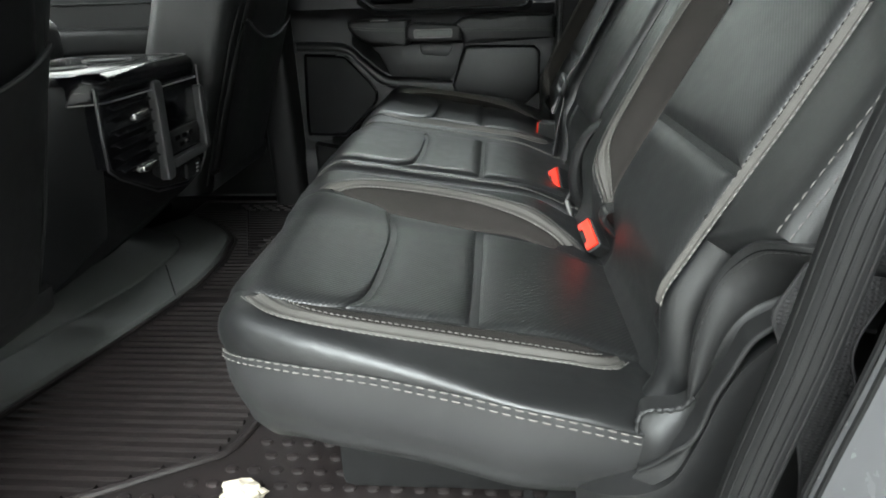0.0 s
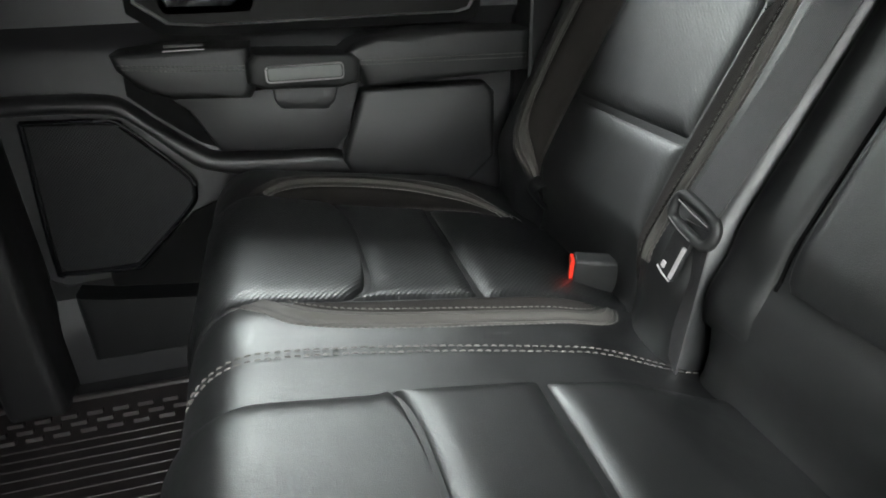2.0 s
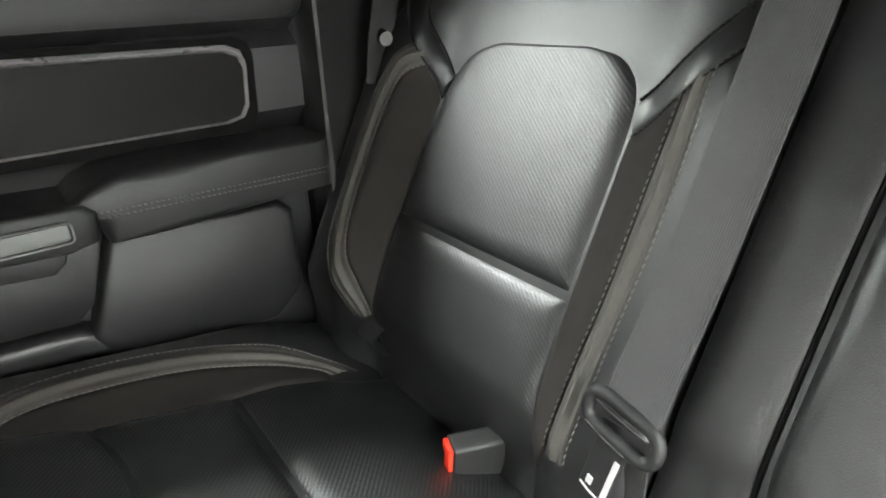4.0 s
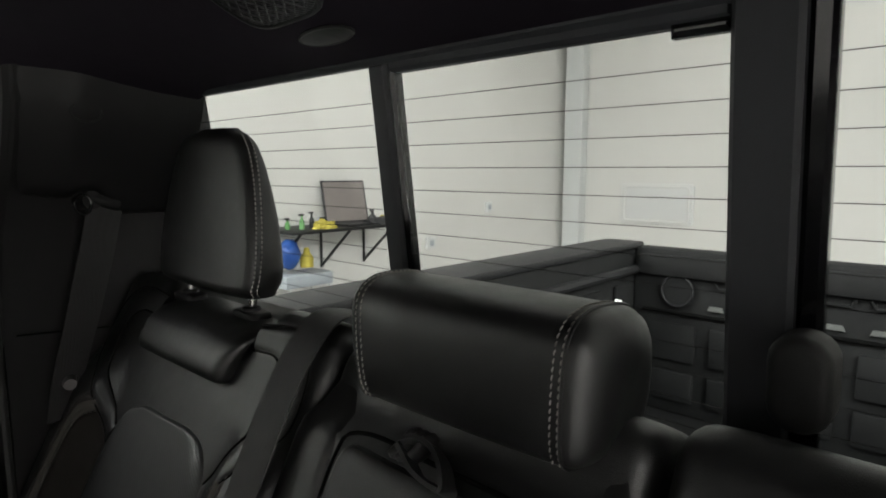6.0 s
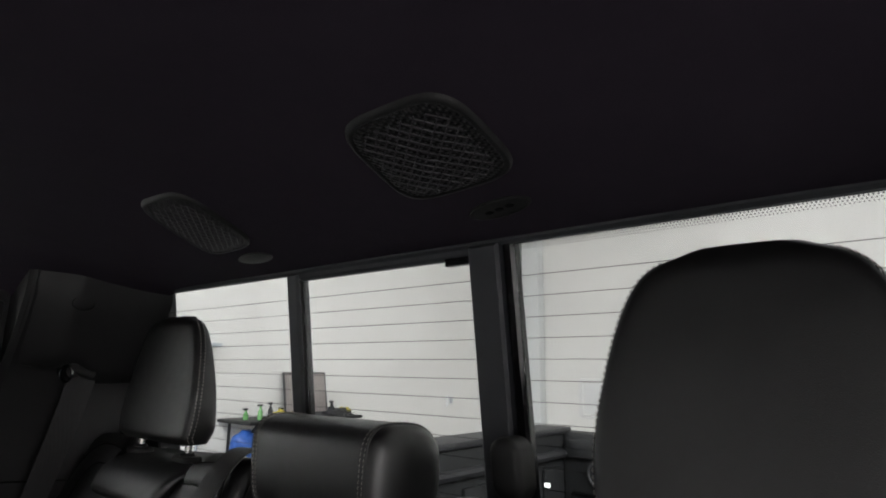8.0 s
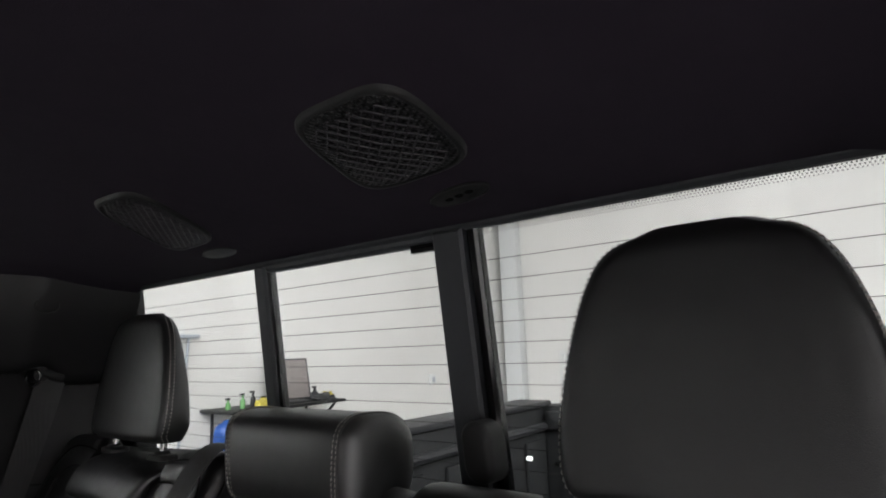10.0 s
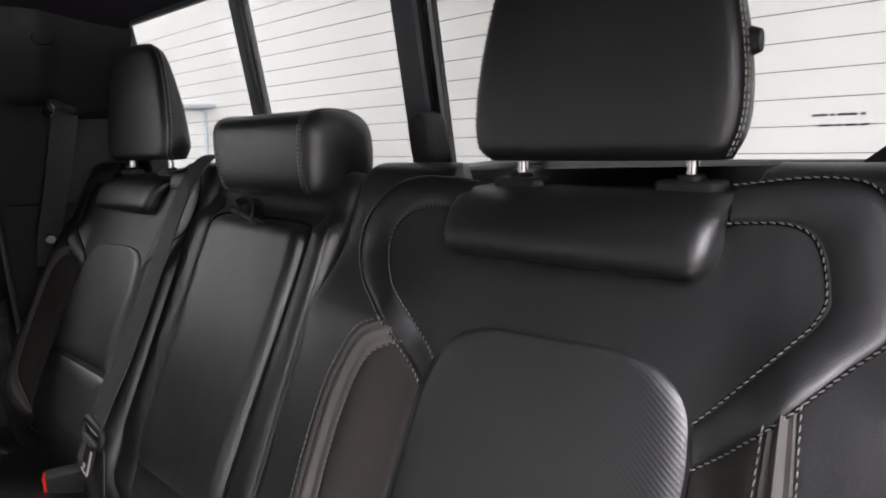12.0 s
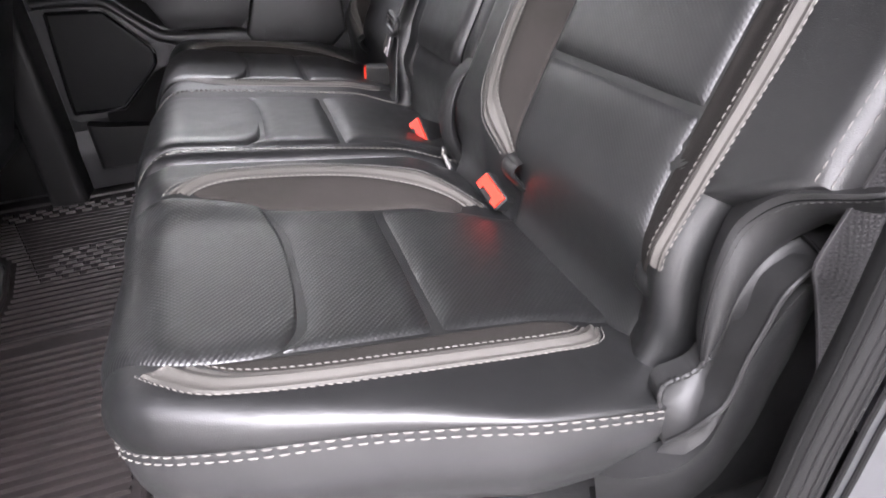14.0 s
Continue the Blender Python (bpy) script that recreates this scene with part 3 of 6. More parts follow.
def cush_body(bm, put, u0, u1, depth=0.12, r=0.03, n=60, edge=None):
    rows = []
    ss = [0.26 - 0.46 * k / 30 for k in range(31)] + [-0.2 - 0.13 * k / 14 for k in range(1, 15)]
    for s in ss:
        a, b = u0, u1
        if edge:
            end = edge(s)
            a = end.y - NEAR_Y + 0.04 + 0.012 * sm(-0.12, 0.0, s)
        d = depth * (1 - 0.75 * sm(-0.18, -0.26, s))
        row = [put(s, a, -d), put(s, a, -d * 0.7), put(s, a, -r - (d - r) * 0.2)]
        for k in range(n):
            t = 0.5 - 0.5 * math.cos(math.pi * k / (n - 1))
            u = a + (b - a) * t
            e = min(u - a, b - u, r)
            row.append(put(s, u, -r + math.sqrt(max(0, r * r - (r - e) ** 2))))
        row += [put(s, b, -r - (d - r) * 0.2), put(s, b, -d * 0.7), put(s, b, -d)]
        if edge:
            start = put(s, a, 0)
            over = Vector((end.x + 0.3 * (start.x - end.x) - 0.006 * sm(-0.15, -0.24, s), end.y - 0.009, max(start.z + 0.002, end.z + 0.01)))
            rim = [end + Vector((0.02, 0.04, -0.04)), end + Vector((0.004, 0.008, -0.01))]
            for k in range(14):
                t = k / 13
                rim.append(end * (1 - t) ** 2 + over * 2 * t * (1 - t) + start * t * t)
            row[:3 + 12] = rim + [put(s, a + (b - a) * 0.5 * (1 - math.cos(math.pi * 12 / (n - 1))) * f, 0) for f in (0.5,)]
        rows.append(row)
    grid(bm, rows)


C_ARC_OUT = [(-0.212, 0.205), (-0.2, 0.222), (-0.17, 0.25), (-0.12, 0.267), (-0.045, 0.271), (0.03, 0.259), (0.1, 0.235), (0.15, 0.21), (0.185, 0.186), (0.198, 0.165)]
C_ARC_IN = [(-0.19, 0.2), (-0.18, 0.21), (-0.155, 0.2225), (-0.115, 0.2295), (-0.045, 0.2305), (0.025, 0.223), (0.088, 0.204), (0.13, 0.185), (0.152, 0.173), (0.163, 0.16)]
C_ST_OUT = [(-0.221, -0.118), (-0.2, -0.143), (-0.175, -0.163), (-0.134, -0.1715), (-0.067, -0.1755), (0.03, -0.178), (0.112, -0.179), (0.155, -0.175), (0.183, -0.161), (0.201, -0.133)]
C_ST_IN = [(-0.178, -0.12), (-0.155, -0.134), (-0.133, -0.1425), (-0.1, -0.148), (-0.064, -0.151), (0.01, -0.153), (0.091, -0.156), (0.13, -0.157), (0.16, -0.149), (0.178, -0.134)]


def insert_pads(body, put, u0, u1, flare=0.045, piece=PIERCED, lift=0.0, turn=0.0):
    bm = bmesh.new()
    pad(bm, put, [(-0.3, u0 + turn), (-0.25, u0 + 0.6 * turn), (-0.2, u0 + 0.1 * turn), (-0.125, u0), (-0.1, u0 + 0.02), (-0.091, u0 + 0.05), (-0.089, u0 + 0.1)],
        [(-0.3, u1 + flare), (-0.25, u1 + flare), (-0.2, u1 + flare), (-0.118, u1 + flare * 0.6), (-0.1, u1 + 0.0), (-0.091, u1 - 0.05), (-0.089, u1 - 0.09)], 30, 44, puff=0.009 + lift, edge=0.028, tuck=0.003)
    part("front_insert", bm, piece, body, "ribbed black leather insert")
    bm = bmesh.new()
    pad(bm, put, [(-0.118, u0), (-0.092, u0 + 0.024), (-0.084, u0 + 0.055), (-0.082, (u0 + u1) / 2), (-0.084, u1 - 0.05), (-0.094, u1 - 0.006), (-0.108, u1 + flare * 0.4)],
        [(0.031, u0), (0.032, u0 + 0.04), (0.033, u0 + 0.08), (0.034, (u0 + u1) / 2), (0.034, u1 - 0.05), (0.035, u1 - 0.02), (0.036, u1 + 0.004)], 26, 40, puff=0.007 + lift, edge=0.026, tuck=0.003)
    part("middle_insert", bm, piece, body, "ribbed black leather insert")
    bm = bmesh.new()
    pad(bm, put, [(0.037, u0), (0.038, u0 + 0.1), (0.04, u1 - 0.1), (0.041, u1 + 0.002)], [(0.255, u0 - 0.005), (0.256, u0 + 0.1), (0.256, u1 - 0.1), (0.256, u1 - 0.02)], 24, 40, puff=0.007 + lift, edge=0.026, tuck=0.003)
    part("rear_insert", bm, piece, body, "ribbed black leather insert")


def cush_trims(body, put, u0, u1, mirror=1):
    bm = bmesh.new()
    pad(bm, put, [(-0.175, u1 + 0.04), (-0.118, u1 + 0.02), (-0.05, u1 + 0.003), (0.03, u1), (0.1, u1 - 0.003), (0.146, u1 - 0.03)], C_ARC_IN, 12, 40, puff=0.003, edge=0.008, tuck=0.002)
    part("suede_inlay", bm, SUEDE, body, "charcoal suede inlay")
    bm = bmesh.new()
    pad(bm, put, [(-0.175, u0 + 0.002), (-0.1, u0), (0.0, u0), (0.1, u0), (0.172, u0)], C_ST_IN, 8, 40, puff=0.002, edge=0.006, tuck=0.002)
    part("suede_inlay", bm, SUEDE, body, "charcoal suede inlay")
    for one, two in ((C_ARC_OUT, C_ARC_IN), (C_ST_OUT, C_ST_IN)):
        bm = bmesh.new()
        band(bm, put, one, two, 90, high=0.0035)
        part("trim_strip", bm, GREY_TRIM, body, "grey leather trim strip")
    bm = bmesh.new()
    for one, two in ((C_ARC_OUT, C_ARC_IN), (C_ARC_IN, C_ARC_OUT), (C_ST_OUT, C_ST_IN), (C_ST_IN, C_ST_OUT)):
        stitches(bm, *line_on(put, beside(one, two, 0.0028), 0.0012 if one in (C_ARC_OUT, C_ST_OUT) else 0.0025), long=0.005, pitch=0.0071, thick=0.00075, slant=0.12)
    mid = [((p[0] + q[0]) / 2, (p[1] + q[1]) / 2) for p, q in zip(C_ARC_OUT, C_ARC_IN)]
    stitches(bm, *line_on(put, mid, 0.0036), long=0.005, pitch=0.007)
    tagged(part("trim_stitching", bm, THREAD, body, "pale stitching along the trim"), kind="stuff")


NC_PUT = cush_surface(NEAR_Y, near_cush_h)
bm = bmesh.new()
cush_body(bm, NC_PUT, -0.214, 0.322, depth=0.05, r=0.016, n=80, edge=near_edge)
body = part("cushion", bm, NEAR_LEATHER, near_seat)
insert_pads(body, NC_PUT, -0.121, 0.155, piece=PIERCED_NEAR, lift=-0.003, turn=0.06)
cush_trims(body, NC_PUT, -0.121, 0.155)


# side skirt of the near cushion with its double-stitched piping
sp = curve([(0.235, 0.527, 0.607), *PIPING[1:]], 110)


def skirt_normal(k):
    d = sp[min(k + 1, 109)] - sp[max(k - 1, 0)]
    return Vector((-d.y, d.x, 0)).normalized()


bm = bmesh.new()
rows = []
for k, q in enumerate(sp):
    n = skirt_normal(k)
    low = 0.535 - 0.02 * sm(-0.15, -0.25, q.x)
    row = [q + n * -0.04 + Vector((0, 0, -0.03)), q + n * -0.014 + Vector((0, 0, -0.008)), q + n * -0.004 + Vector((0, 0, 0.003)), q + n * 0.0005 + Vector((0, 0, 0.001))]
    for i in range(1, 15):
        t = i / 14
        out = 0.001 + 0.006 * math.sin(math.pi * min(1, t * 1.3)) - 0.018 * t - 0.008 * sm(0.85, 1.0, t)
        row.append(Vector((q.x + n.x * out, q.y + n.y * out, q.z - (q.z - low) * t)))
    rows.append(row)
grid(bm, rows)
part("side_skirt", bm, SKIRT, body, "smooth dark grey vinyl skirt")
bm = bmesh.new()
for drop, out in ((-0.0005, 0.001), (0.0058, 0.0026)):
    seen = [k for k in range(110) if sp[k].x < 0.185]
    places = [sp[k] + skirt_normal(k) * out - Vector((0, 0, drop)) for k in seen]
    normals = [(skirt_normal(k) + Vector((0, 0, 0.3))).normalized() for k in seen]
    stitches(bm, places, normals, thick=0.0011, long=0.0082, pitch=0.0122)
tagged(part("piping_stitching", bm, THREAD, body, "double pale stitching along the piping"), kind="stuff")

# wide cushion: centre and far place in one
FARC_Y = 1.7


def wide_h(u, x):
    y = FARC_Y + u
    return 0.024 - 0.024 * sm(0.1, 0.24, x) + 0.005 * sm(1.5, 1.55, y) * (1 - sm(1.55, 1.6, y)) + 0.014 * sm(1.88, 1.96, y)


WC_PUT = cush_surface(FARC_Y, wide_h)
CC_PUT = cush_surface(1.28, lambda u, x: wide_h(u + 1.28 - FARC_Y, x))
WIDE_PUT = WC_PUT
bm = bmesh.new()
cush_body(bm, WIDE_PUT, -0.592, 0.318, depth=0.12, n=90)
body = part("cushion", bm, SEAT_LEATHER, wide_seat)
insert_pads(body, WC_PUT, -0.121, 0.155)
cush_trims(body, WC_PUT, -0.121, 0.155)
insert_pads(body, CC_PUT, -0.135, 0.145, flare=0.0, piece=SEAT_LEATHER)
bm = bmesh.new()
for y in (1.124, 1.478, 1.487):
    v = y - FARC_Y
    stitches(bm, *line_on(WIDE_PUT, [(0.24, v - 0.03), (0.0, v), (-0.15, v + 0.008), (-0.22, v + 0.004), (-0.27, v)], 0.0012), long=0.0062, pitch=0.0086, thick=0.001)
stitches(bm, *line_on(NC_PUT, [(0.24, 0.306), (0.0, 0.308), (-0.2, 0.306), (-0.27, 0.304)], -0.004))
tagged(part("seam_stitching", bm, THREAD, body, "grey stitching along the cushion seams"), kind="stuff")
bm = bmesh.new()
box(bm, -0.16, 0.25, 0.72, 1.94, 0.346, 0.57, 0.02)
part("underseat_box", bm, PLASTIC, wide_seat, "black plastic under-seat box")


# head restraints
def between(v, points):
    for (a, fa), (b, fb) in zip(points, points[1:]):
        if v <= b:
            t = max(0.0, (v - a) / (b - a))
            return fa + (fb - fa) * t
    return points[-1][1]


HALF = [(0, 0.114), (0.04, 0.122), (0.1, 0.127), (0.17, 0.129), (0.28, 0.1285), (0.42, 0.1245), (0.56, 0.118), (0.68, 0.111), (0.78, 0.103), (0.86, 0.094), (0.92, 0.083), (0.96, 0.069), (0.985, 0.052), (1, 0.034)]


def restraint_side(v):
    """Half the width, the front and the rear of a head restraint at the share v of its height."""
    half = (between(v - 0.02, HALF) + between(v, HALF) + between(min(1, v + 0.02), HALF)) / 3 * 1.035
    front = 0.449 + 0.028 * v + 0.014 * max(0, 1 - v / 0.07) ** 2 + 0.01 * max(0, (v - 0.9) / 0.1) ** 2
    rear = 0.535 - 0.03 * v - 0.02 * max(0, 1 - v / 0.12) ** 2 - 0.006 * max(0, (v - 0.86) / 0.14) ** 2
    return half, front, rear


def head_restraint(seat, yc, z0, z1):
    r = 0.012
    bm = bmesh.new()
    rings = []
    for k in range(45):
        v = 0.5 - 0.5 * math.cos(math.pi * k / 44)
        half, front, rear = restraint_side(v)
        side = []
        for i in range(9):
            y = (half - r) * i / 8
            side.append((front - 0.005 * (1 - (y / half) ** 2), y))
        for i in range(1, 6):
            g = math.pi / 2 * i / 5
            side.append((front + r * (1 - math.cos(g)), half - r + r * math.sin(g)))
        knee = front + min(0.03, 0.5 * (rear - front))
        side.append(((front + r + knee) / 2, half + 0.0015))
        for i in range(13):
            g = math.pi / 2 * i / 12
            side.append((knee + (rear - knee) * math.sin(g) ** 0.75, half * max(0.0, math.cos(g)) ** 0.75))
        ring = [Vector((x, yc + y, z0 + (z1 - z0) * v)) for x, y in side]
        ring += [Vector((x, yc - y, z0 + (z1 - z0) * v)) for x, y in reversed(side[1:-1])]
        rings.append(ring)
    loft(bm, rings)
    ob = cushion = part("head_restraint", bm, LEATHER, seat, "black leather head restraint")
    for s in (-1, 1):
        bm = bmesh.new()
        for row, (dx, dy) in enumerate(((0.008, 0.0), (0.0155, -0.0016))):
            places, normals = [], []
            for k in range(80):
                v = 0.02 + 0.94 * k / 79
                half, front, rear = restraint_side(v)
                places.append(Vector((front + dx, yc + s * (half - 0.0006 - dy * 0.5), z0 + (z1 - z0) * v)))
                normals.append(Vector((-0.5, s * 0.85, 0)))
            stitches(bm, places, normals, thick=0.0009, proud=0.0008, long=0.0044, pitch=0.0062)
        tagged(part("stitching", bm, THREAD_PALE, cushion), kind="stuff")
    for s in (-0.0885, 0.0885):
        bm = bmesh.new()
        tube(bm, [(0.481, yc + s, 1.14), (0.484, yc + s, z0 + 0.03)], 0.0058, 14)
        part("post", bm, CHROME, ob, "chrome post")
        bm = bmesh.new()
        prism(bm, rounded(-0.031, 0.031, -0.0165, 0.0165, 0.013), lambda a, b, h: Vector((0.481 + b, yc + s + a, h)), 1.156, 1.173, 0.005)
        prism(bm, rounded(-0.012, 0.012, -0.012, 0.012, 0.011), lambda a, b, h: Vector((0.481 + b, yc + s + a, h)), 1.172, 1.178, 0.003)
        part("guide_sleeve", bm, PLASTIC, ob)
    return ob


head_restraint(near_seat, 0.7735, 1.191, 1.431)
head_restraint(wide_seat, 1.757, 1.193, 1.414)
# low roll in the middle: a stitched cover with domed ends
MID = [(0.465, 1.143), (0.435, 1.1465), (0.4185, 1.1545), (0.4135, 1.17), (0.4125, 1.2), (0.4145, 1.23), (0.42, 1.246), (0.434, 1.2565), (0.458, 1.26), (0.492, 1.257), (0.516, 1.248), (0.53, 1.232), (0.534, 1.2), (0.529, 1.168), (0.512, 1.149), (0.49, 1.143)]
MID_Y, MID_HALF, MID_DOME = 1.262, 0.105, 0.023
flare = lambda y, z: y * (1 + (0.9 if y > 0 else 0.15) * (z - 1.2))
outline = curve([(x, z, 0) for x, z in (*MID, MID[0])], 61)[:-1]
bm = bmesh.new()
rings = []
for k in range(31):
    t = 2 * k / 30 - 1
    if abs(t) < 0.7:
        y, f = MID_HALF * t / 0.7, 1.0 + 0.012 * (1 - (t / 0.7) ** 2)
    else:
        g = math.pi / 2 * (abs(t) - 0.7) / 0.3
        y = math.copysign(MID_HALF + MID_DOME * math.sin(g), t)
        f = 0.035 + 0.965 * max(0.0, math.cos(g)) ** 0.55
    rings.append([Vector((0.474 + (q.x - 0.474) * f, MID_Y + flare(y, q.y), 1.2 + (q.y - 1.2) * f)) for q in outline])
loft(bm, rings)
cushion = part("head_restraint", bm, LEATHER, wide_seat, "low black leather roll head restraint")
for s in (-1, 1):
    bm = bmesh.new()
    for d in (0.0, 0.006):
        run = curve([(x, z, 0) for x, z in MID[2:11]], 120)
        places = [Vector((q.x, MID_Y + flare(s * (MID_HALF - d), q.y), q.y)) for q in run]
        normals = [Vector((q.x - 0.474, 0, q.y - 1.2)).normalized() for q in run]
        stitches(bm, places, normals, thick=0.0007, proud=0.0008, long=0.0042, pitch=0.0058, slant=0.2)
    tagged(part("stitching", bm, THREAD_PALE, cushion), kind="stuff")
    bm = bmesh.new()
    tube(bm, [Vector((0.474 + (q.x - 0.474) * 1.004, MID_Y + flare(s * (MID_HALF + 0.002), q.y), 1.2 + (q.y - 1.2) * 1.004)) for q in outline + outline[:1]], 0.0016, 6)
    part("seam", bm, LEATHER, cushion)

# ---- buckles and belts ----
def buckle(at, long_way, short_way, label):
    """at: the middle of the button's face; the two ways run along its long and its short edge."""
    a = Vector(long_way).normalized()
    b = Vector(short_way)
    b = (b - a * b.dot(a)).normalized()
    m = Matrix((a.cross(b), a, b)).transposed().to_4x4()
    m.translation = at
    ob = thing("seat_belt_buckle", at, label, "seat belt buckle", "buckles")
    bm = bmesh.new()
    prism(bm, rounded(-0.027, 0.027, -0.0135, 0.0135, 0.006), lambda a, b, h: m @ Vector((h, a, b)), 0.07, 0.0015, 0.003)
    part("housing", bm, PLASTIC, ob, "black plastic housing")
    bm = bmesh.new()
    face = [(-0.0235, 0.0105), (0.0235, 0.0105), (0.0235, -0.0098), (0.013, -0.0098), (0.011, -0.0035), (-0.011, -0.0035), (-0.013, -0.0098), (-0.0235, -0.0098)]
    loft(bm, [[m @ Vector((h, a * f, b * f)) for a, b in face] for h, f in ((0.006, 1.0), (-0.002, 1.0), (-0.0032, 0.95))])
    part("release_button", bm, RED, ob, "red release button")
    bm = bmesh.new()
    tube(bm, [m @ Vector(v) for v in ((0.065, 0, 0), (0.09, 0, -0.004), (0.12, 0, -0.02))], 0.011, 8)
    part("stalk", bm, PLASTIC, ob)
    return ob


buckle((0.2, 0.927, 0.656), (-0.0105, 0.038, 0.025), (0.0143, -0.0057, 0.0134), "black seat belt buckle with a red button")
buckle((0.178, 1.203, 0.658), (-0.004, 0.034, 0.03), (0.0143, -0.009, 0.0125), "black seat belt buckle with a red button")
buckle((0.182, 1.645, 0.657), (0.02, -0.08, 1.0), (-0.35, -0.95, 0.0), "black seat belt buckle seen from its side, red button")


def webbing(name, points, across, wide, material_, parent, thick=0.0016):
    bm = bmesh.new()
    p = curve(points, 50)
    ac = curve(across, 50)
    rows = []
    for k, q in enumerate(p):
        d = (p[min(k + 1, 49)] - p[max(k - 1, 0)]).normalized()
        s = ac[k] - d * ac[k].dot(d)
        s.normalize()
        n = s.cross(d)
        rows.append([q - s * wide / 2 - n * thick / 2, q + s * wide / 2 - n * thick / 2, q + s * wide / 2 + n * thick / 2, q - s * wide / 2 + n * thick / 2])
    loft(bm, rows)
    return part(name, bm, material_, parent)


belt = thing("centre_seat_belt", (0.22, 1.5, 0.6), "black webbing belt hanging down the centre backrest", "seat belt", "belts")
pts = []
for y, z, h in ((1.474, 1.215, -0.08), (1.474, 1.2115, -0.03), (1.474, 1.19, 0.012), (1.474, 1.12, 0.03), (1.473, 1.0, 0.032), (1.472, 0.9, 0.034), (1.472, 0.82, 0.04), (1.472, 0.79, 0.042)):
    pts.append((back_x(z) + NX * h, y, z + NZ * h))
webbing("webbing", pts, [(0, 1, 0)] * 2 + [(0.1, 1, 0)] * 2, 0.052, WEB, belt)
bm = bmesh.new()
TONGUE = lambda a, b, h: Vector((0.221 - h + 0.28 * b, 1.474 + a - 0.12 * b, 0.797 + b + 0.22 * a))
loop_line = [TONGUE(a, b, 0.004) for a, b in rounded(-0.031, 0.031, -0.013, 0.013, 0.012, 6)]
tube(bm, loop_line + loop_line[:2], 0.0058, 10)
tongue = part("tongue", bm, PLASTIC, belt, "black plastic tongue")
bm = bmesh.new()
tube(bm, [TONGUE(a, b, 0.0085) for a, b in ((0.024, 0.0075), (0.0, 0.0068), (-0.022, 0.0072))], 0.0007, 6)
tube(bm, [TONGUE(a, b, 0.0095) for a, b in ((0.026, -0.011), (0.008, -0.0135), (-0.012, -0.014))], 0.0007, 6)
part("slot_rim", bm, SATIN, tongue, "bright worn slot rim")
bm = bmesh.new()
prism(bm, rounded(-0.012, 0.014, -0.062, -0.012, 0.004), TONGUE, 0.001, 0.006, 0.0015)
blade = part("blade", bm, PLASTIC, tongue, "black-coated blade")
bm = bmesh.new()
prism(bm, [(-0.011, -0.024), (-0.0065, -0.024), (-0.0065, -0.058), (-0.011, -0.058)], TONGUE, 0.004, 0.0072)
prism(bm, [(0.0035, -0.049), (0.0085, -0.049), (0.0085, -0.055), (0.0035, -0.055)], TONGUE, 0.004, 0.0072)
tube(bm, [TONGUE(a, b, 0.0068) for a, b in ((0.0125, -0.058), (0.003, -0.06), (-0.01, -0.0605))], 0.0009, 6)
part("blade_edge", bm, BRIGHT, blade, "bare steel corner of the blade")
webbing("lower_webbing", [(0.224, 1.474, 0.79), (0.22, 1.47, 0.75), (0.213, 1.464, 0.7), (0.208, 1.46, 0.64)], [(0.1, 1, 0), (0.3, 0.95, 0), (0.4, 0.9, 0)], 0.046, WEB, belt)

far_belt = thing("shoulder_belt", (0.36, 2.0, 1.02), "black shoulder belt hanging from the pillar", "seat belt", "belts")
webbing("webbing", [(0.415, 1.985, 1.3), (0.402, 1.985, 1.24), (0.372, 1.975, 1.14), (0.342, 1.97, 1.04), (0.33, 1.97, 0.98)], [(1, 0.15, -0.1), (1, 0.2, -0.1), (0.9, 0.5, 0)], 0.055, WEB, far_belt)
bm = bmesh.new()
tube(bm, [(0.345, 1.985, 1.04), (0.34, 1.955, 1.036)], [0.012, 0.009], 12)
part("stop_button", bm, DULL, far_belt, "small metal belt stop")
bm = bmesh.new()
tube(bm, [(0.375, 1.985, 1.322), (0.4, 1.97, 1.312), (0.43, 1.975, 1.302)], 0.009, 10)
tube(bm, [(0.392, 2.01, 1.312), (0.392, 1.965, 1.312)], [0.017, 0.014], 14)
guide = part("guide_loop", bm, PLASTIC, far_belt, "black guide loop")
bm = bmesh.new()
tube(bm, [Vector((0.378 + 0.011 * math.cos(a), 1.963, 1.306 + 0.015 * math.sin(a))) for a in (2 * math.pi * i / 24 for i in range(25))], 0.0022, 8)
part("guide_rim", bm, GLOSS, guide, "gloss black rim")

near_belt = thing("lap_belt", (0.33, 0.5, 0.55), "wide black webbing belt beside the door opening", "seat belt", "belts")
bm = bmesh.new()
left = curve([(0.345, 0.482, 1.0), (0.31, 0.48, 0.91), (0.289, 0.476, 0.855), (0.264, 0.475, 0.799), (0.256, 0.475, 0.775), (0.267, 0.475, 0.746), (0.286, 0.475, 0.691), (0.305, 0.475, 0.623), (0.315, 0.48, 0.56)], 60)
right = curve([(0.39, 0.475, 0.975), (0.36, 0.47, 0.885), (0.338, 0.463, 0.832), (0.315, 0.46, 0.782), (0.31, 0.46, 0.752), (0.32, 0.46, 0.722), (0.336, 0.462, 0.668), (0.352, 0.468, 0.6), (0.36, 0.475, 0.54)], 60)
rows = []
for a, b in zip(left, right):
    row = [a.lerp(b, k / 10) + Vector((0, -0.003 * math.sin(math.pi * k / 10), 0)) for k in range(11)]
    rows.append(row + [q + Vector((0, 0.0016, 0)) for q in reversed(row)])
loft(bm, rows)
part("webbing", bm, WEB_COARSE, near_belt)
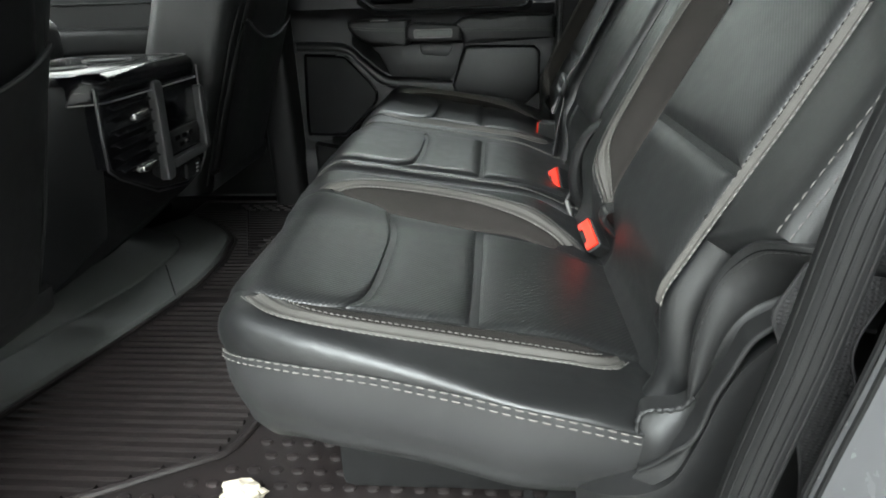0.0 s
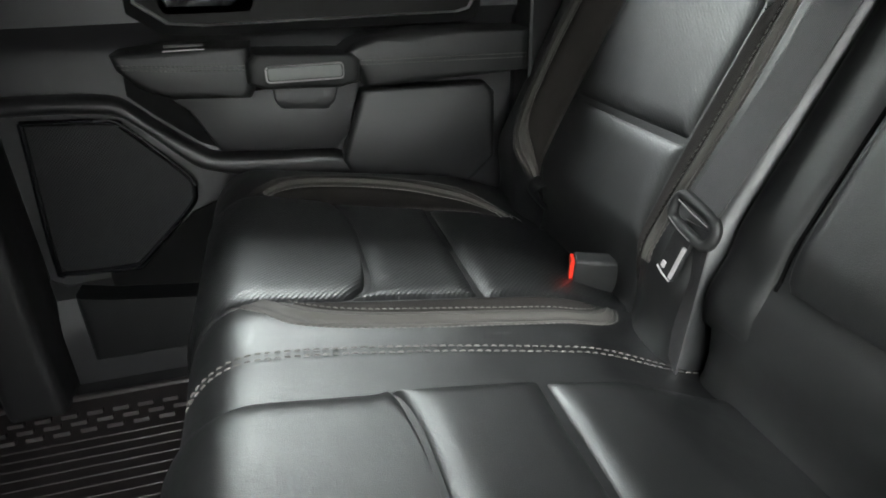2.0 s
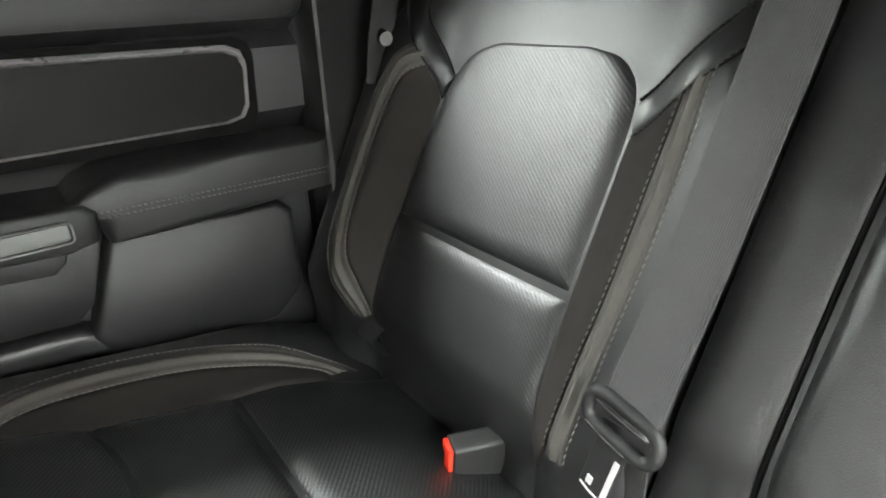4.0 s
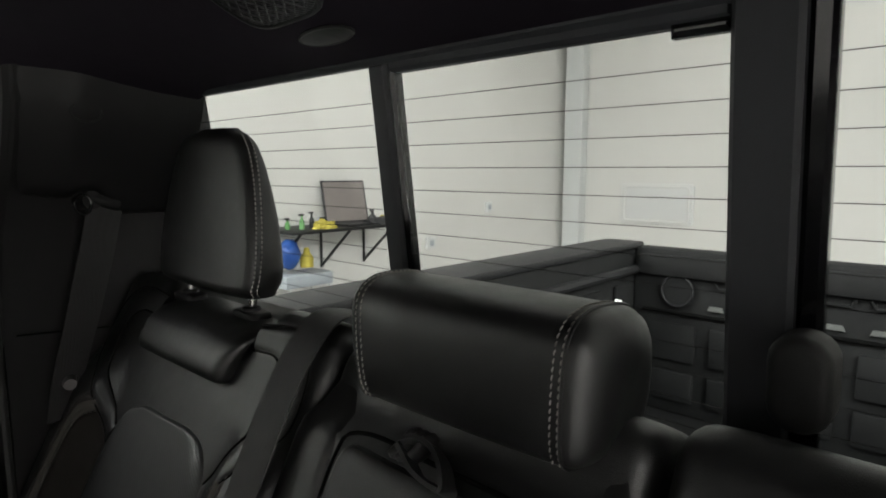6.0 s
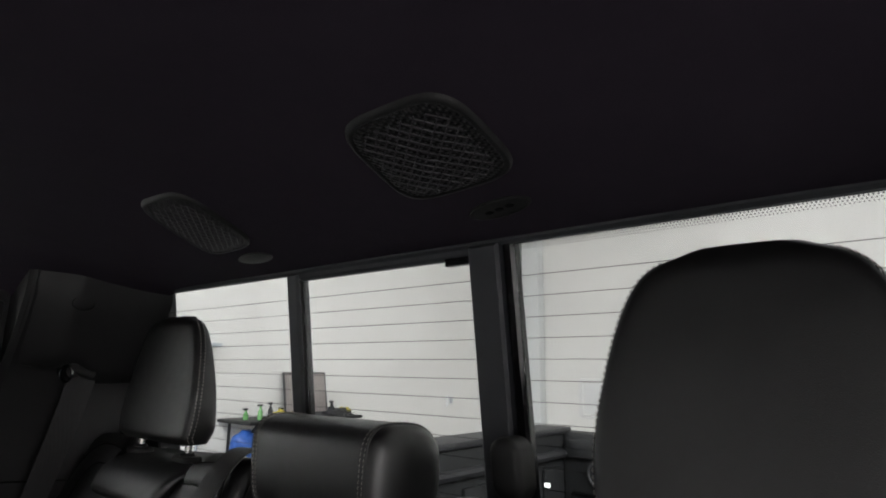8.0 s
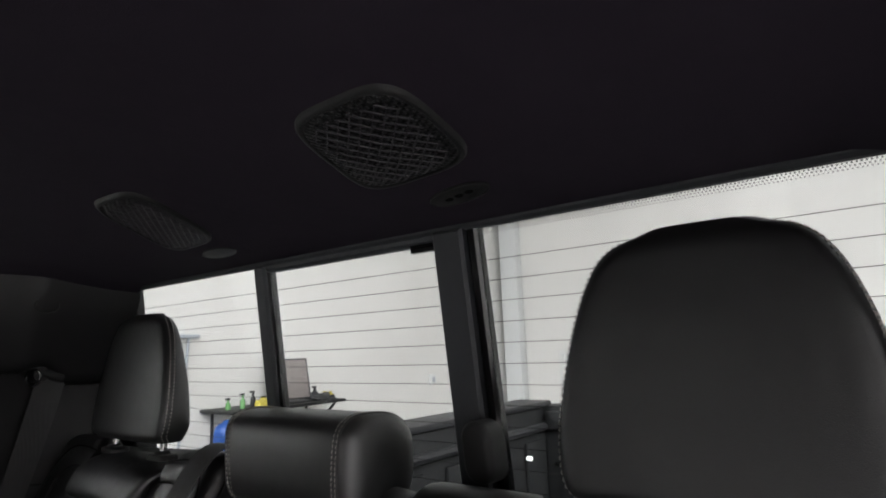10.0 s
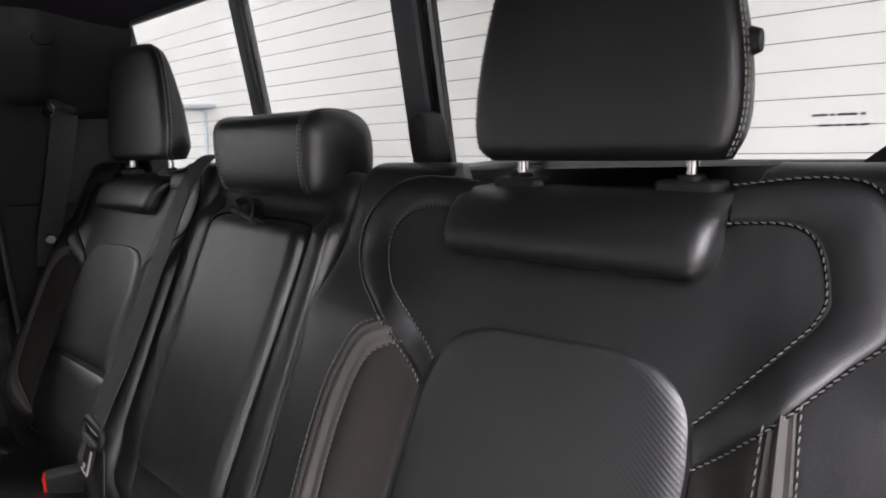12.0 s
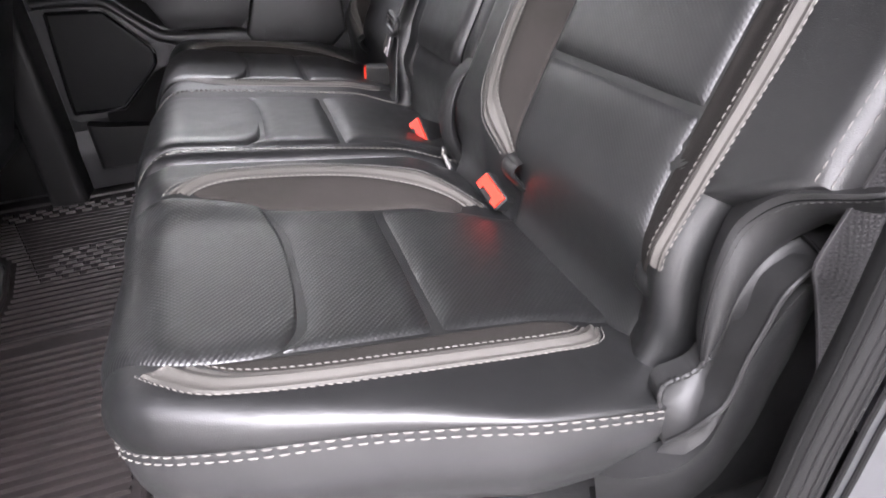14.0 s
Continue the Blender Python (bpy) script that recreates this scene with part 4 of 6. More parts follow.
for line, dx in ((left, 0.0012), (right, -0.0012)):
    bm = bmesh.new()
    tube(bm, [q + Vector((dx, -0.0004, 0)) for q in line], 0.0013, 6)
    part("edge", bm, WEB, near_belt, "bound edge")
near_tongue = thing("belt_tongue", (0.3, 0.47, 1.0), "steel belt tongue hanging by the backrest edge", "seat belt")
bm = bmesh.new()
m = look((0.2924, 0.483, 0.9985), (0.298, 0.4716, 1.0083))
box(bm, -0.0018, 0.0018, -0.0016, 0.0016, -0.028, 0.02, 0.0006, m=m)
box(bm, -0.0045, 0.0035, -0.0014, 0.0014, 0.01, 0.016, 0.0005, m=m)
part("blade", bm, DULL, near_tongue, "bright steel blade")
bm = bmesh.new()
box(bm, -0.014, 0.014, -0.007, 0.007, -0.07, -0.028, 0.005, m=m)
part("grip", bm, PLASTIC, near_tongue, "black plastic grip")

# hinge cover and anchor bits between the two seats
cover = thing("hinge_cover", (0.27, 1.1, 0.62), "black plastic hinge cover between the seat backs", "seat trim")
bm = bmesh.new()
rows = []
for q in curve([(0.225, 1.115, 0.63), (0.205, 1.112, 0.68), (0.205, 1.108, 0.73), (0.225, 1.105, 0.775), (0.262, 1.103, 0.8), (0.3, 1.103, 0.805)], 26):
    rows.append([Vector((q.x + 0.012 * math.cos(a), q.y + 0.02 * math.sin(a), q.z + 0.006 * math.cos(a))) for a in (2 * math.pi * i / 12 for i in range(12))])
loft(bm, rows)
part("strap", bm, PLASTIC, cover)
bm = bmesh.new()
tube(bm, [(0.196, 1.09, 0.628), (0.19, 1.1, 0.65), (0.196, 1.118, 0.654), (0.21, 1.12, 0.64)], 0.0042, 8)
part("anchor_loop", bm, DULL, cover, "bare metal anchor loop")
for yc, dx in ((0.897, 0.0), (0.598, 0.004), (1.847, 0.0)):
    slit = thing("anchor_sleeve", (0.215 + dx, yc, 0.68), "black fabric anchor sleeve at the cushion gap", "seat anchor", "anchor sleeves")
    bm = bmesh.new()
    rows = []
    for q in curve([(0.245, 0, 0.655), (0.226, 0, 0.676), (0.214, 0, 0.694), (0.217, 0, 0.707), (0.23, 0, 0.71), (0.245, 0, 0.704)], 20):
        ring = []
        for i in range(12):
            a = 2 * math.pi * i / 12
            fold = 1 + 0.25 * noise.noise(Vector((yc * 7, q.z * 60, a)))
            ring.append(Vector((q.x + dx + 0.004 * math.cos(a) * fold, yc + 0.02 * math.copysign(abs(math.sin(a)) ** 0.6, math.sin(a)) * fold, q.z + 0.003 * math.cos(a))))
        rows.append(ring)
    loft(bm, rows)
    part("fabric", bm, LEATHER, slit)
knob = thing("restraint_button", (0.45, 0.642, 1.28), "small black release button on the head restraint", "button")
bm = bmesh.new()
tube(bm, [(0.487, 0.66, 1.285), (0.487, 0.643, 1.285), (0.487, 0.636, 1.285)], [0.012, 0.012, 0.009], 16)
part("cap", bm, PLASTIC, knob)

# ---- cab shell ----
PAPER_AT = (-0.3, 0.7)
floor = tagged(boxed("floor", (-1.9, 0.62, 0.42, 2.1, 0.28, FLOOR), CARPET, None, 0.01), "charcoal carpeted cab floor", "floor", kind="structure")
# dark ribbed rubber mats
STEP_OUT = [(-0.86, 0.6), (-0.82, 0.8), (-0.775, 0.95), (-0.718, 1.15), (-0.676, 1.35), (-0.676, 1.5), (-0.706, 1.655), (-0.775, 1.745), (-0.9, 1.84)]
STEP_IN = [(-0.95, 0.66), (-0.92, 0.84), (-0.88, 0.98), (-0.825, 1.17), (-0.785, 1.36), (-0.785, 1.48), (-0.805, 1.56), (-0.85, 1.62), (-0.95, 1.68)]


def step_x(y):
    for (xa, ya), (xb, yb) in zip(STEP_OUT, STEP_OUT[1:]):
        if ya <= y <= yb:
            return xa + (xb - xa) * (y - ya) / (yb - ya)
    return -0.86 if y < 1 else -0.93


def mat_thing(y0, y1, x1, label, corner):
    ob = thing("floor_mat", (-0.5, (y0 + y1) / 2, FLOOR), label, "floor mat", "floor mats")
    ys = [y0 + (y1 - y0) * k / 30 for k in range(31)]
    end = lambda y: min(x1 - 0.02 * (1 - sm(0.76, 0.86, y)), -0.539 + (y - 0.685) / 0.543) if corner else x1
    ring = [(step_x(y) + 0.012, y) for y in ys] + [(end(y), y) for y in reversed(ys)]
    bm = bmesh.new()
    prism(bm, ring, lambda a, b, h: Vector((a, b, FLOOR + h)), 0.0, 0.006)
    part("mat_base", bm, RUBBER, ob)
    bm = bmesh.new()
    loft(bm, [[(x, -0.0055, 0.004), (x, -0.0032, 0.0125), (x, 0.0032, 0.0125), (x, 0.0055, 0.004)] for x in (0, 0.5, 1)])
    one = None
    for k in range(int((y1 - y0 - 0.05) / 0.0215)):
        y = y0 + 0.03 + k * 0.0215
        a, b = step_x(y) + 0.03, end(y) - 0.02
        runs = [(a, b, 1.0)]
        if not corner and y > 1.53:
            # worn heel area: flattened ribs with a few taller stubs
            heel = max(a + 0.03, -0.716 + (1.836 - y) * 0.38)
            runs = [(a, heel, 1.0), (heel, b, 0.62)]
            if y < 1.68:
                runs += [(-0.6 + 0.036 * j + 0.016 * (k % 2), -0.578 + 0.036 * j + 0.016 * (k % 2), 1.0) for j in range(4)]
            if y > 1.9:
                runs = [(-0.78 + 0.04 * j + 0.02 * (k % 2), -0.756 + 0.04 * j + 0.02 * (k % 2), 1.0) for j in range(10)]
        for a, b, tall in runs:
            if one is None:
                rib = one = part("rib", bm, RUBBER, ob)
            else:
                rib = one.copy()
                scene.collection.objects.link(rib)
            rib.matrix_basis = Matrix.Translation((a, y, FLOOR)) @ Matrix.Diagonal((b - a, 1, tall, 1))
    bm = bmesh.new()
    tube(bm, [(a, b, FLOOR + 0.008) for a, b in ring + ring[:1]], 0.0065, 8)
    part("raised_rim", bm, RUBBER, ob)
    return ob


mat_thing(0.59, 1.31, -0.335, "black ribbed rubber mat on the cab floor", True)
mat_thing(1.322, 2.0, -0.3, "black ribbed rubber mat by the far door", False)

# studded strip of floor by the door sill
strip = thing("sill_strip", (-0.4, 0.52, FLOOR), "black studded plastic strip along the door sill", "floor trim")
bm = bmesh.new()
box(bm, -0.9, 0.1, 0.44, 0.86, FLOOR, FLOOR + 0.004, 0.001)
base = part("strip_base", bm, RUBBER, strip)
bm = bmesh.new()
for i in range(30):
    for k in range(14):
        cx, cy = -0.88 + 0.034 * i + (0.017 if k % 2 else 0), 0.455 + 0.03 * k
        if cx < -0.31 and cy > 0.66 + 0.543 * (cx + 0.539):
            continue
        loft(bm, [[Vector((cx + r * math.cos(a), cy + 0.7 * r * math.sin(a), FLOOR + z)) for a in (2 * math.pi * q / 8 for q in range(8))] for r, z in ((0.011, 0.003), (0.009, 0.008), (0.004, 0.0095))])
tagged(part("studs", bm, RUBBER, base), kind="stuff")
paper = thing("crumpled_paper", (-0.3, 0.7, FLOOR), "small crumpled beige paper on the sill strip", "paper")
bm = bmesh.new()
bmesh.ops.create_icosphere(bm, subdivisions=3, radius=1)
for v in bm.verts:
    n = noise.noise(v.co * 1.9 + Vector((3.1, 0, 0)))
    v.co = Vector((PAPER_AT[0] + v.co.x * 0.034 * (1 + 0.6 * n), PAPER_AT[1] + v.co.y * 0.02 * (1 + 0.5 * n), FLOOR + 0.012 + max(-0.3, v.co.z) * 0.014 * (1 + n)))
part("folds", bm, PAPER, paper)

# slate step round the console base
step = thing("floor_step", (-0.75, 1.25, FLOOR), "smooth slate grey step round the console base", "floor trim")
outer, inner = curve(STEP_OUT, 60), curve(STEP_IN, 60)
bm = bmesh.new()
rows = []
for a, b in zip(outer, inner):
    row = []
    for f, h in ((0, -0.004), (0, 0.014), (0.03, 0.019), (0.1, 0.021), (0.9, 0.034), (0.97, 0.036), (1.0, 0.032), (1.01, 0.02)):
        q = a.lerp(b, f)
        row.append(Vector((q.x, q.y, FLOOR + h)))
    rows.append(row)
grid(bm, rows)
part("cover", bm, DUCT, step)
bm = bmesh.new()
rows = []
for a, b in zip(outer, inner):
    row = []
    for f, h in ((1.01, 0.015), (1.015, 0.034), (1.06, 0.04), (1.8, 0.075), (2.0, 0.085)):
        q = a.lerp(b, f)
        row.append(Vector((q.x, q.y, FLOOR + h)))
    rows.append(row)
grid(bm, rows)
part("riser", bm, DUCT, step)
bm = bmesh.new()
ends = [min(line, key=lambda q: abs(q.y - y)) for line, y in ((outer, 1.3), (inner, 1.44))]
tube(bm, [ends[0].lerp(ends[1], f).to_3d() + Vector((0, 0, FLOOR + h)) for f, h in ((0.01, 0.0185), (0.1, 0.0215), (0.5, 0.0277), (0.9, 0.0345))], 0.0016, 6)
part("joint", bm, SHADE_BLACK, step, "dark joint between two covers")

# headliner
ceiling_bm = bmesh.new()
rows = []
for i in range(25):
    y = 0.46 + (2.04 - 0.46) * i / 24
    side = abs(y - 1.25) / 0.79
    row = []
    for k in range(29):
        x = 0.53 - 1.68 * k / 28
        z = 1.478 + 0.055 * sm(0.545, 0.1, x) - (0.035 + 0.055 * sm(0.1, 0.3, x)) * max(0, side - 0.72) ** 2 / 0.0784
        row.append(Vector((x, y, z)))
    rows.append(row)
grid(ceiling_bm, rows)
grid(ceiling_bm, [[v + Vector((0, 0, 0.035)) for v in row] for row in rows])
tagged(part("ceiling", ceiling_bm, HEADLINER), "black fabric headliner", "ceiling", kind="structure")
# the roof's unseen front end is drawn out to block the front lamps
roof_bm = bmesh.new()
box(roof_bm, -1.65, 0.62, 0.42, 2.09, 1.575, 1.6, 0.01)
tagged(part("wall_roof", roof_bm, PAINTED), "dark grey painted steel roof, lengthened in front to block light", "roof", kind="structure")


def head_z(x, y):
    side = abs(y - 1.25) / 0.79
    return 1.478 + 0.055 * sm(0.545, 0.1, x) - (0.035 + 0.055 * sm(0.1, 0.3, x)) * max(0, side - 0.72) ** 2 / 0.0784


def grille(corners, label):
    """A rounded four-cornered speaker cover; the corners are given in order, as places on the headliner."""
    quad = [Vector((x, y, 0)) for x, y in corners]
    mid = sum(quad, Vector()) / 4
    ob = thing("roof_speaker", (mid.x, mid.y, head_z(mid.x, mid.y)), label, "speaker grille", "roof grilles")

    def put(a, b, h):
        low, high = quad[0].lerp(quad[3], (a + 1) / 2), quad[1].lerp(quad[2], (a + 1) / 2)
        q = low.lerp(high, (b + 1) / 2)
        return Vector((q.x, q.y, head_z(q.x, q.y) - h))
    outline = []
    for k in range(56):
        g = 2 * math.pi * k / 56
        outline.append((1.15 * math.copysign(abs(math.cos(g)) ** 0.5, math.cos(g)), 1.15 * math.copysign(abs(math.sin(g)) ** 0.5, math.sin(g))))
    rows = []
    bm = bmesh.new()
    for f, h in ((1.04, -0.004), (1.03, 0.002), (1.0, 0.0045), (0.96, 0.005), (0.93, 0.004), (0.92, 0.002), (0.5, 0.002), (0.01, 0.002)):
        rows.append([put(a * f, b * f, h) for a, b in outline])
    grid(bm, rows, True)
    rim = part("rim", bm, PLASTIC, ob, "satin black rim")
    bm = bmesh.new()
    grid(bm, [[put(a * f, b * f, h) for a, b in outline] for f, h in ((0.935, 0.002), (0.92, 0.0042), (0.5, 0.0062), (0.01, 0.0066))], True)
    part("mesh", bm, MESH, rim, "fine black mesh")
    bm = bmesh.new()
    for d in (-1, 1):
        for i in range(-24, 25, 3):
            pts = []
            for j in range(-24, 25):
                a, b = (i + j) / 24, d * (i - j) / 24
                if abs(a) ** 4 + abs(b) ** 4 < 0.8:
                    pts.append(put(a, b, 0.0058 + 0.0021 * (1 - max(abs(a), abs(b)))))
            if len(pts) > 2:
                tube(bm, [pts[0], pts[len(pts) // 2], pts[-1]], 0.0009, 4)
    tagged(part("wire_lattice", bm, WIRE, rim), kind="stuff")
    return ob


grille([(0.25, 1.4), (0.254, 1.304), (0.384, 1.368), (0.389, 1.48)], "black mesh speaker grille in the headliner")
grille([(0.247, 1.016), (0.244, 0.907), (0.359, 0.923), (0.369, 1.05)], "black mesh speaker grille in the headliner")


def dome(cx, cy, turn, mat_, label):
    ob = thing("dome_lamp", (cx, cy, head_z(cx, cy)), label, "lamp", "dome lamps")
    c, s = math.cos(radians(turn)), math.sin(radians(turn))
    put = lambda a, b, h: Vector((cx + c * a - s * b, cy + s * a + c * b, head_z(cx + c * a - s * b, cy + s * a + c * b) - h))
    bm = bmesh.new()
    prism(bm, [(0.042 * math.cos(2 * math.pi * k / 28), 0.017 * math.sin(2 * math.pi * k / 28)) for k in range(28)], put, -0.01, 0.002, 0.0015)
    lens = part("housing", bm, mat_, ob)
    bm = bmesh.new()
    tube(bm, [put(0.042 * math.cos(2 * math.pi * k / 40), 0.017 * math.sin(2 * math.pi * k / 40), 0.001) for k in range(41)], 0.0016, 6)
    part("bezel", bm, PLASTIC, lens)
    for a in ((-0.016, 0.0, 0.016) if mat_ is PLASTIC else ()):
        bm = bmesh.new()
        prism(bm, rounded(a - 0.005, a + 0.005, -0.003, 0.003, 0.002, 2), put, 0.001, 0.0026)
        part("slot", bm, SHADE_BLACK, lens)


dome(0.44, 1.44, 82, LAMP_GREY, "small oval dark grey dome lamp")
dome(0.43, 0.985, 75, PLASTIC, "small oval black dome lamp")

# ---- rear wall with its three-pane window ----
def win(y, z, h=0.0):
    """A place on the rear window, h towards the inside."""
    return Vector((0.531 + 0.13 * (1.463 - z) - h, y, z))


def bar(name, y0, y1, z0, z1, h0, h1, material_, parent, lean=0.0, label="", r=0.004):
    bm = bmesh.new()
    outline = [(y0, z0), (y1, z0), (y1 + lean, z1), (y0 + lean, z1)]
    loft(bm, [[win(a, b, h0) for a, b in outline], [win(a, b, h1 - r) for a, b in outline], [win(a + (r if i in (0, 3) else -r), b + (r if i in (0, 1) else -r), h1) for i, (a, b) in enumerate(outline)]])
    return part(name, bm, material_, parent, label)


rear_window = thing("window_1", (0.56, 1.257, 1.15), "sliding three-pane rear window with dark heating wires", "window", kind="structure")
bar("frame_top", 0.44, 2.06, 1.472, 1.6, -0.006, 0.008, SLIDER, rear_window)
bar("frame_bottom", 0.44, 2.06, 0.95, 1.1, -0.03, 0.008, SLIDER, rear_window)
bar("frame_side", 1.925, 2.06, 1.08, 1.48, -0.03, 0.015, FRAME, rear_window)
bar("frame_side", 0.44, 0.52, 1.08, 1.48, -0.03, 0.015, FRAME, rear_window)
bar("slider_post", 1.452, 1.482, 1.09, 1.474, -0.012, 0.004, SLIDER, rear_window)
bar("slider_post", 1.442, 1.452, 1.09, 1.474, -0.012, 0.002, GLOSS, rear_window)
bar("slider_post", 1.05, 1.096, 1.09, 1.474, -0.012, 0.012, SLIDER, rear_window)
bar("slider_post", 1.033, 1.05, 1.09, 1.476, -0.012, 0.003, GLOSS, rear_window)
bar("slider_rail", 1.096, 1.45, 1.462, 1.476, -0.01, 0.004, SLIDER, rear_window)
bar("slider_stop", 1.096, 1.14, 1.454, 1.464, -0.006, 0.006, GLOSS, rear_window)
for y0, y1 in ((1.482, 1.925), (1.096, 1.442), (0.52, 1.033)):
    bm = bmesh.new()
    loft(bm, [[win(a, b, h) for a, b in ((y0, 1.09), (y1, 1.09), (y1, 1.476), (y0, 1.476))] for h in (-0.004, 0.0)])
    pane = part("pane", bm, GLASS, rear_window, "clear glass pane")
    pane.visible_shadow = False
    for k in range(14):
        z = 1.4324 - 0.0242 * k
        bm = bmesh.new()
        tube(bm, [win(y0 + 0.002, z, 0.0012), win((y0 + y1) / 2, z, 0.0012), win(y1 - 0.002, z, 0.0012)], 0.00038, 5)
        part("heating_wire", bm, PLASTIC, pane, "thin dark wire")
bm = bmesh.new()
for row in range(3):
    for k in range(150):
        y = 0.523 + 0.0034 * k + (0.00145 if row % 2 else 0)
        r = 0.00085 - 0.00012 * row
        z = 1.4692 - 0.0026 * row
        loft(bm, [[win(y + r * math.cos(a), z + r * math.sin(a), h) for a in (0, 1.05, 2.1, 3.14, 4.19, 5.24)] for h in (0.0005, 0.0012)])
tagged(part("frit_dots", bm, FRAME, rear_window), kind="stuff")
bm = bmesh.new()
corner = [(0.5, 1.05), (0.66, 1.05), (0.64, 1.13), (0.6, 1.165), (0.57, 1.183), (0.555, 1.196), (0.546, 1.215), (0.54, 1.25), (0.5, 1.25)]
prism(bm, corner, lambda a, b, h: win(a, b, h), -0.001, 0.003)
part("frame_corner", bm, FRAME, rear_window)
bm = bmesh.new()
for z, y0, bits in ((1.2235, 0.61, (0.012, 0.003, 0.014, 0.004)), (1.2145, 0.605, (0.011, 0.005, 0.009, 0.006))):
    y = y0
    for w in bits:
        loft(bm, [[win(a, b, h) for a, b in ((y, z - 0.0011), (y - w, z - 0.0011), (y - w, z + 0.0011), (y, z + 0.0011))] for h in (0.0006, 0.0014)])
        y -= w + 0.0022
part("glass_marking", bm, PALE_MARK, rear_window, "two short lines of faint marking")
bm = bmesh.new()
prism(bm, rounded(-0.02, 0.02, -0.035, 0.035, 0.019), lambda a, b, h: win(1.037 + a, 1.215 + b, h), 0.02, 0.055, 0.01)
part("slider_latch", bm, PLASTIC, rear_window, "black latch knob")
tagged(boxed("wall_rear", (0.605, 0.65, 0.42, 2.09, 0.28, 0.97), PAINTED, None, 0.004), "dark painted cab rear wall", "wall", kind="structure")

# ---- far side: pillar, door ----
pillar_bm = bmesh.new()
rows = []
for k in range(22):
    z = 0.5 + 1.0 * k / 21
    y = 2.03 - 0.10 * sm(1.25, 1.5, z) - 0.03 * sm(0.9, 0.6, z)
    x0 = 0.262 + 0.02 * sm(1.1, 1.4, z)
    row = [Vector((x0, 2.08, z)), Vector((x0, y - 0.01, z)), Vector((x0 + 0.012, y - 0.02, z)), Vector((x0 + 0.05, y - 0.012, z)), Vector((0.40, y - 0.006, z)), Vector((0.47, y - 0.008, z)), Vector((0.515, y - 0.02 + 0.05 * sm(1.25, 1.5, z), z)), Vector((0.56, y - 0.05 + 0.05 * sm(1.25, 1.5, z), z))]
    rows.append(row)
grid(pillar_bm, rows)
far_pillar = tagged(part("wall_pillar_far", pillar_bm, TRIM_PLASTIC), "charcoal plastic pillar trim", "pillar trim", kind="structure")
bm = bmesh.new()
rows = []
for i in range(26):
    x = 0.288 + 0.25 * i / 25
    low = 1.322 - 0.008 * sm(0.3, 0.36, x) + 0.006 * sm(0.36, 0.388, x) - 0.034 * sm(0.39, 0.43, x)
    row = []
    for k in range(24):
        z = low + (1.5 - low) * (k / 23) ** 1.6
        out = 0.03 * math.sqrt(max(0.0, 1 - max(0.0, 1 - (z - low) / 0.03) ** 2)) * sm(0.286, 0.37, x)
        row.append(Vector((x, 2.014 - 0.1 * sm(1.25, 1.5, z) - out, z)))
    rows.append(row)
grid(bm, rows)
upper = part("upper_trim", bm, TRIM_PLASTIC, far_pillar, "padded charcoal upper trim")
bm = bmesh.new()
ring = [Vector((0.371 + 0.02 * math.cos(2 * math.pi * i / 30), 1.983 - 0.1 * sm(1.25, 1.5, 1.437), 1.437 + 0.013 * math.sin(2 * math.pi * i / 30))) for i in range(31)]
tube(bm, ring, 0.0016, 6)
part("cover_ring", bm, PLASTIC, upper, "round cover outline")
bm = bmesh.new()
tube(bm, [(0.29, 2.008, 1.112), (0.33, 2.012, 1.108), (0.42, 2.016, 1.1)], 0.0016, 6)
part("joint", bm, SHADE_BLACK, far_pillar, "dark joint")
boxed("seal", (0.256, 0.268, 1.985, 2.05, 0.5, 1.44), PLASTIC, far_pillar, 0.006)
side_bm = bmesh.new()
box(side_bm, -1.9, 0.62, 2.085, 2.12, 0.28, 1.09, 0.004)
box(side_bm, 0.275, 0.62, 2.085, 2.12, 1.09, 1.6, 0.004)
box(side_bm, -1.4, 0.24, 2.085, 2.12, 1.54, 1.6, 0.004)
box(side_bm, -0.66, -0.55, 2.085, 2.12, 0.98, 1.5, 0.004)
tagged(part("wall_far", side_bm, PAINTED), "dark painted cab side", "wall", kind="structure")

door = thing("door_2", (-0.15, 2.05, 0.36), "closed black rear door with stitched armrest and chrome details", "car door", kind="structure")
dy = lambda y: (lambda a, b, h: Vector((a, y - h, b)))
bm = bmesh.new()
rows = []
for i in range(24):
    x = -0.565 + 0.815 * i / 23
    row = []
    for k in range(40):
        z = 0.36 + 0.75 * k / 39
        y = 2.055
        y -= 0.03 * sm(0.925, 0.96, z) * (1 - sm(1.03, 1.06, z))
        y -= 0.045 * sm(1.05, 1.08, z)
        y -= 0.03 * (1 - sm(0.46, 0.55, z))
        y += 0.02 * sm(0.76, 0.79, z) * (1 - sm(0.84, 0.86, z)) * sm(-0.36, -0.28, x) * (1 - sm(-0.06, -0.02, x))
        row.append(Vector((x, y, z)))
    rows.append(row)
grid(bm, rows)
panel = part("door_panel", bm, DOOR_PLASTIC, door)
bm = bmesh.new()
prism(bm, rounded(-0.57, 0.25, 1.068, 1.122, 0.02), dy(2.06), 0.0, 0.075, 0.018)
ledge = part("sill_pad", bm, VINYL, door, "stitched black sill pad")
bm = bmesh.new()
for z in (1.1, 1.108):
    stitches(bm, *line_on(dy(1.983), [(-0.55, z), (-0.2, z), (0.1, z), (0.24, z)], 0.003), slant=0.2)
tagged(part("stitching", bm, THREAD_DIM, ledge), kind="stuff")
